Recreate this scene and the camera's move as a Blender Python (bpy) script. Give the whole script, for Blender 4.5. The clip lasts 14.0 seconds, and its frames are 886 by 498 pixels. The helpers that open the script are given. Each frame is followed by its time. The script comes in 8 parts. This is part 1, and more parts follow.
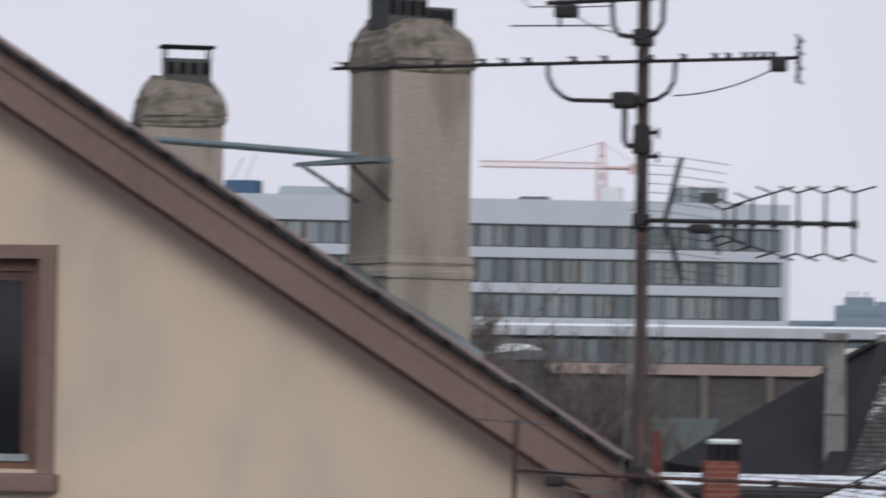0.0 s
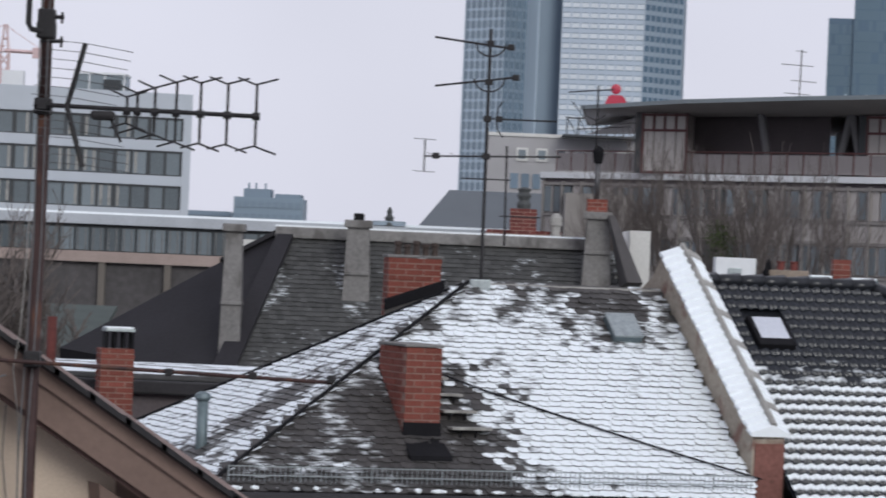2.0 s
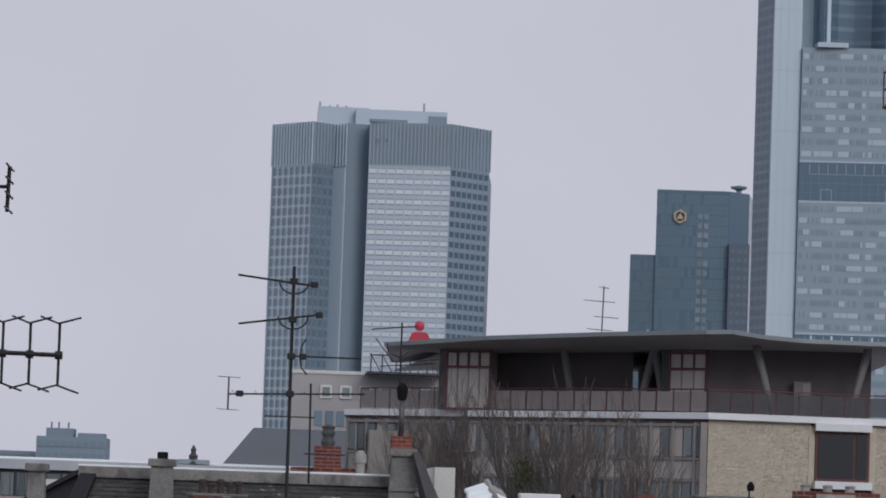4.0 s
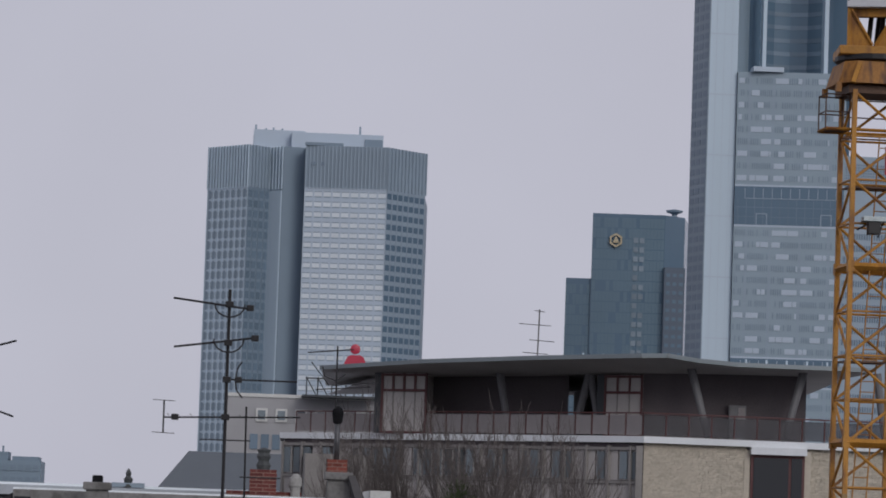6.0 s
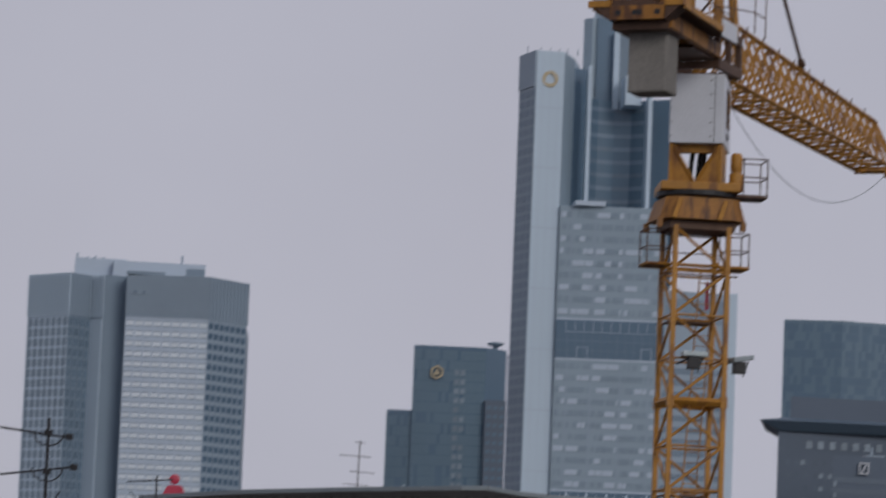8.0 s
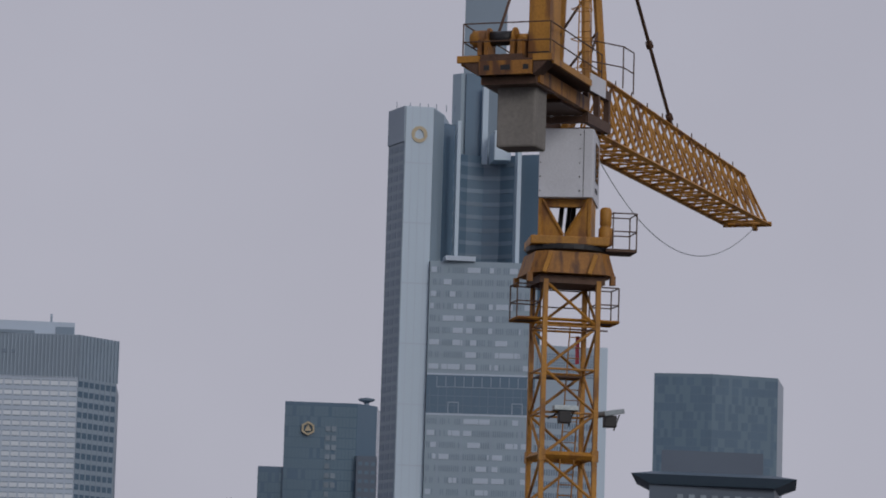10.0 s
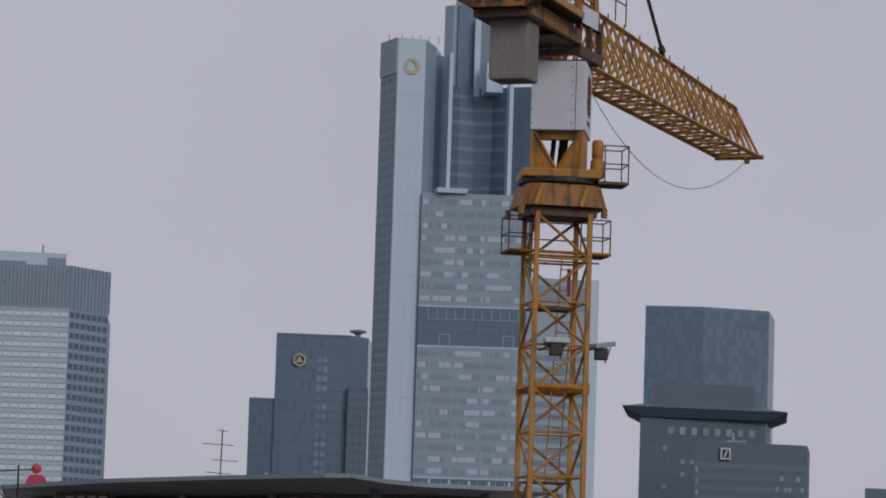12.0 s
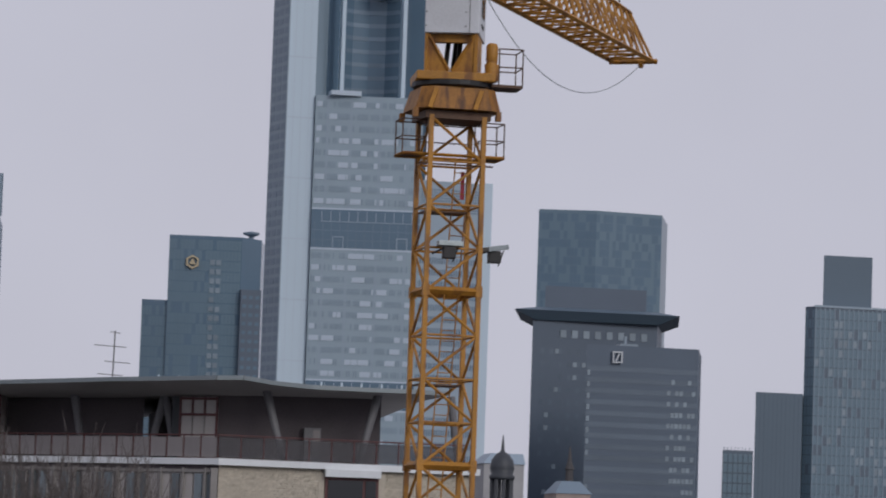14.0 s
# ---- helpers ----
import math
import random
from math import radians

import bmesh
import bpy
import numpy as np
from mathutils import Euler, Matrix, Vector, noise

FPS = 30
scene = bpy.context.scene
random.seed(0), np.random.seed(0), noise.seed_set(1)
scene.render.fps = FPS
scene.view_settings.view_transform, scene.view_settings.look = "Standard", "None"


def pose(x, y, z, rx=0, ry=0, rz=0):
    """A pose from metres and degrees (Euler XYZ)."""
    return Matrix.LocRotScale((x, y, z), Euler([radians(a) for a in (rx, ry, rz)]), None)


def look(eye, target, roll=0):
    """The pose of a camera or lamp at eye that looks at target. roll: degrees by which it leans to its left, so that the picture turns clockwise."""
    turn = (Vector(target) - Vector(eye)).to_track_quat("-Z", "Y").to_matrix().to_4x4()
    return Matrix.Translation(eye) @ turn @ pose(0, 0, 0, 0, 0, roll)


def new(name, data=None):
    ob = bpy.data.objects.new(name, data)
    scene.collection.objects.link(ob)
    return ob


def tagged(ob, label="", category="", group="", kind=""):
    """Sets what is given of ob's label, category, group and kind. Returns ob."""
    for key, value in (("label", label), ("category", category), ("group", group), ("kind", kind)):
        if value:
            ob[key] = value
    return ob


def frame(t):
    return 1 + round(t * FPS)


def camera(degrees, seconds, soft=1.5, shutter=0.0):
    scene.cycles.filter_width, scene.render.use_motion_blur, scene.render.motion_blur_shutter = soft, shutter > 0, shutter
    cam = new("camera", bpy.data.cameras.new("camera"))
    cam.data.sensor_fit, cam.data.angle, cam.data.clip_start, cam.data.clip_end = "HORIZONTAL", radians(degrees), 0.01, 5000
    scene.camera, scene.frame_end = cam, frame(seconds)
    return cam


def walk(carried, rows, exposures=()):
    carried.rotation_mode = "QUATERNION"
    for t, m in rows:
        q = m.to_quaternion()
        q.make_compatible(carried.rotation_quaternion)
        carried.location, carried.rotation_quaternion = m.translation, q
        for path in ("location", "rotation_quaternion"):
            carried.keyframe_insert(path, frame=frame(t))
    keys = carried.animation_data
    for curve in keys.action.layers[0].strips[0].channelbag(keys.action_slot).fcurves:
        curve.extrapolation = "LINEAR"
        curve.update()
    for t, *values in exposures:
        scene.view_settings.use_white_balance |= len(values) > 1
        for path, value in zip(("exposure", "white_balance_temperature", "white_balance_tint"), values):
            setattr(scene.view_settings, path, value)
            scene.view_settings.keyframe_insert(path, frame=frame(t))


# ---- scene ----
# The eye stays at one place on an upper floor; the camera turns there.
EYE = Vector((0.0, 0.0, 20.0))
cam = camera(14.0, 14.0, soft=1.8, shutter=0.5)
# seconds, heading, pitch, lean (degrees)
ROWS = [
    (0.0, -9.973, 1.629, 0.821),
    (0.2, -8.738, 1.794, 0.953),
    (0.5, -7.444, 1.991, 1.228),
    (0.8, -6.222, 1.935, 1.632),
    (1.0, -5.457, 1.307, 1.965),
    (1.2, -4.567, 0.712, 2.437),
    (1.5, -3.078, 0.020, 2.594),
    (1.8, -1.089, -0.198, 2.398),
    (2.0, -0.420, 0.124, 2.432),
    (2.2, 0.111, 0.146, 2.440),
    (2.5, 1.357, 0.993, 1.960),
    (2.7, 2.382, 1.536, 1.75),
    (3.0, 2.657, 2.612, 1.722),
    (3.2, 2.472, 3.143, 1.950),
    (5.3, 3.091, 4.376, 2.017),
    (5.5, 3.428, 4.434, 1.941),
    (6.0, 3.554, 4.412, 2.005),
    (6.5, 3.718, 4.633, 2.004),
    (7.0, 4.143, 5.034, 1.946),
    (7.5, 5.000, 5.500, 2.177),
    (7.8, 5.749, 6.150, 2.40),
    (8.0, 6.316, 6.600, 2.348),
    (8.2, 6.797, 7.021, 2.41),
    (8.5, 7.317, 7.425, 2.393),
    (8.7, 7.764, 7.746, 2.188),
    (10.8, 8.398, 7.101, 1.718),
    (11.0, 8.192, 6.935, 1.773),
    (11.5, 8.495, 6.772, 1.770),
    (12.0, 8.526, 6.480, 1.865),
    (12.2, 8.773, 6.388, 1.888),
    (12.5, 9.266, 6.118, 1.890),
    (12.8, 9.463, 5.406, 1.922),
    (13.0, 9.490, 5.025, 2.026),
    (13.5, 9.751, 4.775, 2.079),
    (14.0, 10.276, 4.995, 1.976),
]


def aim(heading, pitch, lean):
    h, p = radians(heading), radians(pitch)
    way = Vector((math.sin(h) * math.cos(p), math.cos(h) * math.cos(p), math.sin(p)))
    return look(EYE, EYE + way * 100.0, lean)


walk(cam, [(t, aim(h, p, r)) for t, h, p, r in ROWS],
     exposures=[(0.0, 0.06, 6570, 8), (0.5, -0.08, 6570, 8), (1.0, -0.19, 6550, 8), (1.5, 0.07, 6530, 8), (2.0, 0.08, 6500, 8), (2.5, -0.02, 6500, 8), (3.0, -0.1, 6500, 9), (3.2, -0.15, 6500, 9),
                (5.5, -0.43, 6500, 10), (7.0, -0.44, 6500, 10), (8.0, -0.61, 6500, 10), (8.7, -0.69, 6500, 10), (11.0, -0.66, 6500, 11), (12.0, -0.6, 6500, 11), (12.5, -0.58, 6500, 11), (13.0, -0.45, 6500, 10), (14.0, -0.37, 6500, 10)])

# ---- light: a pale overcast winter sky ----
world = bpy.data.worlds.new("overcast")
scene.world = world
world.use_nodes = True
wn, wl = world.node_tree.nodes, world.node_tree.links
sky = wn.new("ShaderNodeTexSky")
sky.sky_type, sky.sun_disc = "NISHITA", False
sky.sun_elevation, sky.sun_rotation = radians(24), radians(159)
pale = wn.new("ShaderNodeHueSaturation")
pale.inputs["Saturation"].default_value = 0.12
pale.inputs["Value"].default_value = 0.10
wl.new(sky.outputs[0], pale.inputs["Color"])
cloud = wn.new("ShaderNodeMixRGB")
cloud.inputs["Fac"].default_value = 0.88
cloud.inputs["Color2"].default_value = (0.664, 0.668, 0.795, 1)
wl.new(pale.outputs[0], cloud.inputs["Color1"])
# thin uneven cloud
wcoord = wn.new("ShaderNodeTexCoord")
wnoise = wn.new("ShaderNodeTexNoise")
wnoise.inputs["Scale"].default_value, wnoise.inputs["Detail"].default_value = 7.0, 4.0
wl.new(wcoord.outputs["Generated"], wnoise.inputs["Vector"])
wramp = wn.new("ShaderNodeMapRange")
wramp.inputs["From Min"].default_value, wramp.inputs["From Max"].default_value = 0.3, 0.7
wramp.inputs["To Min"].default_value, wramp.inputs["To Max"].default_value = 0.96, 1.04
wl.new(wnoise.outputs[0], wramp.inputs["Value"])
wmul = wn.new("ShaderNodeMixRGB")
wmul.blend_type = "MULTIPLY"
wmul.inputs["Fac"].default_value = 1.0
wl.new(cloud.outputs[0], wmul.inputs["Color1"])
wl.new(wramp.outputs[0], wmul.inputs["Color2"])
back = wn["Background"]
back.inputs["Strength"].default_value = 1.0
wl.new(wmul.outputs[0], back.inputs["Color"])

sun = new("sun", bpy.data.lights.new("sun", "SUN"))
sun.data.energy, sun.data.angle, sun.data.color = 1.35, radians(25), (1.0, 0.985, 0.965)
sun.matrix_world = look((30, -60, 40), (0, 20, 0))


# ---- materials ----
def mat(name, col, rough=0.8, metal=0.0, vary=0.18, scale=1.5, bump=0.15, fine=18.0, rand=0.0, second=None, amount=0.5, streak=1.0, spec=0.4):
    """Base colour varied by a coarse and a fine noise; second: another colour in patches; rand: change from piece to piece; streak: stretch along z."""
    m = bpy.data.materials.new(name)
    m.use_nodes = True
    n, l = m.node_tree.nodes, m.node_tree.links
    b = n["Principled BSDF"]
    b.inputs["Roughness"].default_value, b.inputs["Metallic"].default_value = rough, metal
    b.inputs["Specular IOR Level"].default_value = spec
    tc = n.new("ShaderNodeTexCoord")
    mp = n.new("ShaderNodeMapping")
    mp.inputs["Scale"].default_value = (1, 1, 1.0 / streak)
    l.new(tc.outputs["Object"], mp.inputs["Vector"])
    n1, n2 = n.new("ShaderNodeTexNoise"), n.new("ShaderNodeTexNoise")
    n1.inputs["Scale"].default_value, n1.inputs["Detail"].default_value = scale, 5
    n2.inputs["Scale"].default_value, n2.inputs["Detail"].default_value = fine, 6
    l.new(mp.outputs[0], n1.inputs["Vector"])
    l.new(tc.outputs["Object"], n2.inputs["Vector"])
    add = n.new("ShaderNodeMath")
    add.operation = "ADD"
    l.new(n1.outputs[0], add.inputs[0])
    l.new(n2.outputs[0], add.inputs[1])
    val = add
    if rand:
        info = n.new("ShaderNodeObjectInfo")
        isl = n.new("ShaderNodeNewGeometry")
        s = n.new("ShaderNodeMath")
        s.operation = "ADD"
        l.new(info.outputs["Random"], s.inputs[0])
        l.new(isl.outputs["Random Per Island"], s.inputs[1])
        fr = n.new("ShaderNodeMath")
        fr.operation = "FRACT"
        l.new(s.outputs[0], fr.inputs[0])
        k = n.new("ShaderNodeMath")
        k.operation = "MULTIPLY_ADD"
        k.inputs[1].default_value = rand * 2
        l.new(fr.outputs[0], k.inputs[0])
        l.new(add.outputs[0], k.inputs[2])
        sub = n.new("ShaderNodeMath")
        sub.operation = "SUBTRACT"
        sub.inputs[1].default_value = rand
        l.new(k.outputs[0], sub.inputs[0])
        val = sub
    mr = n.new("ShaderNodeMapRange")
    mr.inputs["From Min"].default_value, mr.inputs["From Max"].default_value = 0.5, 1.5
    mr.inputs["To Min"].default_value, mr.inputs["To Max"].default_value = 1 - vary * 1.6, 1 + vary * 1.6
    l.new(val.outputs[0], mr.inputs["Value"])
    base = n.new("ShaderNodeMixRGB")
    base.blend_type = "MULTIPLY"
    base.inputs["Fac"].default_value = 1
    base.inputs["Color1"].default_value = (*col, 1)
    l.new(mr.outputs[0], base.inputs["Color2"])
    out = base
    if second:
        n3 = n.new("ShaderNodeTexNoise")
        n3.inputs["Scale"].default_value, n3.inputs["Detail"].default_value = scale * 1.7, 8
        l.new(mp.outputs[0], n3.inputs["Vector"])
        r3 = n.new("ShaderNodeMapRange")
        r3.inputs["From Min"].default_value, r3.inputs["From Max"].default_value = 0.62 - amount * 0.25, 0.74 - amount * 0.25
        l.new(n3.outputs[0], r3.inputs["Value"])
        mx = n.new("ShaderNodeMixRGB")
        mx.inputs["Color2"].default_value = (*second, 1)
        l.new(r3.outputs[0], mx.inputs["Fac"])
        l.new(base.outputs[0], mx.inputs["Color1"])
        out = mx
    l.new(out.outputs[0], b.inputs["Base Color"])
    if bump:
        bp = n.new("ShaderNodeBump")
        bp.inputs["Strength"].default_value, bp.inputs["Distance"].default_value = bump, 0.02
        l.new(n2.outputs[0], bp.inputs["Height"])
        l.new(bp.outputs[0], b.inputs["Normal"])
    return m


def snowy(name, col, cover, rough=0.6, scale=1.1, rand=0.25, axis=None, low=0.0, high=1.0, steep=0.55, dry=-0.3):
    """A roof surface with lying snow: cover 0..1; axis: 'z' lets the snow thin out between the heights low and high."""
    m = mat(name, col, rough, vary=0.3, scale=3.0, bump=0.3, fine=25, rand=rand)
    n, l = m.node_tree.nodes, m.node_tree.links
    b = n["Principled BSDF"]
    old = b.inputs["Base Color"].links[0].from_socket
    g = n.new("ShaderNodeNewGeometry")
    sep = n.new("ShaderNodeSeparateXYZ")
    l.new(g.outputs["Normal"], sep.inputs[0])
    flat = n.new("ShaderNodeMapRange")
    flat.inputs["From Min"].default_value, flat.inputs["From Max"].default_value = steep - 0.1, steep + 0.05
    l.new(sep.outputs["Z"], flat.inputs["Value"])
    ns, nf = n.new("ShaderNodeTexNoise"), n.new("ShaderNodeTexNoise")
    ns.inputs["Scale"].default_value, ns.inputs["Detail"].default_value = scale, 3
    nf.inputs["Scale"].default_value, nf.inputs["Detail"].default_value = 9.0, 5
    l.new(g.outputs["Position"], ns.inputs["Vector"])
    mpn = n.new("ShaderNodeMapping")
    mpn.inputs["Scale"].default_value = (0.55, 0.55, 2.6)
    l.new(g.outputs["Position"], mpn.inputs["Vector"])
    l.new(mpn.outputs[0], nf.inputs["Vector"])
    mixn = n.new("ShaderNodeMath")
    mixn.operation = "MULTIPLY_ADD"
    mixn.inputs[1].default_value = 0.6
    l.new(nf.outputs[0], mixn.inputs[0])
    l.new(ns.outputs[0], mixn.inputs[2])
    val = mixn
    if axis:
        sp = n.new("ShaderNodeSeparateXYZ")
        l.new(g.outputs["Position"], sp.inputs[0])
        gr = n.new("ShaderNodeMapRange")
        gr.inputs["From Min"].default_value, gr.inputs["From Max"].default_value = low, high
        gr.inputs["To Min"].default_value, gr.inputs["To Max"].default_value = 0.22, dry
        l.new(sp.outputs["Z"], gr.inputs["Value"])
        ad = n.new("ShaderNodeMath")
        ad.operation = "ADD"
        l.new(mixn.outputs[0], ad.inputs[0])
        l.new(gr.outputs[0], ad.inputs[1])
        val = ad
    th = n.new("ShaderNodeMapRange")
    c = 1.13 - cover * 0.65
    th.inputs["From Min"].default_value, th.inputs["From Max"].default_value = c - 0.09, c + 0.09
    l.new(val.outputs[0], th.inputs["Value"])
    mul = n.new("ShaderNodeMath")
    mul.operation = "MULTIPLY"
    l.new(th.outputs[0], mul.inputs[0])
    l.new(flat.outputs[0], mul.inputs[1])
    mx = n.new("ShaderNodeMixRGB")
    mx.inputs["Color2"].default_value = (0.80, 0.855, 0.89, 1)
    l.new(mul.outputs[0], mx.inputs["Fac"])
    l.new(old, mx.inputs["Color1"])
    l.new(mx.outputs[0], b.inputs["Base Color"])
    rr = n.new("ShaderNodeMapRange")
    rr.inputs["To Min"].default_value, rr.inputs["To Max"].default_value = rough, 0.7
    l.new(mul.outputs[0], rr.inputs["Value"])
    l.new(rr.outputs[0], b.inputs["Roughness"])
    return m


plaster = mat("beige_plaster", (0.53, 0.435, 0.345), 0.95, vary=0.10, scale=0.7, bump=0.12, fine=60, second=(0.46, 0.385, 0.32), amount=0.35, streak=2)
verge_paint = mat("brown_verge_paint", (0.17, 0.115, 0.095), 0.65, vary=0.14, scale=2, streak=3)
verge_dark = mat("dark_brown_wood", (0.085, 0.045, 0.038), 0.6, vary=0.2, scale=3)
window_wood = mat("red_brown_window_wood", (0.14, 0.075, 0.055), 0.55, vary=0.2, scale=4)
dark_glass = mat("dark_window_glass", (0.008, 0.01, 0.014), 0.06, vary=0.1, bump=0, spec=0.5)
slate_edge = mat("black_roof_edge", (0.02, 0.019, 0.022), 0.7, vary=0.3)
render_grey = mat("weathered_chimney_render", (0.31, 0.275, 0.235), 0.95, vary=0.16, scale=2.2, bump=0.35, fine=45, second=(0.225, 0.195, 0.165), amount=0.4, streak=4)
render_moss = mat("mossy_chimney_crown", (0.20, 0.175, 0.15), 0.95, vary=0.3, scale=5, bump=1.0, fine=22, second=(0.115, 0.105, 0.078), amount=0.45)
lead = mat("grey_blue_flashing", (0.13, 0.17, 0.185), 0.5, 0.3, vary=0.2, scale=4)
lead_dark = mat("sooty_flue_metal", (0.06, 0.065, 0.066), 0.7, vary=0.3, scale=6)
zinc = mat("galvanised_steel", (0.34, 0.38, 0.39), 0.45, 0.6, vary=0.2, scale=5)
rust_steel = mat("rusty_brown_mast_steel", (0.045, 0.024, 0.023), 0.75, 0.0, vary=0.3, scale=6, second=(0.10, 0.045, 0.03), amount=0.3, streak=3)
black_metal = mat("blackened_aluminium", (0.018, 0.017, 0.019), 0.65, 0.1, vary=0.25, scale=8)
grey_rod = mat("dull_grey_aluminium", (0.10, 0.10, 0.105), 0.5, 0.5, vary=0.25, scale=8)
cable_mat = mat("grey_cable_sheath", (0.11, 0.11, 0.115), 0.6, vary=0.15)
slate_snow = snowy("old_slate_with_snow", (0.052, 0.05, 0.049), 0.83, 0.55, scale=1.9, axis="z", low=16.5, high=20.5)
slate_thin = snowy("old_slate_thin_snow", (0.052, 0.05, 0.049), 0.5, 0.55, scale=1.9)
slate_bare = snowy("old_slate_bare", (0.05, 0.047, 0.046), 0.24, 0.55, scale=1.0)
rear_slate = snowy("rear_slate", (0.056, 0.057, 0.056), 0.2, 0.6, scale=1.3, steep=0.4)
black_side = mat("black_slate_cladding", (0.016, 0.015, 0.019), 0.75, vary=0.3, scale=1.0, bump=0.4)
tile_dark = snowy("dark_glazed_tile", (0.014, 0.017, 0.023), 0.75, 0.22, scale=3.0, rand=0.1, axis="z", low=18.1, high=19.2, steep=0.42, dry=-0.65)
tile_ridge = mat("dark_ridge_tile", (0.015, 0.017, 0.021), 0.3, vary=0.2)
brick_red = mat("red_brick", (0.20, 0.056, 0.042), 0.9, vary=0.3, scale=6, bump=0.5, fine=60, rand=0.22, second=(0.30, 0.15, 0.12), amount=0.2)
brick_dark = mat("dark_red_brick", (0.135, 0.040, 0.035), 0.9, vary=0.3, scale=6, bump=0.5, fine=60, rand=0.25)
mortar = mat("grey_mortar", (0.27, 0.18, 0.15), 0.95, vary=0.2, scale=8)
sooty_clay = mat("sooty_clay", (0.06, 0.045, 0.04), 0.9, vary=0.3, scale=6)
concrete = mat("grey_concrete", (0.30, 0.295, 0.28), 0.9, vary=0.2, scale=1.6, bump=0.4, fine=14, second=(0.2, 0.195, 0.185), amount=0.3, streak=2)
pier_stone = mat("sooty_grey_stone", (0.20, 0.195, 0.19), 0.9, vary=0.25, scale=1.6, bump=0.4, fine=14, second=(0.12, 0.115, 0.11), amount=0.4, streak=2)
dull_edge = mat("dull_white_roof_edge", (0.42, 0.45, 0.49), 0.7, vary=0.18, scale=0.5, streak=2)
smoked_glass = mat("smoked_glass_panel", (0.10, 0.095, 0.10), 0.12, vary=0.1, bump=0, rand=0.1)
sn_, sl_ = smoked_glass.node_tree.nodes, smoked_glass.node_tree.links
clear = sn_.new("ShaderNodeBsdfTransparent")
clear.inputs["Color"].default_value = (0.75, 0.76, 0.78, 1)
blend = sn_.new("ShaderNodeMixShader")
blend.inputs["Fac"].default_value = 0.45
sl_.new(clear.outputs[0], blend.inputs[1])
sl_.new(sn_["Principled BSDF"].outputs[0], blend.inputs[2])
sl_.new(blend.outputs[0], sn_["Material Output"].inputs["Surface"])
sky_pane = mat("sky_reflecting_pane", (0.75, 0.78, 0.82), 0.15, 0.85, vary=0.05, bump=0)
felt_snow = snowy("roof_felt_with_snow", (0.05, 0.05, 0.052), 0.62, 0.7, scale=1.4)
snow = mat("lying_snow", (0.80, 0.85, 0.88), 0.8, vary=0.05, scale=2, bump=0.4, fine=9)
tar = mat("black_flashing", (0.010, 0.010, 0.012), 0.85, vary=0.3, spec=0.15)
office_white = mat("bluish_white_panel", (0.44, 0.48, 0.53), 0.6, vary=0.05, scale=0.3, bump=0)
white_paint = mat("white_cladding", (0.68, 0.70, 0.72), 0.6, vary=0.06, scale=0.6, bump=0.05, fine=8)
pale_render = mat("off_white_render", (0.60, 0.60, 0.58), 0.9, vary=0.1, scale=1.2)
office_glass = mat("grey_office_glass", (0.155, 0.185, 0.205), 0.2, vary=0.25, scale=0.35, bump=0, rand=0.45)
frame_dark = mat("dark_window_frame", (0.035, 0.04, 0.045), 0.5, vary=0.15)
beige_stone = mat("pale_beige_stone", (0.35, 0.347, 0.355), 0.9, vary=0.1, scale=0.4)
pink_band = mat("pinkish_stone_band", (0.34, 0.275, 0.25), 0.9, vary=0.15, scale=0.5)
brown_wall = mat("dark_brown_facade", (0.078, 0.074, 0.076), 0.9, vary=0.25, scale=0.25, bump=0.2, fine=3)
grey_roof = mat("grey_metal_roof", (0.12, 0.135, 0.15), 0.5, 0.2, vary=0.1, scale=0.3)
canopy_metal = mat("grey_canopy_metal", (0.22, 0.25, 0.265), 0.5, 0.3, vary=0.12, scale=0.3)
canopy_under = mat("canopy_soffit", (0.36, 0.34, 0.33), 0.8, vary=0.1, scale=0.4)
dark_loggia = mat("dark_brown_loggia_wall", (0.105, 0.090, 0.096), 0.85, vary=0.2, scale=0.4)
red_frame = mat("dark_red_steel", (0.10, 0.035, 0.035), 0.5, vary=0.15)
panel_beige = mat("beige_translucent_panel", (0.39, 0.365, 0.35), 0.35, vary=0.12, scale=0.5, rand=0.12)
stone_yellow = mat("yellow_rubble_stone", (0.49, 0.44, 0.365), 0.95, vary=0.12, scale=2, bump=0.4, fine=9, rand=0.16)
rail_glass = mat("grey_balustrade_panel", (0.22, 0.20, 0.20), 0.3, vary=0.15, scale=0.6, rand=0.15)
bark = mat("winter_bark", (0.125, 0.108, 0.102), 0.95, vary=0.3, scale=5)
evergreen = mat("dark_evergreen", (0.05, 0.07, 0.025), 0.8, vary=0.4, scale=3, rand=0.3)
crane_yellow = mat("crane_yellow", (0.40, 0.185, 0.028), 0.55, vary=0.26, scale=1.3, bump=0.15, second=(0.20, 0.085, 0.025), amount=0.36, streak=3)
crane_rust = mat("crane_stained_yellow", (0.31, 0.135, 0.026), 0.6, vary=0.3, scale=1.6, bump=0.2, second=(0.11, 0.048, 0.022), amount=0.5, streak=4)
crane_dark = mat("crane_rusty_steel", (0.10, 0.055, 0.035), 0.6, 0.2, vary=0.3, scale=2)
crane_black = mat("crane_black_steel", (0.02, 0.019, 0.02), 0.5, vary=0.2)
ballast = mat("cast_concrete_ballast", (0.21, 0.195, 0.175), 0.9, vary=0.16, scale=1.2, bump=0.3, fine=10, streak=2)
cab_white = mat("white_cab_paint", (0.62, 0.63, 0.67), 0.5, vary=0.08, scale=0.8, bump=0.05)
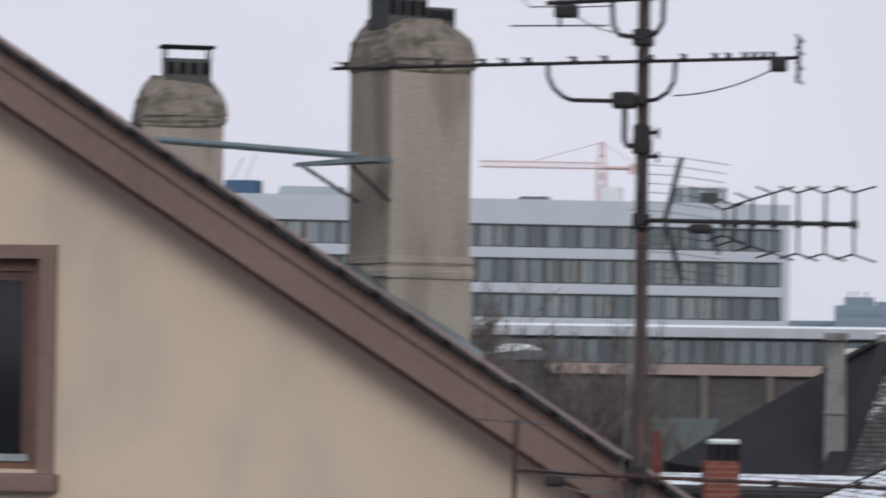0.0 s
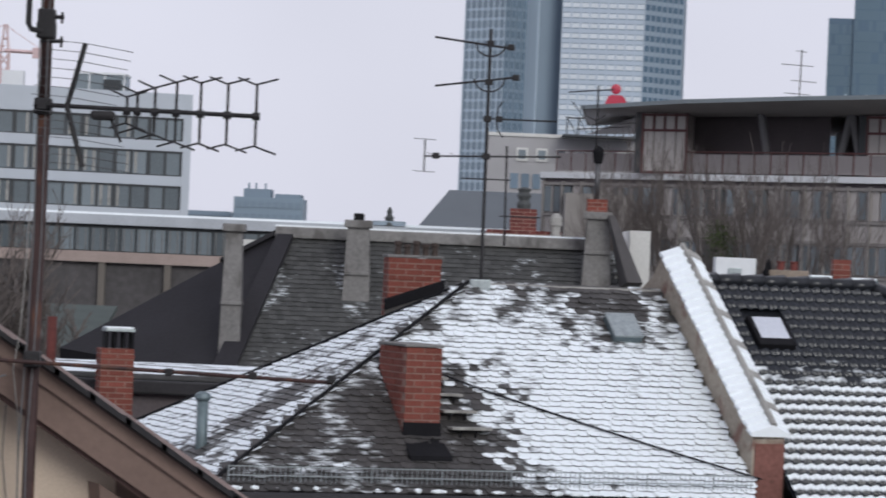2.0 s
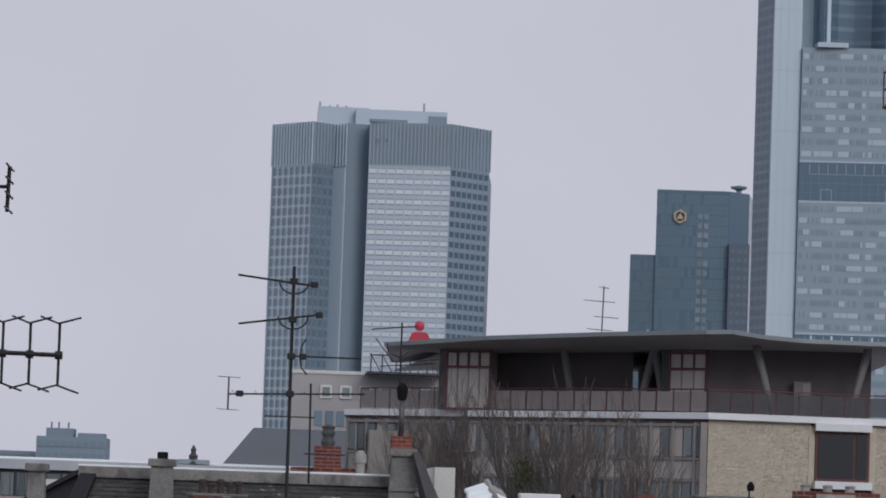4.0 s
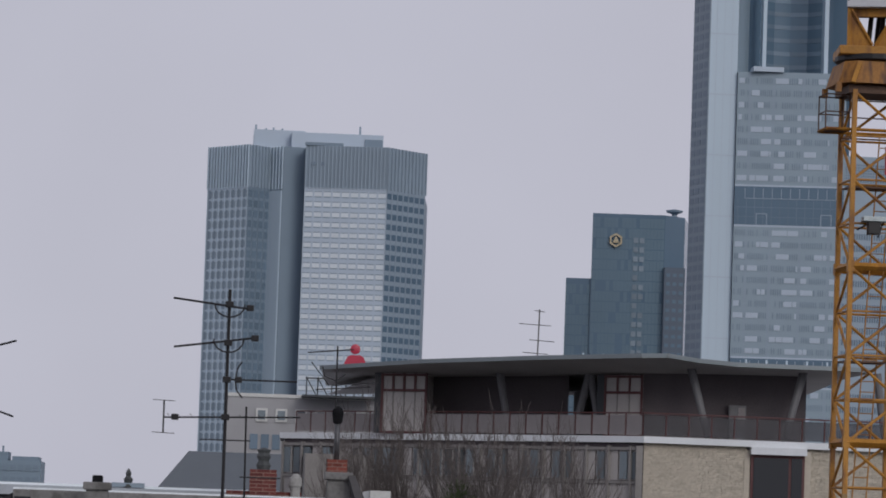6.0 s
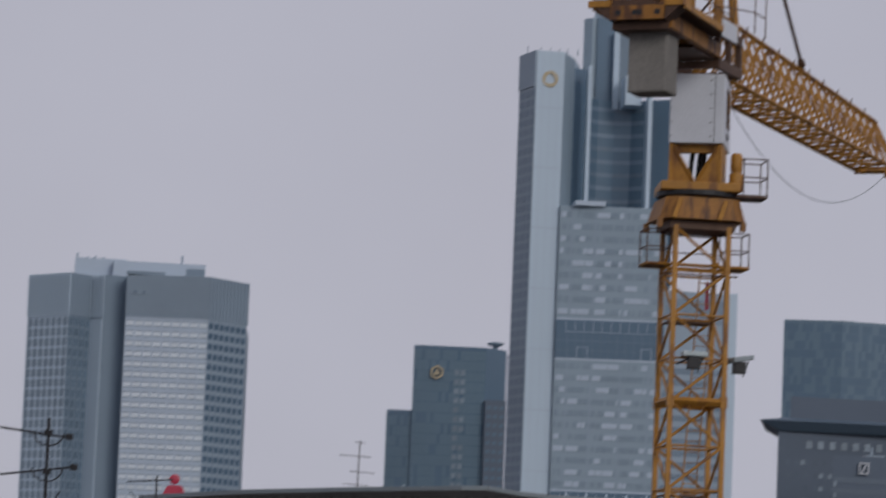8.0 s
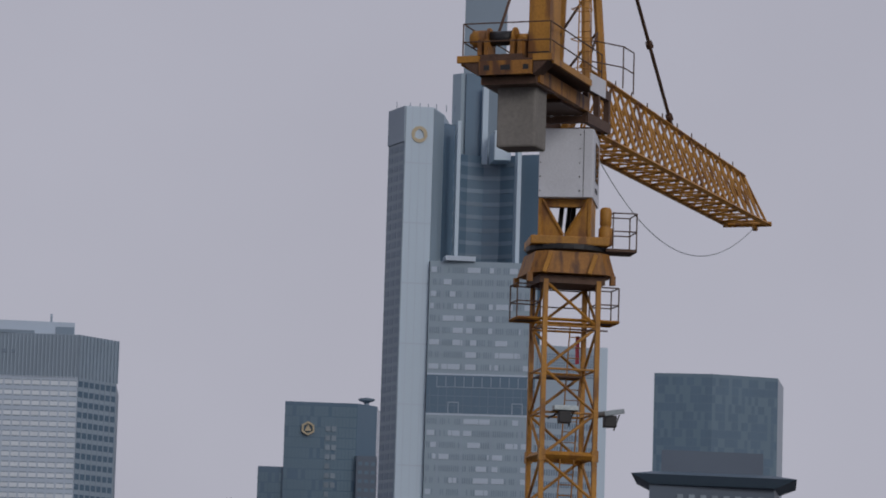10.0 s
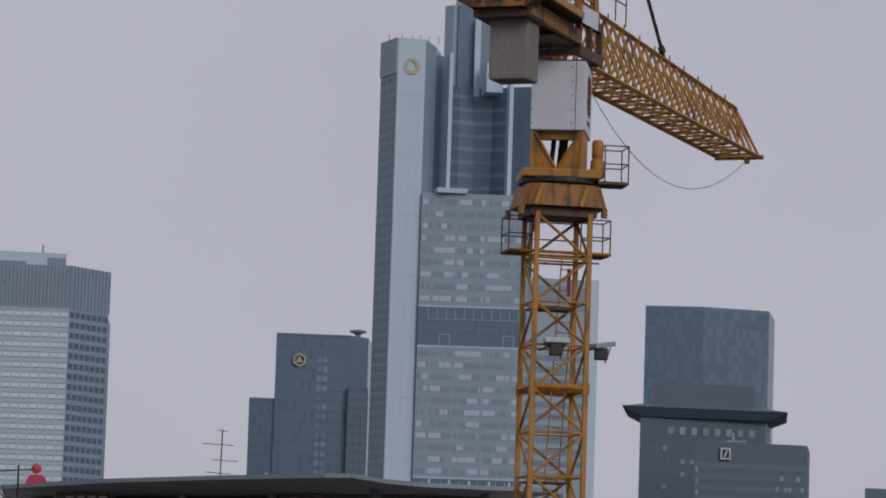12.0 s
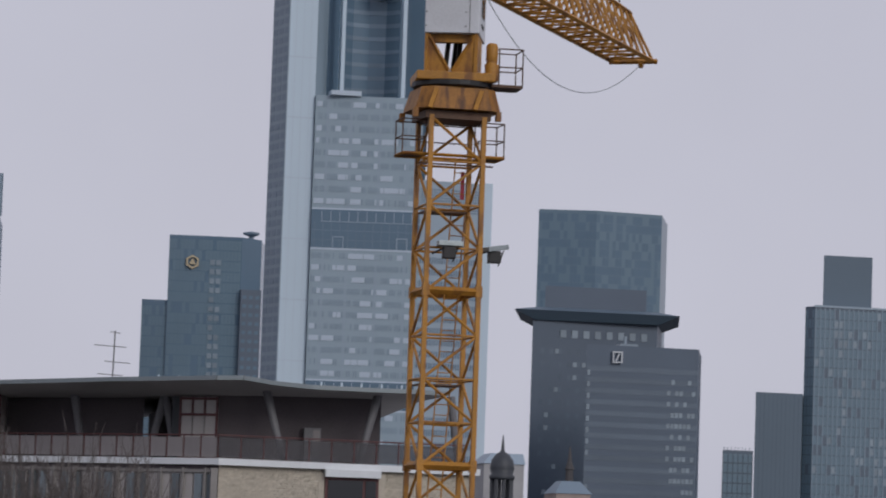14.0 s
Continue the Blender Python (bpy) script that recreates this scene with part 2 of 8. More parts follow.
# far towers: distance haze is put into these paler, bluer base colours
tower_light = mat("hazed_aluminium_cladding", (0.465, 0.560, 0.642), 0.5, vary=0.06, scale=0.05, bump=0, streak=4)
tower_white = mat("hazed_white_spandrel", (0.428, 0.500, 0.583), 0.5, vary=0.06, scale=0.05, bump=0)
tower_mid = mat("hazed_metal_cladding", (0.279, 0.345, 0.412), 0.5, vary=0.08, scale=0.05, bump=0)
tower_soft = mat("hazed_tower_panel", (0.275, 0.348, 0.405), 0.5, vary=0.06, scale=0.05, bump=0)
tower_slot = mat("hazed_slot_glass", (0.205, 0.27, 0.33), 0.35, vary=0.1, scale=0.05, bump=0, rand=0.15)
tower_dark = mat("hazed_slate_cladding", (0.186, 0.245, 0.305), 0.5, vary=0.08, scale=0.05, bump=0)
tower_glass = mat("hazed_blue_grey_glass", (0.153, 0.210, 0.268), 0.25, vary=0.15, scale=0.06, bump=0, rand=0.25)
# bright sky reflection painted in as a pale base colour
bright_glass = mat("painted_sky_tower_glass", (0.62, 0.67, 0.71), 0.2, vary=0.1, scale=0.06, bump=0, rand=0.15)
blue_glass = mat("hazed_blue_tower_glass", (0.108, 0.168, 0.23), 0.2, vary=0.1, scale=0.04, bump=0, rand=0.08)
teal_glass = mat("hazed_teal_tower_glass", (0.126, 0.19, 0.241), 0.3, vary=0.08, scale=0.03, bump=0, rand=0.06)
navy_stone = mat("hazed_plum_granite", (0.078, 0.106, 0.148), 0.45, vary=0.12, scale=0.04, bump=0, rand=0.1)
navy_glass = mat("hazed_navy_tower_glass", (0.108, 0.14, 0.18), 0.25, vary=0.15, scale=0.05, bump=0, rand=0.2)
slab_grey = mat("hazed_slate_panel", (0.095, 0.135, 0.178), 0.5, vary=0.06, scale=0.04, bump=0)
# paler than the glass around: reflected sky put into the base colour
lit_pane = mat("painted_reflection_pane", (0.215, 0.265, 0.31), 0.3, vary=0.15, scale=0.1, bump=0, rand=0.3)
sign_red = mat("red_sign_paint", (0.45, 0.035, 0.07), 0.4, vary=0.05)
sign_yellow = mat("gold_sign_paint", (0.46, 0.38, 0.25), 0.4, vary=0.05)
sign_white = mat("white_sign_paint", (0.48, 0.50, 0.53), 0.4, vary=0.05)
far_red = mat("far_red_crane_paint", (0.60, 0.45, 0.45), 0.6, vary=0.1)
copper_dark = mat("dark_copper_dome", (0.05, 0.055, 0.065), 0.5, vary=0.15, scale=1)
asphalt = mat("city_ground", (0.06, 0.06, 0.06), 0.9, vary=0.3, scale=0.02, bump=0.1, fine=0.5)


# ---- building helpers ----
def thing(name, label, category, at=(0, 0, 0), turn=0.0, group="", kind=""):
    ob = new(name)
    ob.empty_display_size = 0.3
    ob.matrix_basis = pose(*at, 0, 0, turn)
    return tagged(ob, label, category, group, kind)


def root(ob):
    while ob.parent:
        ob = ob.parent
    return ob


def link_mesh(name, bm, material, parent, local):
    if parent is not None and not local:
        bm.transform(root(parent).matrix_basis.inverted())
    bmesh.ops.recalc_face_normals(bm, faces=bm.faces)
    me = bpy.data.meshes.new(name)
    bm.to_mesh(me)
    bm.free()
    me.materials.append(material)
    ob = new(name, me)
    ob.parent = parent
    return ob


def part(name, bm, material, parent, label="", local=False, kind=""):
    ob = link_mesh(name, bm, material, parent, local)
    return tagged(ob, label, kind=kind)


def solo(name, bm, material, label, category, kind="", group=""):
    return tagged(link_mesh(name, bm, material, None, True), label, category, group, kind)


def smooth(ob):
    for p in ob.data.polygons:
        p.use_smooth = True
    return ob


def splay(poly, y0):
    """Widens a plan toward its back, so that the side faces turn away from the street front."""
    return [(x * y / y0, y) for x, y in poly]


def box(bm, x0, x1, y0, y1, z0, z1, m=None):
    vs = [bm.verts.new((x, y, z)) for z in (z0, z1) for y in (y0, y1) for x in (x0, x1)]
    for f in ((0, 2, 3, 1), (4, 5, 7, 6), (0, 1, 5, 4), (2, 6, 7, 3), (0, 4, 6, 2), (1, 3, 7, 5)):
        bm.faces.new([vs[i] for i in f])
    if m is not None:
        for v in vs:
            v.co = m @ v.co
    return vs


def bevbox(x0, x1, y0, y1, z0, z1, r=0.02, m=None):
    bm = bmesh.new()
    box(bm, x0, x1, y0, y1, z0, z1)
    bmesh.ops.bevel(bm, geom=list(bm.edges), offset=r, segments=2, affect="EDGES", profile=0.6)
    if m is not None:
        bm.transform(m)
    return bm


def bx(*a):
    bm = bmesh.new()
    box(bm, *a)
    return bm


def tube(bm, p, q, r, seg=8, r2=None):
    p, q = Vector(p), Vector(q)
    r2 = r if r2 is None else r2
    d = q - p
    if d.length < 1e-6:
        return
    rot = d.to_track_quat("Z", "Y").to_matrix()
    a = [bm.verts.new(p + rot @ Vector((r * math.cos(k * math.tau / seg), r * math.sin(k * math.tau / seg), 0))) for k in range(seg)]
    b = [bm.verts.new(q + rot @ Vector((r2 * math.cos(k * math.tau / seg), r2 * math.sin(k * math.tau / seg), 0))) for k in range(seg)]
    for k in range(seg):
        bm.faces.new((a[k], a[(k + 1) % seg], b[(k + 1) % seg], b[k]))
    bm.faces.new(a[::-1])
    bm.faces.new(b)


def pipe(bm, pts, r, seg=8):
    pts = [Vector(p) for p in pts]
    rings = []
    for k, p in enumerate(pts):
        d = (pts[min(k + 1, len(pts) - 1)] - pts[max(k - 1, 0)]).normalized()
        rot = d.to_track_quat("Z", "Y").to_matrix()
        if rings:
            # keep the rings in step
            first = rings[-1][0].co - pts[k - 1]
            x = (first - d * first.dot(d)).normalized()
        else:
            x = rot @ Vector((1, 0, 0))
        y = d.cross(x)
        rings.append([bm.verts.new(p + x * (r * math.cos(i * math.tau / seg)) + y * (r * math.sin(i * math.tau / seg))) for i in range(seg)])
    for a, b in zip(rings, rings[1:]):
        for i in range(seg):
            bm.faces.new((a[i], a[(i + 1) % seg], b[(i + 1) % seg], b[i]))
    bm.faces.new(rings[0][::-1])
    bm.faces.new(rings[-1])


def beam(bm, p, q, w, h=None):
    """A square bar from p to q."""
    tube(bm, p, q, w * 0.7071, 4)


def prism(bm, poly, z0, z1, cap=True):
    a = [bm.verts.new((x, y, z0)) for x, y in poly]
    b = [bm.verts.new((x, y, z1)) for x, y in poly]
    n = len(poly)
    for k in range(n):
        bm.faces.new((a[k], a[(k + 1) % n], b[(k + 1) % n], b[k]))
    bm.faces.new(a[::-1])
    bm.faces.new(b)


def slab(bm, poly, y0, y1):
    """A shape drawn in x and z, between two depths."""
    a = [bm.verts.new((x, y0, z)) for x, z in poly]
    b = [bm.verts.new((x, y1, z)) for x, z in poly]
    n = len(poly)
    for k in range(n):
        bm.faces.new((a[k], a[(k + 1) % n], b[(k + 1) % n], b[k]))
    bm.faces.new(a[::-1])
    bm.faces.new(b)


def flat_ring(bm, outer, inner, y0, y1):
    """A closed flat band between two outlines in x and z."""
    rings = [[bm.verts.new((x, y, z)) for x, z in line] for line, y in ((outer, y0), (inner, y0), (inner, y1), (outer, y1))]
    n = len(outer)
    for a, b in zip(rings, rings[1:] + rings[:1]):
        for k in range(n):
            bm.faces.new((a[k], a[(k + 1) % n], b[(k + 1) % n], b[k]))


def hull(pts):
    bm = bmesh.new()
    for p in pts:
        bm.verts.new(p)
    bmesh.ops.convex_hull(bm, input=list(bm.verts))
    return bm


def lathe(profile, seg=16, at=(0, 0, 0)):
    bm = bmesh.new()
    rings = []
    for r, z in profile:
        rings.append([bm.verts.new((at[0] + r * math.cos(k * math.tau / seg), at[1] + r * math.sin(k * math.tau / seg), at[2] + z)) for k in range(seg)])
    for a, b in zip(rings, rings[1:]):
        for k in range(seg):
            bm.faces.new((a[k], a[(k + 1) % seg], b[(k + 1) % seg], b[k]))
    bm.faces.new(rings[0][::-1])
    bm.faces.new(rings[-1])
    return bm


def curve_pts(p, q, sag, n=14):
    p, q = Vector(p), Vector(q)
    return [p.lerp(q, k / n) - Vector((0, 0, sag * 4 * (k / n) * (1 - k / n))) for k in range(n + 1)]


SHARED = {}


def unit_mesh(name, material, bevel=0.0):
    """A box of size 1 about its centre, shared by alike pieces."""
    key = (name, material.name)
    if key not in SHARED:
        bm = bmesh.new()
        box(bm, -0.5, 0.5, -0.5, 0.5, -0.5, 0.5)
        me = bpy.data.meshes.new(name)
        bm.to_mesh(me)
        bm.free()
        me.materials.append(material)
        SHARED[key] = me
    return SHARED[key]


def piece(name, me, parent, m):
    """One piece on shared mesh data, at m in the frame of its thing."""
    ob = new(name, me)
    ob.parent = parent
    ob.matrix_basis = m
    return ob


def grid(parent, name, material, p, q, z0, z1, rows, cols, fw, fh, proud, single=True, skip=0.0, seed=1, gap=()):
    """Alike panes on an upright face from p to q (x, y), seen from its right side when walking from p to q reversed."""
    base = root(parent).matrix_basis.inverted()
    d = Vector((q[0] - p[0], q[1] - p[1], 0))
    L = d.length
    u = d / L
    nrm = Vector((u.y, -u.x, 0))
    rng = random.Random(seed)
    bm = None if single else bmesh.new()
    me = unit_mesh(name, material)
    cw, ch = L / cols, (z1 - z0) / rows
    for r in range(rows):
        for c in range(cols):
            if rng.random() < skip or c in gap:
                continue
            o = Vector((p[0], p[1], 0)) + u * (cw * (c + 0.5)) + nrm * (proud * 0.5) + Vector((0, 0, z0 + ch * (r + 0.5)))
            m = Matrix((( u.x * cw * fw, nrm.x * proud, 0, o.x), (u.y * cw * fw, nrm.y * proud, 0, o.y), (0, 0, ch * fh, o.z), (0, 0, 0, 1)))
            if single:
                piece(name, me, parent, base @ m)
            else:
                box(bm, -0.5, 0.5, -0.5, 0.5, -0.5, 0.5, m)
    if bm is not None:
        return part(name, bm, material, parent, kind="stuff")


def strip(bm, p, q, z0, z1, proud, inset=0.0, start=0.0, end=1.0):
    """A band on an upright face from p to q."""
    d = Vector((q[0] - p[0], q[1] - p[1], 0))
    u = d.normalized()
    nrm = Vector((u.y, -u.x, 0))
    a = Vector((p[0], p[1], 0)) + d * start
    b = Vector((p[0], p[1], 0)) + d * end
    lo = [a - nrm * inset, b - nrm * inset, b + nrm * proud, a + nrm * proud]
    prism(bm, [(v.x, v.y) for v in lo], z0, z1)


def along(p, q, k):
    return (p[0] + (q[0] - p[0]) * k, p[1] + (q[1] - p[1]) * k)

# ---- ground ----
bm = bmesh.new()
bmesh.ops.create_grid(bm, x_segments=40, y_segments=40, size=4000)
solo("ground", bm, asphalt, "dark grey city ground of streets between the houses", "ground", kind="structure")


# ---- far towers ----
def tower_body(name, label, poly, z0, z1, material, at):
    t = thing(name, label, "skyscraper", (at[0], at[1], 0))
    bm = bmesh.new()
    y0 = min(y for x, y in poly)
    prism(bm, [(x * y / y0, y) if y > y0 + 14 else (x, y) for x, y in poly], z0, z1)
    part("body", bm, material, t)
    return t


# bank tower with ribbed crown and pale window bands
ET = [(-4.1, 1068), (7.6, 1054), (14.2, 1061), (17.7, 1056), (24.3, 1058), (24.1, 1050), (48.0, 1047), (59.9, 1060.6), (60, 1095), (-4, 1095)]
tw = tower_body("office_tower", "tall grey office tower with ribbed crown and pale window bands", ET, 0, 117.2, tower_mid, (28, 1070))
bm = bmesh.new()
prism(bm, ET, 117.2, 130.0)
crown = part("crown", bm, tower_mid, tw)
# cladding tone per face carries the light and shade of its facing
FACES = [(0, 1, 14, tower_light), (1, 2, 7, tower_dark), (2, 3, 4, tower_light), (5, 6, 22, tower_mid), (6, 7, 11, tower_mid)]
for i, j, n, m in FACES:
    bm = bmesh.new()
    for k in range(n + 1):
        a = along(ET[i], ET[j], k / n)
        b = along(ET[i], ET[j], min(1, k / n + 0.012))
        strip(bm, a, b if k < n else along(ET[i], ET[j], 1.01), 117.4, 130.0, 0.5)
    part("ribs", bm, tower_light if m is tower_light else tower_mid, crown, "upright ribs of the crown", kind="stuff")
ROWS_ET = 27
# front painted brighter, turned-away faces darker, to suggest the fall of light
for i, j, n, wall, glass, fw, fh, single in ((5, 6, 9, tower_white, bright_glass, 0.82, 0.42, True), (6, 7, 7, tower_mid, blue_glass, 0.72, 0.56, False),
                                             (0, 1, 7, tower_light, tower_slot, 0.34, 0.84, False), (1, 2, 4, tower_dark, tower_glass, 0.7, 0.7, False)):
    for r in range(ROWS_ET + 1):
        bm = bmesh.new()
        strip(bm, ET[i], ET[j], 36.7 + r * 2.98 - 0.55, 36.7 + r * 2.98 + 0.55, 0.06)
        part("floor_band", bm, wall, tw)
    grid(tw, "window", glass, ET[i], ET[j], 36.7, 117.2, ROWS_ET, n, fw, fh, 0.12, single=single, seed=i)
    bm = bmesh.new()
    for k in range(n + 1):
        a = along(ET[i], ET[j], max(0, k / n - 0.01))
        strip(bm, a, along(ET[i], ET[j], min(1, k / n + 0.012)), 36.7, 117.2, 0.16)
    part("mullions", bm, wall, tw, kind="stuff")
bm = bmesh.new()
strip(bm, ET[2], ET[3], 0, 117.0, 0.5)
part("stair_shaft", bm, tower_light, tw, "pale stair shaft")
# recess beside the shaft: darker cladding colour stands in for its shade
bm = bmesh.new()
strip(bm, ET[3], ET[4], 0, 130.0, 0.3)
part("recess_wall", bm, tower_dark, tw, "recessed wall with shade in its colour")
bm = bmesh.new()
box(bm, 8.9, 24, 1062, 1085, 130.0, 135.4)
box(bm, 20, 47, 1058, 1080, 130.0, 134.6)
pent = part("penthouse", bm, tower_white, tw)
part("louvre", bx(41.5, 46.8, 1057.6, 1058, 130.2, 133.2), tower_dark, pent)
bm = bmesh.new()
for x, h in ((9.4, 137.0), (12.4, 136.0), (14.6, 136.3), (17.2, 136.1), (40.3, 137.6)):
    box(bm, x - 0.3, x + 0.3, 1064, 1065, 134.4, h)
part("roof_masts", bm, tower_mid, pent)
bm = bmesh.new()
box(bm, 23.8, 35, 1049.2, 1050, 130.0, 130.9)
for x in (26.5, 29, 33.8):
    box(bm, x - 0.5, x + 0.5, 1049, 1050, 124.2, 125.2)
part("vents", bm, tower_dark, crown)

# stepped blue glass tower with a gold emblem
tg = tower_body("glass_tower", "stepped dark blue glass tower with a gold emblem", [(134.9, 1300), (161.2, 1298), (169.4, 1306), (170, 1340), (135, 1340)], 0, 135.8, blue_glass, (150, 1315))
bm = bmesh.new()
prism(bm, splay([(125.8, 1302), (135.2, 1301), (135.2, 1330), (126.2, 1330)], 1300), 0, 112.0)
part("lower_wing", bm, blue_glass, tg)
bm = bmesh.new()
prism(bm, [(161.0, 1295), (168.6, 1296), (168.6, 1304), (161.0, 1304)], 0, 116.7)
part("stair_block", bm, navy_stone, tg, "dark stair block")
grid(tg, "window", lit_pane, (149.6, 1298.9), (154.0, 1298.6), 60, 128, 20, 2, 0.75, 0.55, 0.3, skip=0.1, seed=4)
grid(tg, "facade_panes", teal_glass, (125.9, 1302), (134.8, 1301), 50, 110, 16, 7, 0.9, 0.9, 0.04, single=False, skip=0.08, seed=5)
grid(tg, "facade_panes", teal_glass, (135.1, 1300), (161, 1298), 50, 134.5, 22, 20, 0.92, 0.92, 0.04, single=False, skip=0.1, seed=6)
grid(tg, "facade_panes", blue_glass, (161.2, 1295), (168.4, 1296), 55, 115.5, 19, 3, 0.6, 0.4, 0.06, single=False, seed=7)
bm = bmesh.new()
HEX = [(143.35 + 2.6 * math.cos(radians(k * 60 + 30)), 126.1 + 2.6 * math.sin(radians(k * 60 + 30))) for k in range(6)]
flat_ring(bm, HEX, [(143.35 + (x - 143.35) * 0.72, 126.1 + (z - 126.1) * 0.72) for x, z in HEX], 1298.2, 1298.8)
em = part("emblem", bm, sign_yellow, tg, "gold hexagon emblem")
bm = bmesh.new()
slab(bm, [(142.1, 125.2), (144.6, 125.2), (143.35, 127.6)], 1298.2, 1298.8)
part("triangle", bm, sign_yellow, em)
bm = lathe([(1.2, 0), (0.9, 1.4), (1.6, 1.8), (2.9, 2.2), (3.1, 2.9), (0.6, 3.4)], 12, (165.9, 1310, 135.8))
part("roof_dish", bm, tower_dark, tg)

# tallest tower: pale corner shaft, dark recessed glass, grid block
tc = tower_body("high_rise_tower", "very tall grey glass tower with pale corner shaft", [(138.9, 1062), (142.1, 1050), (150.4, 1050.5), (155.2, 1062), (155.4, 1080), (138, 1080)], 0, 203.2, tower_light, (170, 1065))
bm = bmesh.new()
strip(bm, (138.9, 1062), (142.1, 1050), 0, 202.6, 0.25)
part("side_glazing", bm, tower_slot, tc)
grid(tc, "side_panes", tower_dark, (138.9, 1062), (142.1, 1050), 20, 192, 60, 3, 0.72, 0.62, 0.34, single=False)
bm = bmesh.new()
strip(bm, (138.9, 1062), (142.1, 1050), 192.5, 203.2, 0.6)
part("top_panel", bm, tower_mid, tc)
bm = bmesh.new()
for z in range(24, 203, 18):
    strip(bm, (142.1, 1050), (150.4, 1050.5), z, z + 0.35, 0.05)
for k in (0.22, 0.5, 0.78):
    strip(bm, along((142.1, 1050), (150.4, 1050.5), k), along((142.1, 1050), (150.4, 1050.5), k + 0.015), 0, 203, 0.05)
part("cladding_joint", bm, tower_white, tc, kind="stuff")
# side of the shaft: its shade is put in as a darker panel colour
bm = bmesh.new()
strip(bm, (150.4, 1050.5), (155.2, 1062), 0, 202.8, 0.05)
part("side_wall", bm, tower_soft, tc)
bm = bmesh.new()
prism(bm, [(155.0, 1062.5), (159.4, 1066.3), (159.6, 1075), (155.6, 1075)], 100, 200.8)
part("corner_glazing", bm, blue_glass, tc, "dark upright glass strip")
bm = bmesh.new()
prism(bm, [(159.0, 1066), (164, 1069.5), (169, 1070.5), (174, 1069), (179, 1064), (186, 1060), (186, 1085), (159, 1085)], 100, 192.4)
rec = part("recessed_glazing", bm, blue_glass, tc, "dark blue recessed glass with floor lines")
bm = bmesh.new()
CUR = [(159.0, 1066), (164, 1069.5), (169, 1070.5), (174, 1069), (179, 1064)]
for z in range(157, 192, 4):
    for a, b in zip(CUR, CUR[1:]):
        strip(bm, a, b, z, z + 1.3, 0.1)
part("floor_line", bm, tower_glass, rec, kind="stuff")
for f in ((158.6, 159.7, 1056, 1060, 157, 200.6), (176.9, 178.1, 1055, 1060, 157, 193.5), (168.3, 170.0, 1070, 1072, 190, 214)):
    part("fin", bx(*f), tower_light, tc, "pale upright fin")
bm = bmesh.new()
prism(bm, [(159.8, 1077), (162, 1074), (170.5, 1076), (173.5, 1095), (163, 1095)], 190, 218.4)
part("upper_block", bm, tower_soft, tc)
bm = bmesh.new()
box(bm, 163.5, 170.5, 1073.4, 1076.6, 190, 218.4)
part("upper_glazing", bm, blue_glass, tc)
bm = bmesh.new()
prism(bm, [(163.5, 1080), (176.5, 1080), (180, 1100), (167.5, 1100)], 190, 245)
part("core", bm, tower_dark, tc)
bm = bmesh.new()
box(bm, 170.6, 175.6, 1060, 1070, 190, 199)
part("winter_garden", bm, tower_light, tc)
bm = bmesh.new()
for x, y in ((166.4, 1084), (169.4, 1084), (166.4, 1087), (169.4, 1087)):
    tube(bm, (x, y, 245), (168, 1085.5, 285), 0.35, 6)
for z in range(247, 270, 3):
    w = 1.5 * (1 - (z - 245) / 40)
    for a, b in (((-w, -w), (w, -w)), ((-w, -w), (w, w))):
        tube(bm, (168 + a[0], 1085.5 + a[1], z), (168 + b[0], 1085.5 + b[1], z + 1.5), 0.25, 4)
part("lattice_mast", bm, far_red, tc, "red and white lattice mast")
GB = [(150.45, 1049), (182, 1044)]
bm = bmesh.new()
prism(bm, [GB[0], GB[1], (184, 1060), (152, 1062)], 0, 157.0)
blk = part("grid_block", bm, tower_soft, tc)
bm = bmesh.new()
prism(bm, [(182, 1047), (201.6, 1050), (201.6, 1070), (182, 1070)], 0, 133.2)
part("rear_wing", bm, tower_mid, tc)
part("edge_shaft", bx(201.6, 204.6, 1049, 1054, 0, 133.4), tower_light, tc, "pale edge shaft")
part("ledge", bx(154.6, 163.6, 1046, 1052, 157, 158.4), tower_white, tc)
BLIND, SLOT = unit_mesh("window_blind", tower_white), unit_mesh("window", tower_slot)
u_gb = (Vector((*GB[1], 0)) - Vector((*GB[0], 0))).normalized()
n_gb = Vector((u_gb.y, -u_gb.x, 0))
L_gb = math.hypot(GB[1][0] - GB[0][0], GB[1][1] - GB[0][1])
inv_gb = tc.matrix_basis.inverted()


def on_block(s, z, w, h, proud):
    """A flat pane on the block's street front: s along it, z its middle."""
    o = Vector((*GB[0], z)) + u_gb * s + n_gb * (proud * 0.5)
    return inv_gb @ Matrix(((u_gb.x * w, n_gb.x * proud, 0, o.x), (u_gb.y * w, n_gb.y * proud, 0, o.y), (0, 0, h, o.z), (0, 0, 0, 1)))


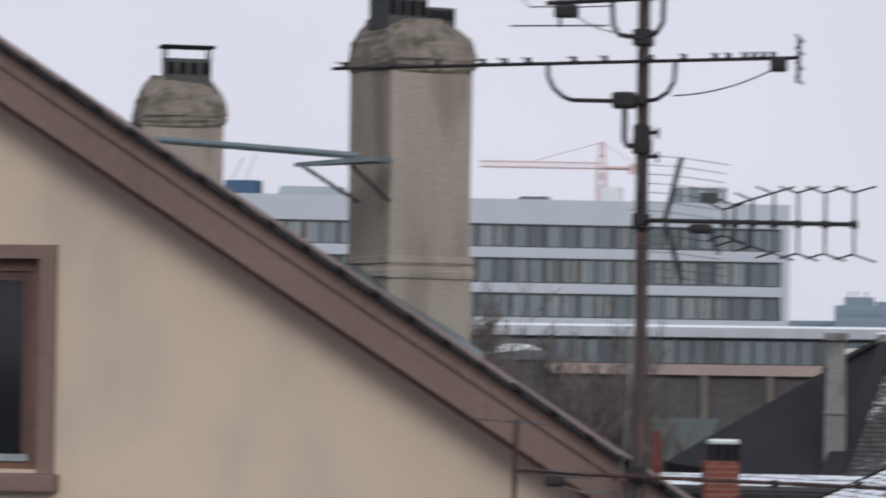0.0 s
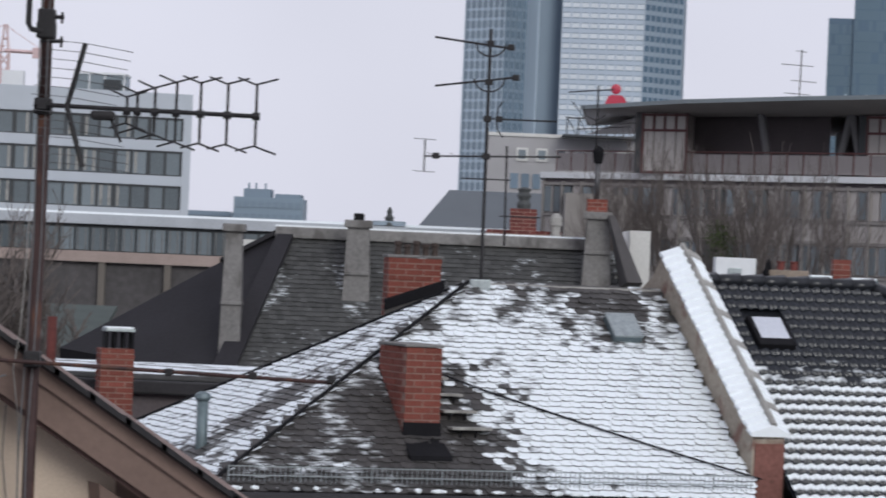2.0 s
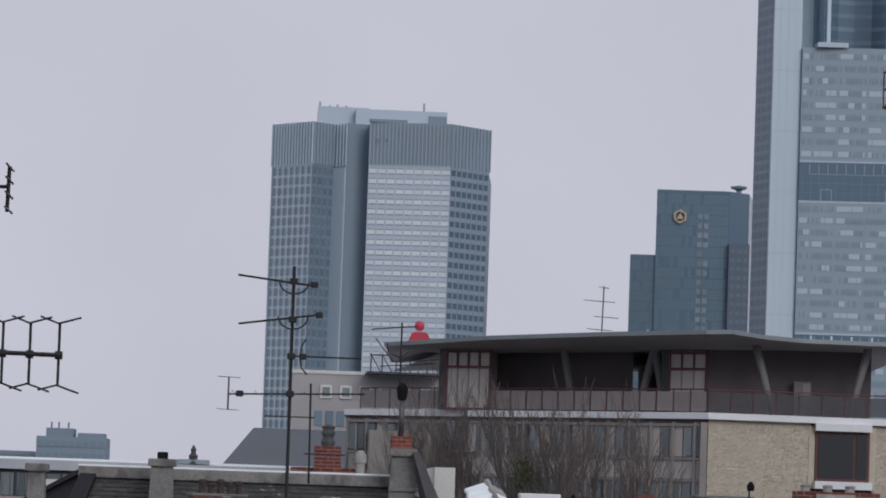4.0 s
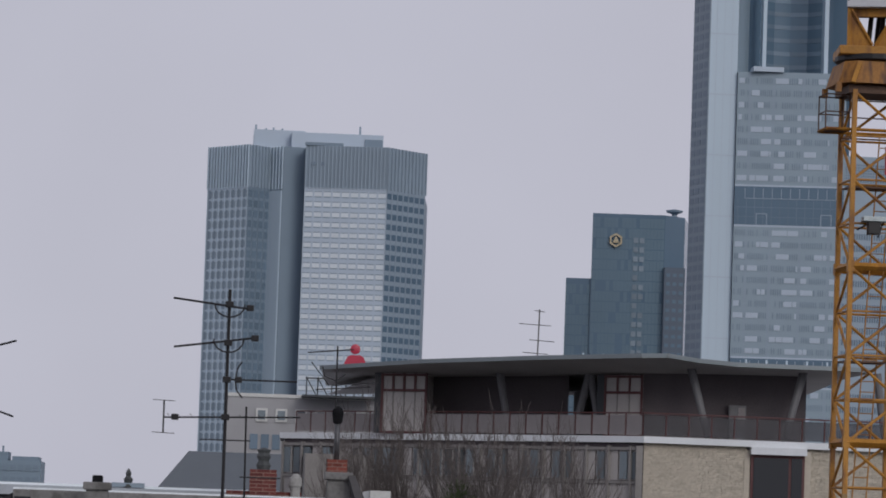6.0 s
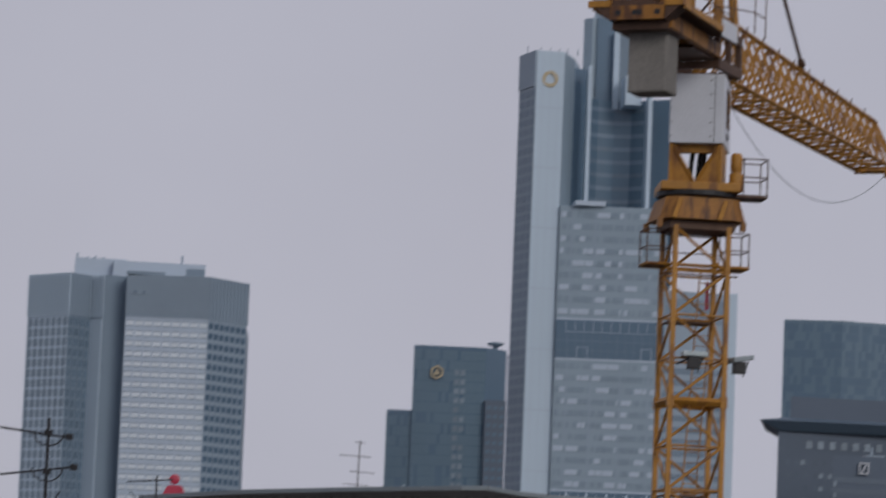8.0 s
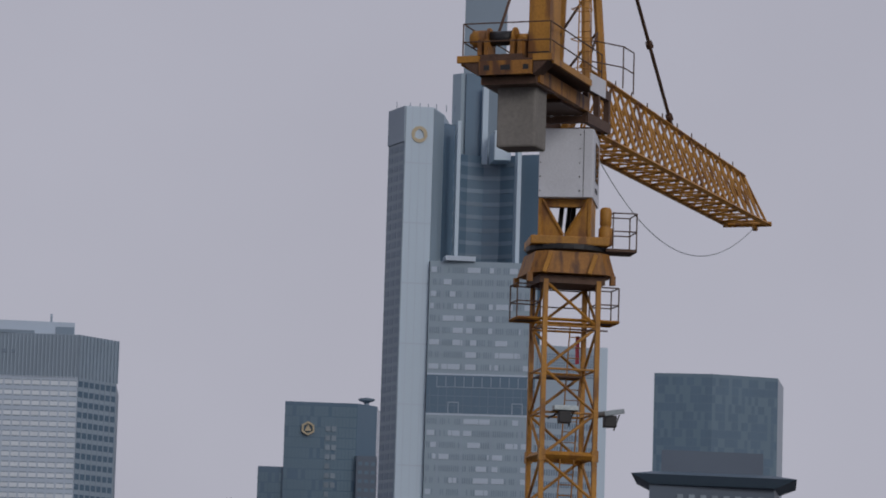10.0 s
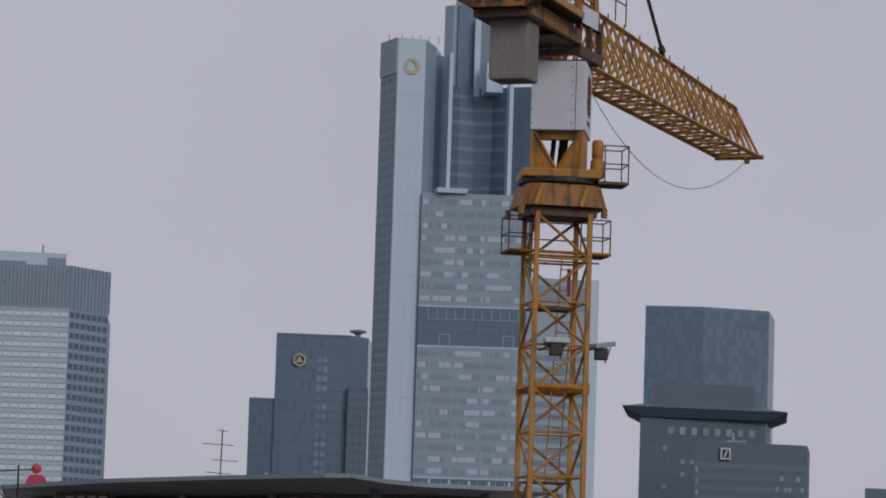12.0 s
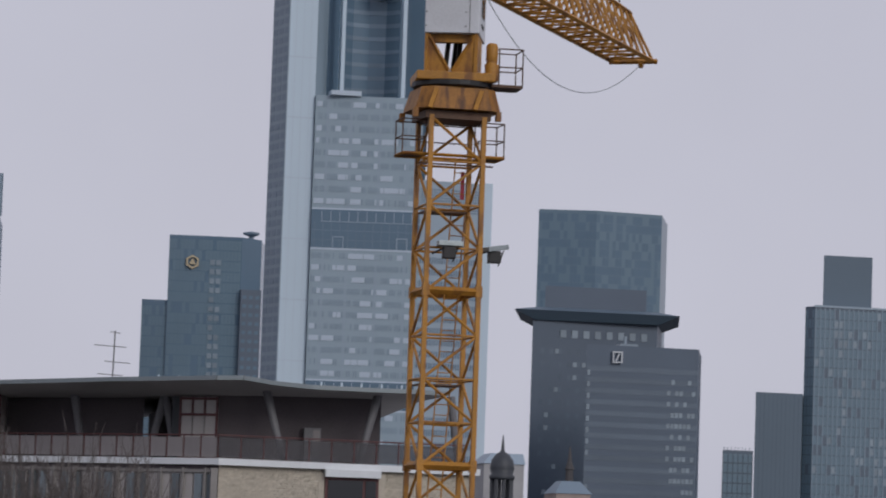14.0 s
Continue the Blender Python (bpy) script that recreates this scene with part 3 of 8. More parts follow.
# storeys: runs of lowered pale blinds between runs of dark window slots
rng = random.Random(19)
BAYS = [(0.3, 3.4), (4.1, 10.3), (11.1, 19.0), (19.8, 27.4), (28.2, 31.1)]
slots = bmesh.new()
for z0, z1, n in ((123.8, 156.2, 9), (73, 111.2, 11), (20, 64, 12)):
    fh = (z1 - z0) / n
    for r in range(n):
        z = z0 + fh * (r + 0.5)
        mood = rng.random()
        for b0, b1 in BAYS:
            cells = int((b1 - b0) / 0.62)
            cw = (b1 - b0) / cells
            c = 0
            while c < cells:
                run = min(rng.randint(2, 7), cells - c)
                if rng.random() < 0.22 + 0.3 * mood:
                    piece("window_blind", BLIND, blk, on_block(b0 + cw * (c + run / 2), z, cw * run - 0.2, fh * 0.44, 0.12))
                else:
                    for k in range(run):
                        if rng.random() < 0.8:
                            box(slots, -0.5, 0.5, -0.5, 0.5, -0.5, 0.5, tc.matrix_basis @ on_block(b0 + cw * (c + k + 0.5), z, cw * 0.42, fh * 0.5, 0.1))
                c += run
    grid(tc, "rear_glazing", tower_glass, (182, 1047), (201.6, 1050), z0, min(z1, 131), n, 26, 0.55, 0.5, 0.15, single=False, seed=3)
part("window_slot", slots, tower_slot, blk, "narrow grey window slots", kind="stuff")
for b in (3.75, 10.7, 19.4, 27.8):
    bm = bmesh.new()
    strip(bm, along(*GB, (b - 0.3) / L_gb), along(*GB, (b + 0.3) / L_gb), 20, 157, 0.06)
    part("bay_post", bm, tower_mid, blk)
for z0, z1 in ((111.8, 123.1), (64.5, 72.5)):
    bm = bmesh.new()
    strip(bm, GB[0], GB[1], z0, z1, 0.12)
    band = part("sky_garden", bm, blue_glass, blk, "blue glazed garden storey")
    bm = bmesh.new()
    for k in range(12):
        strip(bm, along(*GB, k / 12 + 0.092), along(*GB, k / 12 + 0.099), z0 + (z1 - z0) * 0.68, z1 - 0.5, 0.2)
    strip(bm, GB[0], GB[1], z0 + (z1 - z0) * 0.68, z0 + (z1 - z0) * 0.68 + 0.2, 0.2, 0, 0.1, 1.0)
    for f in (0.2, 0.79):
        zt = z0 + (z1 - z0) * 0.28
        for a, b, q0, q1 in ((f, f + 0.008, z0, zt), (f + 0.095, f + 0.103, z0, zt), (f, f + 0.103, zt, zt + 0.25)):
            strip(bm, along(*GB, a), along(*GB, b), q0, q1, 0.2)
    part("glazing_frame", bm, tower_mid, blk, "pale glazing bars", kind="stuff")
    bm = bmesh.new()
    for k in range(13):
        strip(bm, along(*GB, k / 13 + 0.03), along(*GB, k / 13 + 0.035), z0, z0 + (z1 - z0) * 0.68, 0.16)
    for k in (0.2, 0.45):
        strip(bm, GB[0], GB[1], z0 + (z1 - z0) * k, z0 + (z1 - z0) * k + 0.16, 0.16)
    part("glazing_grid", bm, tower_glass, blk, "thin blue-grey glazing bars", kind="stuff")
    bm = bmesh.new()
    strip(bm, GB[0], GB[1], z1, z1 + 0.5, 0.1)
    strip(bm, GB[0], GB[1], z0 - 0.6, z0, 0.1)
    part("storey_edge", bm, tower_white, blk)
bm = bmesh.new()
OUT = [(146.2 + 2.4 * math.cos(a), 194.8 + 2.5 * math.sin(a)) for a in [math.pi / 2 + k * math.tau / 18 for k in range(18)]]
INS = [(146.2 + (x - 146.2) * (0.72 if k % 6 == 0 else 0.56), 194.8 + (z - 194.8) * (0.72 if k % 6 == 0 else 0.56)) for k, (x, z) in enumerate(OUT)]
flat_ring(bm, OUT, INS, 1049.9, 1051.2)
part("emblem", bm, sign_yellow, tc, "gold ring emblem")
bm = bmesh.new()
for x in (140, 144, 147, 149.5, 152, 155, 157.5):
    tube(bm, (x, 1056, 203), (x, 1056, 205.2), 0.12, 5)
part("roof_posts", bm, tower_dark, tc, kind="stuff")

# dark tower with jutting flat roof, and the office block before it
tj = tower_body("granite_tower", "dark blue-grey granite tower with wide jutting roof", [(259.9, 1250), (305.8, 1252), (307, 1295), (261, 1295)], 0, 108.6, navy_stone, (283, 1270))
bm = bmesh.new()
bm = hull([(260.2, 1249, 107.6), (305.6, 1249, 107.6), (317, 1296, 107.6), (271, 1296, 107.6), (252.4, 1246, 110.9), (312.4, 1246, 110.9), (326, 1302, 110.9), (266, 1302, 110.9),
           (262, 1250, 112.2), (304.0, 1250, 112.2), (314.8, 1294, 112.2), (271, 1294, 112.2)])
# lighter panel colour stands in for haze over the shaded underside
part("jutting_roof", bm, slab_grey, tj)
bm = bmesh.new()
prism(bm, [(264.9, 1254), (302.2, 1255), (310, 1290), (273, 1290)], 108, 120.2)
part("upper_block", bm, navy_stone, tj)
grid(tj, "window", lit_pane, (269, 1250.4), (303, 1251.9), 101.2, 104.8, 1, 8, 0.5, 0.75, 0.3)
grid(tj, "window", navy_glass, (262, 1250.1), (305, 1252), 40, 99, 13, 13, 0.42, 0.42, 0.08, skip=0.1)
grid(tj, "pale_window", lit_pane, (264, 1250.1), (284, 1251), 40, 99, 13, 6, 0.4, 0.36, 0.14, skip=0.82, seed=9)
tt = tower_body("glass_tower", "pale teal glass tower with a folded front", [(313, 1500), (337, 1494), (367, 1500), (368, 1540), (313, 1540)], 0, 172.4, teal_glass, (340, 1520))
for p, q, n in (((313, 1500), (337, 1494), 16), ((337, 1494), (367, 1500), 20)):
    grid(tt, "facade_panes", blue_glass, p, q, 60, 171, 30, n, 0.94, 0.94, 0.04, single=False, skip=0.3, seed=n)
tq = tower_body("office_block", "dark banded office block with a square white emblem", [(257.5, 1150), (295.9, 1153), (296, 1190), (258, 1190)], 0, 93.4, navy_stone, (276, 1170))
for r in range(16):
    bm = bmesh.new()
    strip(bm, (257.5, 1150), (295.9, 1153), 30 + r * 3.65, 30 + r * 3.65 + 1.7, 0.06)
    part("window_band", bm, navy_glass, tq)
grid(tq, "window", lit_pane, along((257.5, 1150), (295.9, 1153), 0.72), along((257.5, 1150), (295.9, 1153), 0.98), 30, 84, 15, 7, 0.8, 0.42, 0.12, skip=0.5, seed=2)
grid(tq, "corner_pane", lit_pane, (257.5, 1150), (259.1, 1150.1), 30, 86, 15, 1, 0.6, 0.45, 0.14, skip=0.1, seed=3)
bm = bmesh.new()
for q in ([266.0, 269.4, 90.9, 91.4], [266.0, 269.4, 87.6, 88.1], [266.0, 266.5, 88.1, 90.9], [268.9, 269.4, 88.1, 90.9]):
    box(bm, q[0], q[1], 1149.4, 1150, q[2], q[3])
slab(bm, [(266.9, 88.3), (267.5, 88.3), (268.6, 90.7), (268.0, 90.7)], 1149.4, 1150)
part("emblem", bm, sign_white, tq, "white square emblem with a slash")
bm = bmesh.new()
box(bm, 270, 276, 1156, 1162, 93.4, 94.4)
tube(bm, (272, 1158, 94), (272, 1158, 97), 0.5, 6)
part("roof_plant", bm, lit_pane, tq)

# group of grey-green towers
tr = tower_body("glass_tower", "rounded grey-green glass tower with a plant block", [(375.4, 1304), (378, 1300), (410, 1302), (413, 1308), (413, 1340), (375.4, 1340)], 0, 121.0, navy_glass, (394, 1320))
bm = bmesh.new()
prism(bm, [(382.6, 1306), (401.6, 1306), (409, 1330), (391, 1330)], 121, 140.9)
part("plant_block", bm, slab_grey, tr, "plain grey plant block")
bm = bmesh.new()
for k in range(17):
    strip(bm, along((378, 1300), (410, 1302), k / 17), along((378, 1300), (410, 1302), k / 17 + 0.012), 30, 120.5, 0.16)
part("mullions", bm, tower_slot, tr, kind="stuff")
grid(tr, "pane", teal_glass, (378, 1300), (410, 1302), 40, 120, 22, 17, 0.86, 0.9, 0.06, single=False, skip=0.12, seed=11)
grid(tr, "pale_pane", lit_pane, (378, 1300), (410, 1302), 40, 120, 22, 17, 0.7, 0.7, 0.12, single=False, skip=0.86, seed=12)
grid(tr, "pane", teal_glass, (375.4, 1304), (378, 1300), 40, 120, 22, 3, 0.8, 0.9, 0.06, single=False, skip=0.1, seed=13)
bm = bmesh.new()
prism(bm, splay([(377.6, 1299.6), (410.4, 1301.6), (412, 1330), (377.6, 1330)], 1300), 120.7, 121.5)
part("parapet", bm, tower_mid, tr)
tm = tower_body("slab_tower", "plain grey slab tower", [(355.9, 1300), (374.3, 1301), (374.3, 1330), (356, 1330)], 0, 88.0, slab_grey, (365, 1315))
bm = bmesh.new()
for k in range(11):
    strip(bm, along((355.9, 1300), (374.3, 1301), k / 11), along((355.9, 1300), (374.3, 1301), k / 11 + 0.012), 20, 87.8, 0.03)
part("cladding_joints", bm, navy_glass, tm, kind="stuff")
tl = tower_body("low_glass_block", "low teal glass office block", [(344.0, 1301), (355.7, 1301), (355.7, 1330), (344, 1330)], 0, 66.0, navy_glass, (350, 1315))
grid(tl, "pane", teal_glass, (344.1, 1301), (355.6, 1301), 20, 65, 12, 6, 0.8, 0.86, 0.2, seed=3)
bm = bmesh.new()
for k in range(8):
    tube(bm, (345 + 1.4 * k, 1303, 66), (345 + 1.4 * k, 1303, 67.2), 0.12, 5)
part("roof_posts", bm, tower_dark, tl, kind="stuff")

# church turret with dome, and small far roofs
td = thing("church_turret", "dark domed church turret with open lantern arches", "turret", (80.25, 400, 0))
part("shaft", bx(78.9, 81.6, 399, 402, 0, 27.4), beige_stone, td)
for k in range(8):
    a = k * math.tau / 8
    bm = bmesh.new()
    tube(bm, (80.25 + 1.15 * math.cos(a), 400.4 + 1.15 * math.sin(a), 27.4), (80.25 + 1.15 * math.cos(a), 400.4 + 1.15 * math.sin(a), 30.0), 0.2, 6)
    part("column", bm, copper_dark, td)
smooth(part("dome", lathe([(1.45, 29.8), (1.5, 30.2), (1.25, 30.35), (1.42, 31.0), (1.28, 31.9), (0.8, 32.6), (0.25, 32.95), (0.18, 33.4), (0.05, 34.8)], 16, (80.25, 400.4, 0)), copper_dark, td))
tb = thing("church", "distant red sandstone church with grey spire roof", "church", (110.6, 500, 0))
part("nave", bx(108.1, 113.1, 500, 508, 0, 30.6), pink_band, tb)
part("nave_roof", hull([(107.9, 499.8, 30.6), (113.3, 499.8, 30.6), (113.3, 508, 30.6), (107.9, 508, 30.6), (109.3, 502, 32.4), (112, 502, 32.4), (112, 506, 32.4), (109.3, 506, 32.4)]), tower_dark, tb)
part("ridge_turret", lathe([(0.6, 32.2), (0.55, 34.0), (0.7, 34.1), (0.35, 35.2), (0.08, 37.4)], 10, (110.6, 503, 0)), brown_wall, tb)
tb2 = thing("far_house", "small far grey-beige house", "building", (102.5, 520, 0))
part("wall", bx(101.5, 107.5, 520, 530, 0, 35.0), beige_stone, tb2)
part("roof", hull([(101.3, 519.8, 35), (107.7, 519.8, 35), (107.7, 530, 35), (101.3, 530, 35), (103, 522, 36.6), (107.7, 522, 36.6), (107.7, 528, 36.6), (103, 528, 36.6)]), tower_mid, tb2)
tf = thing("far_block", "far grey roof-top block with plant and masts", "building", (-34, 600, 0))
part("wall", bx(-39.5, -28.0, 600, 615, 0, 28.6), tower_slot, tf)
bm = bmesh.new()
box(bm, -38, -33.5, 601, 610, 28.6, 30.0)
box(bm, -32.8, -28.4, 601, 610, 28.6, 29.3)
for x in (-37.2, -36.0, -34.4):
    box(bm, x - 0.15, x + 0.15, 602, 602.3, 30, 31)
part("roof_plant", bm, tower_dark, tf)
grid(tf, "window", tower_dark, (-39.3, 600), (-28.2, 600), 24.4, 28.4, 2, 9, 0.7, 0.5, 0.15)
for x0, x1, z1, y in ((-49, -41.5, 26.2, 620), (-28, -18, 24.6, 640), (-60, -47, 25.5, 640)):
    h = thing("far_house", "far grey house roof with haze in its colour", "building", ((x0 + x1) / 2, y, 0), group="far roofs")
    part("wall", bx(x0, x1, y, y + 12, 0, z1 - 0.8), tower_mid, h)
    part("roof", bx(x0 - 0.2, x1 + 0.2, y - 0.2, y + 12, z1 - 0.8, z1), tower_dark, h)

# far red tower crane
fc = thing("far_tower_crane", "far pale red tower crane over the roofs", "crane", (-118, 900, 0))
bm = bmesh.new()
for dx in (-1, 1):
    for dy in (-1, 1):
        tube(bm, (-118 + dx, 900 + dy, 0), (-118 + dx, 900 + dy, 66), 0.28, 5)
for k in range(22):
    tube(bm, (-119, 899, k * 3), (-117, 899, k * 3 + 3), 0.18, 4)
    tube(bm, (-117, 899, k * 3), (-119, 899, k * 3 + 3), 0.18, 4)
part("mast", bm, far_red, fc, kind="stuff")
bm = bmesh.new()
for q in (((-119, 900, 66), (-118.3, 900, 73.4)), ((-117, 900, 66), (-117.7, 900, 73.4)), ((-118.6, 900, 69.8), (-117.4, 900, 69.8))):
    tube(bm, *q, 0.3, 5)
part("head", bm, far_red, fc)
bm = bmesh.new()
for z, dy in ((66.6, -0.7), (66.6, 0.7), (68.0, 0)):
    tube(bm, (-149, 900 + dy, z + 0.4), (-118, 900 + dy, z), 0.2, 5)
for k in range(20):
    x = -149 + 1.55 * k
    tube(bm, (x, 899.3, 66.9), (x + 0.8, 900, 68.2), 0.12, 4)
    tube(bm, (x + 0.8, 900, 68.2), (x + 1.55, 899.3, 66.9), 0.12, 4)
part("jib", bm, far_red, fc)
bm = bmesh.new()
tube(bm, (-118, 900, 66.8), (-107.5, 900, 66.6), 0.5, 4)
box(bm, -111, -107.4, 899, 901, 65.2, 67.8)
part("counter_jib", bm, far_red, fc)
bm = bmesh.new()
tube(bm, (-118, 900, 73.2), (-136, 900, 68.3), 0.09, 4)
tube(bm, (-118, 900, 73.2), (-109, 900, 67.4), 0.09, 4)
part("tie_rod", bm, far_red, fc)

# ---- long white office building ----
OL, OR = (-96, 345), (-29.1, 370)
off = thing("office_building", "white office building with long grey window bands", "building", (-62, 365, 0))
bm = bmesh.new()
prism(bm, [OL, OR, (-33, 385), (-100, 360)], 0, 34.9)
part("wall", bm, office_glass, off, "grey glass core")
for z0, z1 in ((33.0, 35.5), (29.6, 30.65), (26.05, 27.05), (21.5, 23.6), (18.0, 20.0)):
    bm = bmesh.new()
    strip(bm, OL, OR, z0, z1, 0.35, 0.2)
    part("spandrel", bm, office_white, off, "white spandrel band")
bm = bmesh.new()
strip(bm, OL, OR, 18, 35.5, 0.38, 0.2, 0.988, 1.0)
part("end_frame", bm, office_white, off)
part("roof", hull([(-96, 345.2, 34.9), (-29.1, 370.2, 34.9), (-33, 385, 34.9), (-100, 360, 34.9), (-96, 345.2, 35.3), (-29.1, 370.2, 35.3), (-33, 385, 35.3), (-100, 360, 35.3)]), grey_roof, off)
for z0, z1 in ((30.65, 33.0), (27.05, 29.6), (23.6, 26.05)):
    grid(off, "pane", office_glass, OL, along(OL, OR, 0.988), z0, z1, 1, 40, 0.92, 0.9, 0.12, seed=int(z0))
    bm = bmesh.new()
    for k in range(41):
        w = 0.0035 if k % 2 else 0.006
        strip(bm, along(OL, OR, 0.988 * k / 40 - w * 0.5), along(OL, OR, 0.988 * k / 40 + w * 0.5), z0, z1, 0.2)
    strip(bm, OL, OR, z0, z0 + 0.12, 0.22, 0, 0, 0.988)
    strip(bm, OL, OR, z1 - 0.2, z1, 0.22, 0, 0, 0.988)
    part("window_frames", bm, frame_dark, off, kind="stuff")
    grid(off, "curtain", concrete, OL, along(OL, OR, 0.988), z0 + 0.1, z1 - 0.1, 1, 80, 0.3, 0.9, 0.15, single=False, skip=0.72, seed=int(z1))
# roof plant
pl = thing("roof_plant", "glazed lift house and vents on the office roof", "roof plant", (-38, 372, 35.3), group="roof plant")
part("lift_house", bx(-41.5, -36.3, 372, 378, 35.2, 37.4), office_glass, pl)
bm = bmesh.new()
for x in (-41.5, -40, -38.4, -36.4):
    box(bm, x, x + 0.15, 371.9, 372, 35.2, 37.4)
box(bm, -41.6, -36.2, 371.85, 378, 37.3, 37.5)
part("frame", bm, white_paint, pl)
part("vent", bx(-38.4, -36.6, 371.6, 371.9, 35.6, 36.8), frame_dark, pl)
v = thing("roof_vent", "low grey vents on the office roof", "roof plant", (-54, 362, 35.3), group="roof plant")
part("hood", hull([(-56.5, 362, 35.2), (-52.5, 362, 35.2), (-52.5, 364, 35.2), (-56.5, 364, 35.2), (-55.8, 362.4, 35.9), (-53, 362.4, 35.9), (-53, 363.6, 35.9), (-55.8, 363.6, 35.9)]), grey_roof, v)
v = thing("roof_vent", "pale box vents on the office roof", "roof plant", (-47, 364, 35.3), group="roof plant")
part("hood", bx(-48, -45.8, 364.5, 366, 35.1, 37.0), white_paint, v)
v = thing("roof_container", "blue container with slanted masts on the office roof", "roof plant", (-86, 352, 35.3), group="roof plant")
part("body", bx(-84.2, -81.0, 352, 355, 35.2, 36.9), mat("blue_container", (0.05, 0.11, 0.20), 0.6), v)
bm = bmesh.new()
tube(bm, (-83.8, 353, 36.8), (-82.6, 353, 39.2), 0.07, 5)
tube(bm, (-82.4, 353, 36.8), (-81.2, 353, 39.6), 0.07, 5)
part("mast", bm, tower_light, v)
v = thing("roof_hall", "pale green plant hall on the office roof", "roof plant", (-78, 356, 35.3), group="roof plant")
part("hall", hull([(-79.5, 355, 35.2), (-72.5, 357, 35.2), (-73.5, 361, 35.2), (-80.5, 359, 35.2), (-79.2, 355.4, 36.5), (-73, 357.2, 36.5), (-73.6, 360.5, 36.5), (-80, 358.6, 36.5)]), teal_glass, v)

# ---- low long building with flat snowy roof ----
fl = thing("flat_roof_building", "long low building with snowy flat roof and window strip", "building", (-18, 215, 0))
part("wall", bx(-44, 7.0, 200.2, 235, 0, 21.0), brown_wall, fl, "dark brown lower facade")
part("roof_edge", bx(-44.3, 7.3, 199.6, 235.3, 21.0, 21.55), dull_edge, fl, "white roof edge")
part("roof_snow", bx(-44, 7.0, 199.9, 235, 21.55, 21.68), snow, fl, "snow on the flat roof")
part("sill_band", bx(-44.1, 7.1, 199.8, 200.2, 18.9, 19.5), pink_band, fl, "pinkish stone sill band")
part("window_strip", bx(-44, 7.0, 200.0, 200.2, 19.5, 21.0), frame_dark, fl)
grid(fl, "pane", office_glass, (-44, 200), (7, 200), 19.55, 20.8, 1, 60, 0.84, 1.0, 0.1)
grid(fl, "mullions", pier_stone, (-30, 200), (-13, 200), 19.55, 20.8, 1, 40, 0.09, 1.0, 0.2, single=False)
grid(fl, "pier", mat("grey_brown_pier", (0.15, 0.135, 0.12), 0.9, vary=0.2, scale=0.6), (-44, 200.2), (7, 200.2), 8, 18.9, 1, 14, 0.1, 1.0, 0.35, seed=2)
for k in range(3):
    part("garage_opening", bx(-30 + 5 * k, -26.6 + 5 * k, 200.05, 200.2, 11.5, 14.6), frame_dark, fl)
part("snowy_sill", bx(-44, 7, 199.3, 200.2, 15.2, 15.5), pale_render, fl)

# low green glazed shed roof before it
gs = thing("glazed_shed", "low shed with greenish glass roof panels", "shed", (-19.5, 150, 0))
part("roof", hull([(-23.5, 150, 15.6), (-15.5, 150, 15.6), (-15.5, 160, 17.2), (-23.5, 160, 17.2), (-23.5, 150, 15.4), (-15.5, 150, 15.4), (-15.5, 160, 17.0), (-23.5, 160, 17.0)]), mat("green_glass_roof", (0.06, 0.075, 0.07), 0.85, vary=0.25, scale=0.8), gs)
part("wall", bx(-23.3, -15.7, 150.3, 159.8, 0, 15.4), brown_wall, gs)

# small arched roof under snow
ar = thing("arched_shed", "small shed with a snow-covered arched roof", "shed", (-28.2, 180, 0))
part("wall", bx(-29.5, -26.9, 180.2, 184, 0, 19.7), brown_wall, ar)
part("roof", hull([(-28.2 + 1.35 * math.cos(radians(a)), y, 19.65 + 0.75 * math.sin(radians(a))) for a in range(0, 181, 18) for y in (180, 184.2)]), grey_roof, ar)
part("roof_snow", hull([(-28.2 + 1.32 * math.cos(radians(a)), y, 19.72 + 0.74 * math.sin(radians(a))) for a in range(36, 163, 18) for y in (179.95, 184)]), snow, ar)

# grey hipped metal roof and beige slab behind
gr = thing("metal_roof_house", "house with plain grey metal hip roof", "building", (2, 232, 0))
part("wall", bx(-3.0, 9, 230.5, 245, 0, 21.9), beige_stone, gr)
part("roof", hull([(-3.4, 230, 21.8), (9.5, 230, 21.8), (9.5, 246, 21.8), (-3.4, 246, 21.8), (-1.45, 233.5, 24.35), (9.5, 233.5, 24.35), (9.5, 243, 24.35), (-1.45, 243, 24.35)]), grey_roof, gr)
bg = thing("beige_slab_building", "pale beige slab building with small square windows", "building", (7, 262, 0))
part("wall", bx(1.0, 15.0, 260, 275, 0, 28.9), beige_stone, bg)
part("parapet", bx(0.9, 15.1, 259.9, 275.1, 28.9, 29.15), pale_render, bg)
for k in range(6):
    x = 3.5 + 1.42 * k
    w = part("window", bx(x - 0.42, x + 0.42, 259.85, 260, 27.15, 28.1), pale_render, bg, "square window with pale surround")
    part("pane", bx(x - 0.27, x + 0.27, 259.8, 259.86, 27.3, 27.95), office_glass, w)
grid(bg, "window", tower_glass, (2.6, 260), (11.4, 260), 25.1, 26.3, 1, 11, 0.7, 0.9, 0.1)
sg = thing("roof_sign", "red roof sign of a disc over a rounded block", "sign", (9.95, 257, 29))
smooth(part("disc", lathe([(0.35, -0.2), (0.36, 0.0), (0.36, 0.2), (0.34, 0.21)], 20), sign_red, sg, local=True)).matrix_basis = pose(0, 0, 3.44, 90, 0, 0)
bm = bmesh.new()
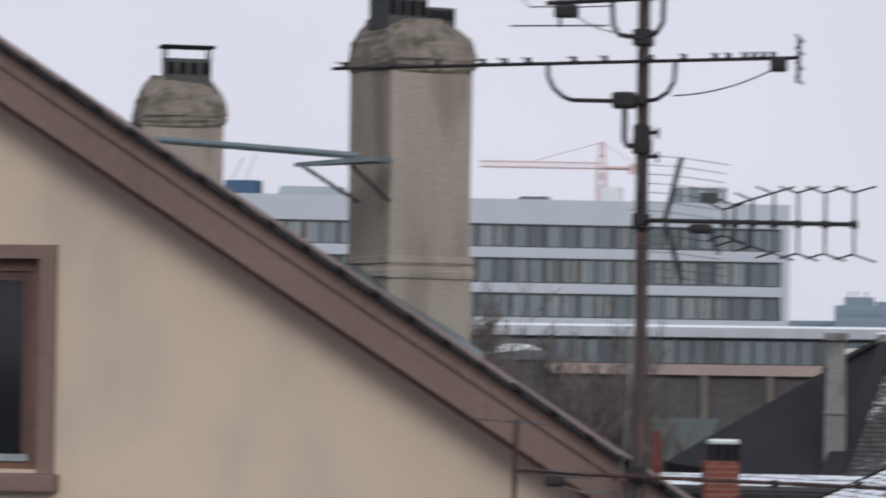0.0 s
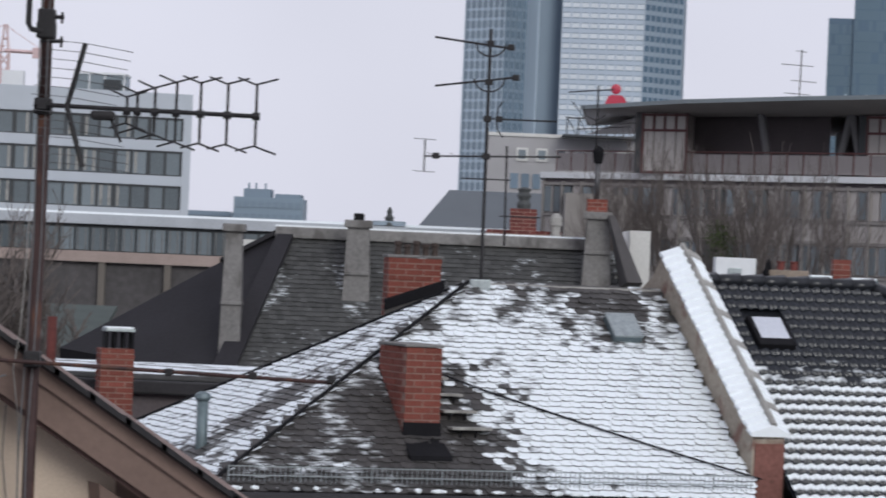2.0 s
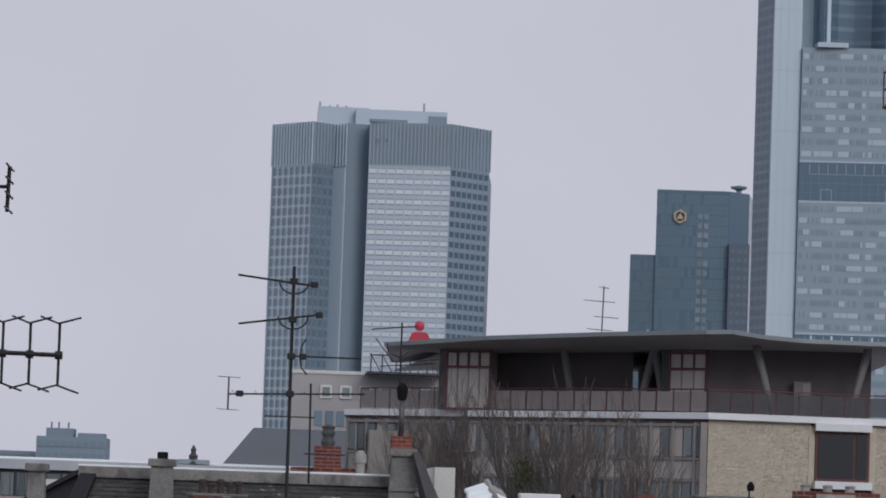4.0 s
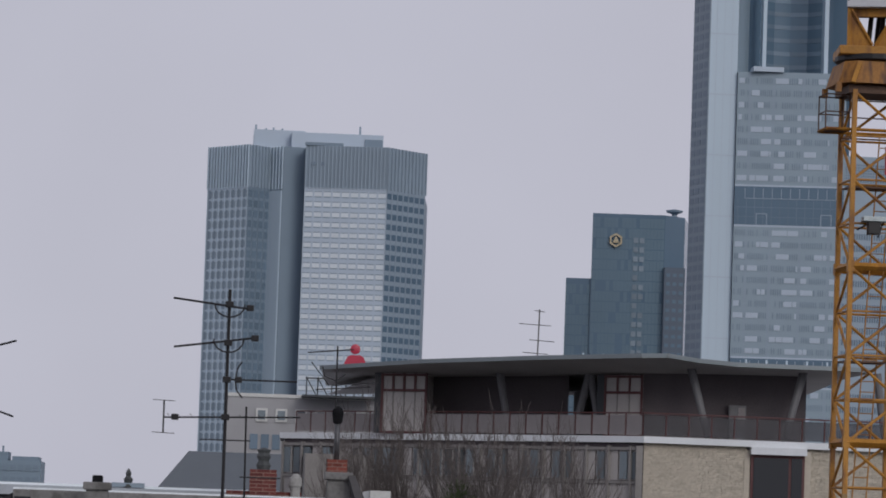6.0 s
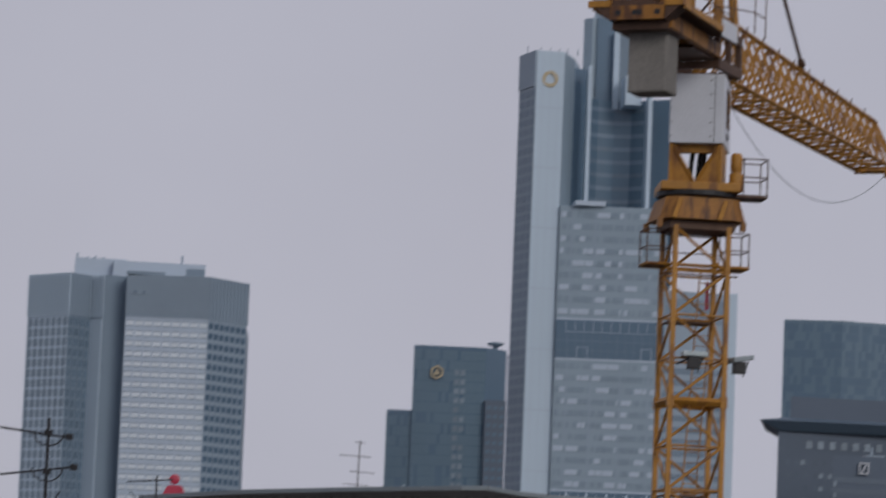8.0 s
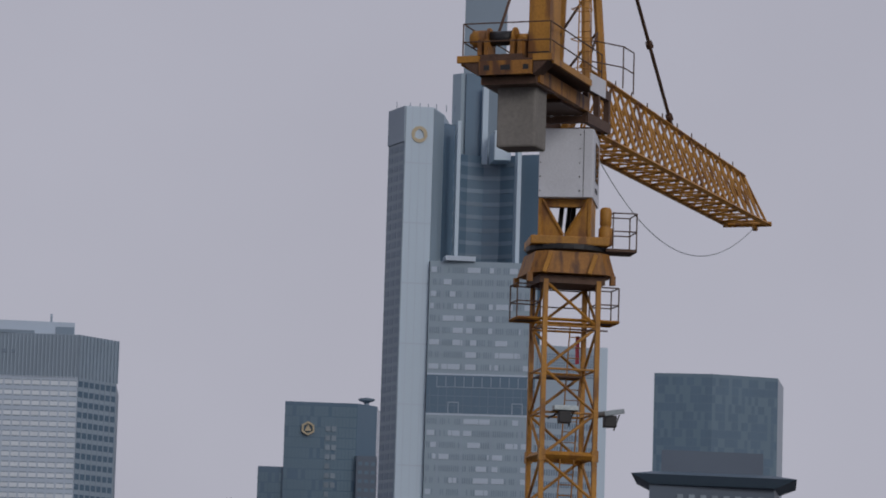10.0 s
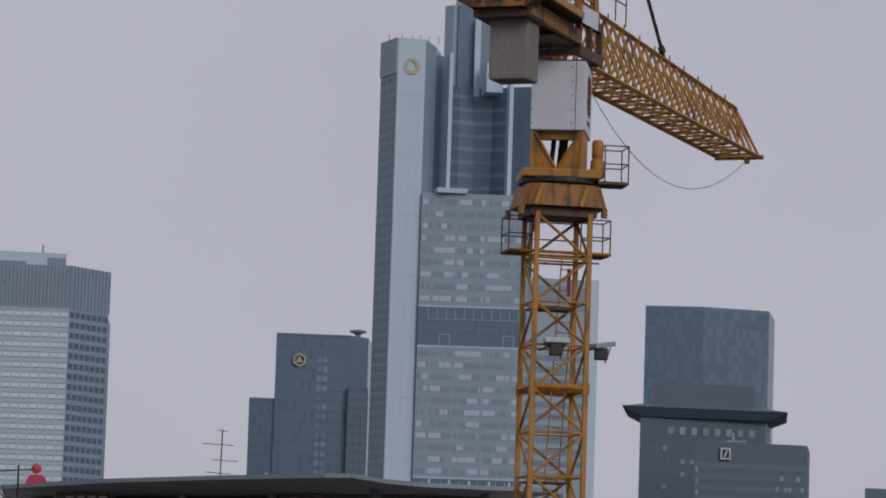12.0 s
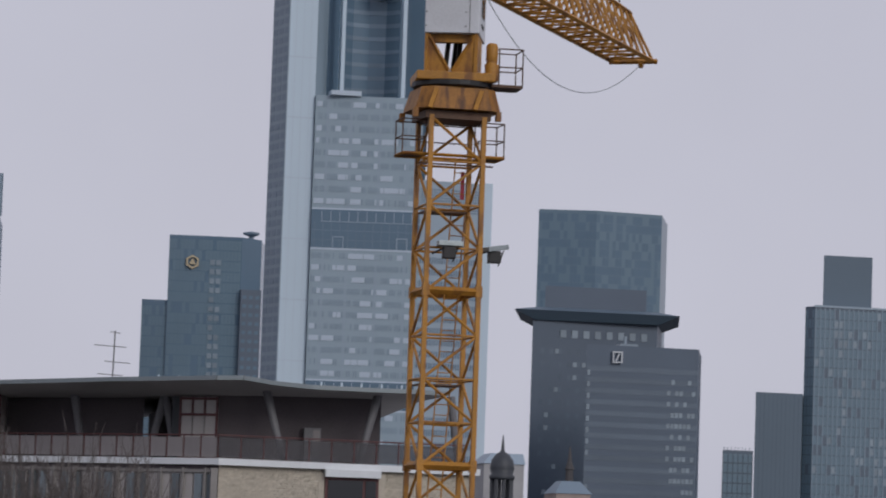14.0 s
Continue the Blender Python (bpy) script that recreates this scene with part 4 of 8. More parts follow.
slab(bm, [(9.2, 31.0), (10.75, 31.0), (10.75, 31.45), (10.55, 31.9), (10.3, 32.02), (9.65, 32.02), (9.4, 31.9), (9.2, 31.45)], 256.8, 257.2)
part("block", bm, sign_red, sg)
bm = bmesh.new()
for x in (9.4, 10.0, 10.6):
    tube(bm, (x, 257.3, 29.0), (x, 257.3, 31.2), 0.06, 5)
tube(bm, (6.5, 257.6, 30.3), (11.5, 257.6, 30.3), 0.06, 5)
for x in (6.6, 7.4, 8.4, 11.4):
    tube(bm, (x, 257.6, 29.0), (x, 257.6, 30.4), 0.05, 5)
    tube(bm, (x, 257.6, 30.3), (x + 0.7, 257.6, 29.1), 0.04, 5)
part("frame", bm, frame_dark, sg, "dark steel support frame")
part("foot_beam", bx(6.3, 11.7, 257.0, 260.5, 28.95, 29.1), frame_dark, sg)

# ---- modern building with floating roof ----
column_grey = mat("dark_grey_column", (0.15, 0.148, 0.155), 0.6, vary=0.15, scale=0.5)
post_grey = mat("dull_grey_post", (0.24, 0.225, 0.215), 0.6, vary=0.15, scale=0.5)
ML, MC, MR = (3.67, 182.0), (19.78, 165.0), (32.0, 166.7)
mo = thing("modern_building", "modern building with floating roof, glass bays and yellow stone", "building", (20, 180, 0))
bm = bmesh.new()
prism(bm, [ML, MC, MR, (32, 200), (4, 200)], 0, 24.19)
part("core_wall", bm, dark_loggia, mo)
bm = bmesh.new()
prism(bm, [(3.4, 182.0), (19.75, 164.6), (32.3, 166.3), (32.3, 200), (4, 200)], 24.2, 24.5)
part("floor_edge", bm, white_paint, mo, "white terrace edge with a little snow")
# left side: tall glass bays between dark posts
for z in (23.85, 22.3, 21.3, 19.75, 18.75, 17.2):
    bm = bmesh.new()
    strip(bm, ML, MC, z, z + 0.14, 0.2)
    part("transom", bm, post_grey, mo)
for z0, z1, stone in ((22.45, 23.85, False), (21.44, 22.3, True), (19.9, 21.3, False), (18.9, 19.75, True), (15.0, 17.2, False)):
    if stone:
        grid(mo, "spandrel_panel", panel_beige, ML, MC, z0, z1, 1, 17, 0.97, 0.97, 0.12, skip=0.0, seed=3)
    else:
        grid(mo, "glass_panel", panel_beige, ML, MC, z0, z1, 1, 34, 0.9, 0.97, 0.1, skip=0.25, seed=int(z0))
        grid(mo, "dark_pane", office_glass, ML, MC, z0, z1, 1, 34, 0.62, 0.9, 0.16, skip=0.25, seed=int(z0) + 3)
for k in range(18):
    bm = bmesh.new()
    strip(bm, along(ML, MC, k / 17.5 + 0.001), along(ML, MC, k / 17.5 + 0.006), 0, 24.05, 0.24)
    part("post", bm, post_grey, mo)
part("corner_post", bx(19.45, 19.75, 164.85, 165.2, 0, 24.05), post_grey, mo)
part("bay", bx(4.6, 8.0, 177.2, 181, 0, 23.4), post_grey, mo, "grey stair bay")
# right side: rubble stone with a deep window
WL, WR = 24.85, 27.35
part("window_frame", bx(WL, WR, 165.45, 165.9, 21.55, 24.05), red_frame, mo)
part("pane", bx(WL + 0.12, WR - 0.75, 165.4, 165.46, 21.7, 23.72), dark_glass, mo)
part("pane", bx(WR - 0.62, WR - 0.12, 165.4, 165.46, 21.7, 23.72), dark_glass, mo)
part("lintel", bx(WL - 0.05, WR + 0.05, 165.1, 165.9, 23.86, 24.19), white_paint, mo)
for x in (WL - 0.3, WR + 0.02):
    part("jamb", bx(x, x + 0.28, 165.55, 166.1, 21.2, 24.04), stone_yellow, mo)
part("sill", bx(WL - 0.05, WR + 0.1, 165.0, 165.9, 21.2, 21.55), white_paint, mo)
rng = random.Random(5)
bm = bmesh.new()
z = 17.0
while z < 24.15:
    h = rng.uniform(0.07, 0.13)
    x = 19.8
    while x < 31.95:
        w = rng.uniform(0.1, 0.3)
        mid = x + w / 2
        if not (WL - 0.2 < mid < WR + 0.15 and z + h > 21.1):
            y = 165.0 + (mid - 19.78) * 0.1356
            o = rng.uniform(0.04, 0.08)
            vs = box(bm, x + 0.004, min(x + w, 31.95) - 0.01, y - o, y + 0.2, z + 0.003, min(z + h, 24.19) - 0.003)
            for v in vs:
                v.co += Vector((rng.uniform(-0.008, 0.008), rng.uniform(-0.015, 0.015), rng.uniform(-0.006, 0.006)))
        x += w
    z += h
part("stone_backing", hull([(19.85, 164.99, 17.0), (WL - 0.3, 165.68, 17.0), (19.85, 164.99, 24.18), (WL - 0.3, 165.68, 24.18), (19.85, 165.3, 17.0), (WL - 0.3, 165.9, 17.0), (19.85, 165.3, 24.18), (WL - 0.3, 165.9, 24.18)]), stone_yellow, mo)
part("rubble_facing", bm, stone_yellow, mo, "yellow rubble stone facing", kind="stuff")
# terrace railing
bm = bmesh.new()
for p, q, n in (((4.2, 181.5), (19.75, 165.1), 22), ((19.75, 165.1), (31.6, 166.7), 11)):
    for k in range(n + 1):
        a = along(p, q, k / n)
        tube(bm, (*a, 24.5), (*a, 25.58), 0.035, 5)
    tube(bm, (*p, 25.58), (*q, 25.58), 0.035, 5)
part("railing_frame", bm, red_frame, mo, "dark red railing posts", kind="stuff")
grid(mo, "railing_panel", rail_glass, (4.2, 181.5), (19.75, 165.1), 24.55, 25.5, 1, 22, 0.88, 0.94, 0.03)
grid(mo, "railing_panel", smoked_glass, (19.75, 165.1), (31.6, 166.7), 24.55, 25.5, 1, 11, 0.94, 0.94, 0.03)
# set-back top storey
W0, W1, W2 = (8.25, 176.5), (20.0, 168.0), (27.95, 169.2)
bm = bmesh.new()
prism(bm, [(10.2, 178.2), (17.0, 172.5), (17.0, 195), (9, 195)], 24.5, 27.6)
prism(bm, [(19.6, 168.6), W2, (28, 195), (19.5, 195)], 24.5, 27.7)
part("loggia_wall", bm, dark_loggia, mo, "dark brown set-back wall")
for p, q, n in ((W0, along(W0, W1, 0.175), 4), (along(W0, W1, 0.865), W1, 3)):
    bm = bmesh.new()
    back_p, back_q = (p[0] + 0.5, p[1] + 2.6), (q[0] + 0.5, q[1] + 2.6)
    prism(bm, [p, q, back_q, back_p], 24.5, 27.45)
    cab = part("glass_cabin", bm, panel_beige, mo, "pale glazed cabin with dark red frames")
    for k in range(n + 1):
        bm = bmesh.new()
        edge = k in (0, n)
        strip(bm, along(p, q, k / n - 0.02), along(p, q, k / n + 0.02), 24.5 if edge else 26.55, 27.45, 0.08)
        part("bar", bm, red_frame, cab)
        if not edge:
            bm = bmesh.new()
            strip(bm, along(p, q, k / n - 0.008), along(p, q, k / n + 0.008), 24.6, 26.55, 0.05)
            part("joint", bm, post_grey, cab)
    for zz in (26.55, 27.3, 24.5):
        bm = bmesh.new()
        strip(bm, p, q, zz, zz + 0.12, 0.09)
        part("cross_bar", bm, red_frame, cab)
    bm = bmesh.new()
    strip(bm, (p[0] - 0.35, p[1] + 0.25), p, 24.5, 27.45, 0.05)
    part("edge_post", bm, frame_dark, cab)
for p, q in (((17.05, 170.6, 24.5), (17.75, 170.2, 27.5)), ((18.3, 169.8, 24.5), (17.8, 170.1, 27.5)), ((14.2, 172.6, 24.5), (13.7, 172.9, 27.5)),
             ((23.0, 166.6, 24.5), (22.1, 166.8, 27.9)), ((26.6, 167.0, 24.5), (27.5, 167.3, 27.9)), ((31.5, 167.6, 24.5), (31.0, 167.6, 27.9))):
    bm = bmesh.new()
    tube(bm, p, q, 0.15, 10, 0.21)
    part("slanted_column", bm, column_grey, mo)
part("door", bx(24.2, 25.0, 168.4, 168.7, 24.5, 26.2), column_grey, mo)
part("door_pane", bx(24.62, 24.94, 168.36, 168.4, 25.2, 26.1), rail_glass, mo)
# floating roof: thin rim, soffit falling to the walls
EDGE = [(5.2, 178.0, 27.72), (10.0, 172.0, 27.96), (15.0, 167.6, 28.12), (19.4, 163.6, 28.2), (20.6, 163.4, 28.24), (22.1, 164.2, 28.1), (24.0, 164.9, 28.02), (27, 165.3, 28.02), (29.0, 165.6, 28.04), (30.6, 166.0, 28.03)]
INN = [(8.0, 179.0, 27.35), (11.0, 175.2, 27.4), (15.6, 171.6, 27.45), (19.8, 168.3, 27.5), (20.4, 168.0, 27.55), (22.2, 168.3, 27.62), (24.0, 168.6, 27.66), (27, 169.0, 27.7), (28.6, 169.4, 27.72), (30.0, 170, 27.74)]
bm = bmesh.new()
top = [bm.verts.new(p) for p in EDGE]
low = [bm.verts.new((p[0], p[1], p[2] - 0.16)) for p in EDGE]
inn = [bm.verts.new(p) for p in INN]
bk = [bm.verts.new((p[0] + 1, 200, p[2] - 0.1)) for p in EDGE]
bk2 = [bm.verts.new((p[0] + 1, 200, p[2] - 0.6)) for p in EDGE]
for k in range(len(EDGE) - 1):
    bm.faces.new((top[k], top[k + 1], low[k + 1], low[k]))
    bm.faces.new((top[k], bk[k], bk[k + 1], top[k + 1]))
    bm.faces.new((low[k], low[k + 1], inn[k + 1], inn[k]))
    bm.faces.new((inn[k], inn[k + 1], bk2[k + 1], bk2[k]))
roofp = part("floating_roof", bm, canopy_under, mo, "grey floating roof with pale soffit")
bm = bmesh.new()
for a, b in zip(EDGE, EDGE[1:]):
    d = (Vector(b) - Vector(a)).normalized()
    n = Vector((d.y, -d.x, 0)) * 0.05
    vs = [Vector(a), Vector(b), Vector(b) + Vector((0, 0, -0.2)), Vector(a) + Vector((0, 0, -0.2))]
    q = [bm.verts.new(v + n + Vector((0, 0, 0.03))) for v in vs] + [bm.verts.new(v - n + Vector((0, 0, 0.03))) for v in vs]
    for f in ((0, 1, 2, 3), (7, 6, 5, 4), (0, 4, 5, 1), (3, 2, 6, 7)):
        bm.faces.new([q[i] for i in f])
part("rim", bm, canopy_metal, roofp, "grey metal rim")
bm = bmesh.new()
for k in range(14):
    x = 17 + k * 0.95
    tube(bm, (x, 166.2, 28.05), (x, 166.2, 28.28), 0.05, 5)
part("roof_anchors", bm, tower_light, roofp, kind="stuff")
# aerial on the floating roof
ae = thing("roof_aerial", "thin grey aerial with crossbars on the floating roof", "antenna", (15.2, 170, 28.0))
bm = bmesh.new()
tube(bm, (15.2, 170, 27.9), (15.25, 170, 30.45), 0.035, 5)
part("pole", bm, grey_rod, ae)
for z, a, b in ((30.4, -0.2, 0.3), (29.75, -0.9, 0.6), (29.0, -0.4, 0.8), (28.4, -0.7, 0.5)):
    bm = bmesh.new()
    tube(bm, (15.2 + a, 170, z), (15.2 + b, 170, z - 0.06), 0.018, 4)
    part("crossbar", bm, grey_rod, ae)

# ---- yellow tower crane ----
CX, CY = 18.24, 100.0
cr = thing("tower_crane", "yellow tower crane with white cab and concrete ballast", "crane", (CX, CY, 0))
MT = pose(CX, CY, 0, 0, 0, 3.8)
H = 0.765


def mp(x, y, z):
    return MT @ Vector((x, y, z))


for x in (-H, H):
    for y in (-H, H):
        part("mast_leg", bx(x - 0.065, x + 0.065, y - 0.065, y + 0.065, 0, 32.6, MT), crane_yellow, cr)
BAY = 1.225
bm = bmesh.new()
bm2 = bmesh.new()
for k in range(-1, 26):
    z = 31.3 - BAY * (k + 1)
    for s in range(4):
        c = [(-H, -H), (H, -H), (H, H), (-H, H)]
        a, b = c[s], c[(s + 1) % 4]
        tube(bm2, mp(*a, z), mp(*b, z), 0.035, 5)
        if (k + s) % 2:
            a, b = b, a
        tube(bm, mp(*a, z), mp(*b, z + BAY), 0.045, 5)
part("mast_lacing", bm, crane_yellow, cr, kind="stuff")
part("mast_bracing", bm2, crane_yellow, cr, kind="stuff")
for z in (27.65, 22.75, 17.85):
    bm = bmesh.new()
    for s in range(4):
        c = [(-H, -H), (H, -H), (H, H), (-H, H)]
        a, b = c[s], c[(s + 1) % 4]
        tube(bm, mp(*a, z), mp(*b, z), 0.11, 4)
    for x in (-H, H):
        for y in (-H, H):
            box(bm, x - 0.095, x + 0.095, y - 0.095, y + 0.095, z - 0.16, z + 0.16, MT)
    part("mast_joint", bm, crane_yellow, cr)
bm = bmesh.new()
for x in (0.05, 0.45):
    tube(bm, mp(x - 0.5, 0.3, 18), mp(x + 0.2, 0.3, 31.5), 0.022, 5)
for k in range(44):
    z = 18.2 + k * 0.3
    o = (z - 18) / 13.5 * 0.7 - 0.5
    tube(bm, mp(0.05 + o, 0.3, z), mp(0.45 + o, 0.3, z), 0.014, 4)
part("ladder", bm, crane_yellow, cr)
for z in (29.9, 25.0):
    part("rest_platform", bx(-0.7, 0.5, -0.2, 0.7, z, z + 0.05, MT), crane_dark, cr)


def railing(name, pts, z, h, r=0.02, closed=True, material=crane_dark):
    """A guard rail: one bent top rail that carries its middle rail and its posts."""
    loop = pts + pts[:1] if closed else pts
    rail = None
    for hh, nm in ((h, name), (h * 0.5, "middle_rail")):
        bm = bmesh.new()
        for p, q in zip(loop, loop[1:]):
            tube(bm, (p[0], p[1], z + hh), (q[0], q[1], z + hh), r, 6)
        for p in loop:
            bmesh.ops.create_icosphere(bm, subdivisions=1, radius=r, matrix=Matrix.Translation((p[0], p[1], z + hh)))
        ob = part(nm, bm, material, rail or cr, "" if rail else "thin brown guard rail")
        rail = rail or ob
    for p in pts:
        bm = bmesh.new()
        tube(bm, (p[0], p[1], z), (p[0], p[1], z + h), r, 6)
        part("post", bm, material, rail)
    return rail


# climbing platform: a narrow basket on each side of the mast
for x0, x1 in ((-1.50, -0.82), (0.82, 1.46)):
    base_ = [(x0, -0.42), (x1, -0.42), (x1, 0.42), (x0, 0.42)]
    basket = [MT @ Vector((x, y, 0)) for x, y in base_]
    bm = bmesh.new()
    for p, q in zip(basket, basket[1:] + basket[:1]):
        beam(bm, (p.x, p.y, 31.5), (q.x, q.y, 31.5), 0.06)
    part("basket_frame", bm, crane_yellow, cr)
    part("basket_floor", bx(x0 + 0.04, x1 - 0.04, -0.38, 0.38, 31.49, 31.52, MT), crane_dark, cr, "thin floor grating")
    railing("basket_rail", [(p.x, p.y) for p in basket], 31.5, 0.98)
for y in (-0.5, 0.5):
    bm = bmesh.new()
    beam(bm, mp(-1.5, y, 31.5), mp(1.46, y, 31.5), 0.065)
    part("platform_beam", bm, crane_yellow, cr)
for zz in (31.99, 32.48):
    bm = bmesh.new()
    tube(bm, mp(-0.8, 0.84, zz), mp(0.8, 0.84, zz), 0.02, 6)
    part("back_rail", bm, crane_dark, cr)
bm = bmesh.new()
tube(bm, mp(-1.1, -0.8, 31.2), mp(1.05, -0.8, 31.2), 0.025, 6)
part("guide_bar", bm, crane_dark, cr)
# slewing ring and turntable
part("slewing_base", lathe([(0.8, 32.76), (0.85, 32.8), (0.9, 33.36), (0.96, 33.44)], 28, (CX, CY, 0)), crane_yellow, cr)
bm = bmesh.new()
lower_, upper_ = [], []
for c, sn in ((-1, -1), (1, -1), (1, 1), (-1, 1)):
    for ex, ey in (((1.0, 0.72), (0.72, 1.0)) if c * sn > 0 else ((0.72, 1.0), (1.0, 0.72))):
        lower_.append(bm.verts.new(mp(c * ex * 1.24, sn * ey * 1.06, 32.76)))
        upper_.append(bm.verts.new(mp(c * ex * 1.06, sn * ey * 1.0, 33.38)))
for k in range(8):
    bm.faces.new((lower_[k], lower_[(k + 1) % 8], upper_[(k + 1) % 8], upper_[k]))
bm.faces.new(upper_)
bm.faces.new(lower_)
part("slewing_skirt", bm, crane_rust, cr, "flared yellow skirt under the slewing ring")
for x in (-1.25, 1.16):
    for y in (-0.8, 0.8):
        part("skirt_foot", bx(x - 0.07, x + 0.07, y - 0.09, y + 0.09, 32.5, 32.76, MT), crane_rust, cr)
for x in (-0.86, 0.45):
    bm = bmesh.new()
    beam(bm, mp(x - 0.05, -1.13, 32.74), mp(x + 0.16, -1.02, 33.3), 0.12)
    part("skirt_web", bm, crane_yellow, cr)
part("underframe", bx(-0.95, 0.95, -0.8, 0.8, 32.5, 32.72, MT), crane_dark, cr, "dark underframe")
part("slewing_ring", lathe([(1.1, 33.42), (1.16, 33.45), (1.16, 33.58), (1.1, 33.6)], 24, (CX, CY, 0)), crane_black, cr)
part("turntable", bevbox(-1.12, 1.12, -0.95, 0.95, 33.58, 33.83, 0.04, pose(CX, CY, 0, 0, 0, -4)), crane_yellow, cr)
T = pose(CX, CY, 0, 0, 0, -15.5)
for x0, x1 in ((-0.72, -0.62), (0.64, 0.74)):
    part("turret_post", bx(x0, x1, -0.75, 0.75, 33.82, 34.93, T), crane_yellow, cr)
for sgn in (-1, 1):
    bm = bmesh.new()
    vs = [(0.03 * sgn, 33.82), (0.73 * sgn, 33.82), (0.73 * sgn, 34.93), (0.64 * sgn, 34.93)]
    slab(bm, vs, -0.765, -0.72)
    bm.transform(T)
    part("turret_gusset", bm, crane_yellow, cr)
    bm = bmesh.new()
    beam(bm, T @ Vector((0.04 * sgn, -0.79, 33.86)), T @ Vector((0.66 * sgn, -0.79, 34.9)), 0.07)
    part("gusset_edge", bm, crane_yellow, cr)
    part("gusset_post", bx(min(0.66 * sgn, 0.75 * sgn), max(0.66 * sgn, 0.75 * sgn), -0.82, -0.76, 33.82, 34.93, T), crane_yellow, cr)
part("turret_beam", bx(-0.6, 0.62, -0.6, -0.4, 34.7, 34.93, T), crane_yellow, cr)
for x, y in ((-0.25, 0.1), (0.1, 0.0), (-0.05, 0.3)):
    bm = bmesh.new()
    tube(bm, T @ Vector((x, y, 33.8)), T @ Vector((x + 0.1, y, 34.95)), 0.07, 8)
    part("hose", bm, crane_black, cr)
# slewing motor and side platform
bm = lathe([(0.16, 33.6), (0.2, 33.65), (0.2, 34.1), (0.14, 34.15), (0.17, 34.2), (0.17, 34.62), (0.12, 34.7)], 12, (CX + 0.97, CY - 0.75, 0))
smooth(part("slewing_motor", bm, crane_yellow, cr))
part("side_platform", bx(CX + 1.0, CX + 1.9, CY - 0.7, CY + 0.3, 33.48, 33.56), crane_dark, cr)
railing("side_rail", [(CX + 1.2, CY - 0.7), (CX + 1.88, CY - 0.7), (CX + 1.88, CY + 0.3), (CX + 1.2, CY + 0.3)], 33.54, 1.04)
# white cab
cab = part("cab", bevbox(-0.76, 0.78, -0.9, 1.3, 34.93, 36.9, 0.03, T), cab_white, cr, "white panelled cab")
bm = bmesh.new()
box(bm, 0.782, 0.80, -0.2, 0.75, 35.5, 36.6, T)
part("cab_window", bm, dark_glass, cab)
bm = bmesh.new()
for x in (0.4, -0.72):
    for k in range(5):
        box(bm, x - 0.015, x + 0.015, -0.915, -0.9, 35.1 + k * 0.4, 35.14 + k * 0.4, T)
box(bm, 0.5, 0.515, -0.91, -0.9, 34.95, 36.88, T)
part("rivets", bm, crane_black, cab, kind="stuff")
part("cab_label", bx(0.782, 0.798, -0.1, 0.5, 35.2, 35.32, T), black_metal, cab)
# upper frame, counter jib toward the eye, jib away from it
JD = Vector((0.483, 0.876, 0))
JN = Vector((0.876, -0.483, 0))
C0 = Vector((CX, CY, 0))


def jp(s, n, z):
    # the counter jib sits a little off the middle line
    n += 0.16 if s < -3 else 0.0
    return C0 + JD * s + JN * n + Vector((0, 0, z))


def jbox(bm, s0, s1, n0, n1, z0, z1):
    vs = [bm.verts.new(jp(s, n, z)) for z in (z0, z1) for n in (n0, n1) for s in (s0, s1)]
    for f in ((0, 2, 3, 1), (4, 5, 7, 6), (0, 1, 5, 4), (2, 6, 7, 3), (0, 4, 6, 2), (1, 3, 7, 5)):
        bm.faces.new([vs[i] for i in f])


def jb(*a):
    bm = bmesh.new()
    jbox(bm, *a)
    return bm


bm = bmesh.new()
for n in (-0.75, 0.75):
    jbox(bm, -0.9, 1.2, n - 0.09, n + 0.09, 37.05, 37.35)
    jbox(bm, -0.9, 1.2, n - 0.09, n + 0.09, 38.0, 38.25)
    for s in (-0.85, 0.15, 1.1):
        jbox(bm, s - 0.08, s + 0.08, n - 0.08, n + 0.08, 37.3, 38.05)
for s in (-0.85, 1.1):
    jbox(bm, s - 0.1, s + 0.1, -0.8, 0.8, 37.05, 37.25)
part("upper_frame", bm, crane_dark, cr, "rusty upper frame")
part("name_plate", jb(-2.3, -0.95, 1.34, 1.37, 37.7, 38.2), cab_white, cr, "pale plate")
bm = bmesh.new()
for n in (-0.75, 0.75):
    jbox(bm, -5.6, -0.8, n - 0.1, n + 0.1, 37.35, 37.75)
for k in range(6):
    jbox(bm, -5.6 + k * 0.9, -5.45 + k * 0.9, -0.75, 0.75, 37.4, 37.6)
cj = part("counter_jib", bm, crane_rust, cr)
part("walkway", jb(-6.0, -1.0, -1.28, 1.28, 37.9, 37.96), crane_dark, cj)
part("end_plate", jb(-6.06, -5.95, -0.76, 0.76, 37.52, 37.9), crane_rust, cj)
for n0, n1 in ((-0.62, -0.46), (-0.14, 0.14), (0.5, 0.66)):
    part("plate_opening", jb(-6.07, -6.055, n0, n1, 37.64, 37.78), crane_black, cj)
for n0, n1 in ((-1.4, -0.78), (0.78, 1.32)):
    part("wing_beam", jb(-6.06, -5.9, n0, n1, 37.88, 38.06), crane_yellow, cj)
    q0, q1 = (n0 + 0.1, n1) if n0 < 0 else (n0, n1 - 0.1)
    part("wing_bracket", hull([jp(s_, n_, z_) for s_ in (-6.02, -5.4) for n_, z_ in ((q0, 37.9), (q1, 37.9), (q1 if n0 < 0 else q0, 37.5))]), crane_dark, cj)
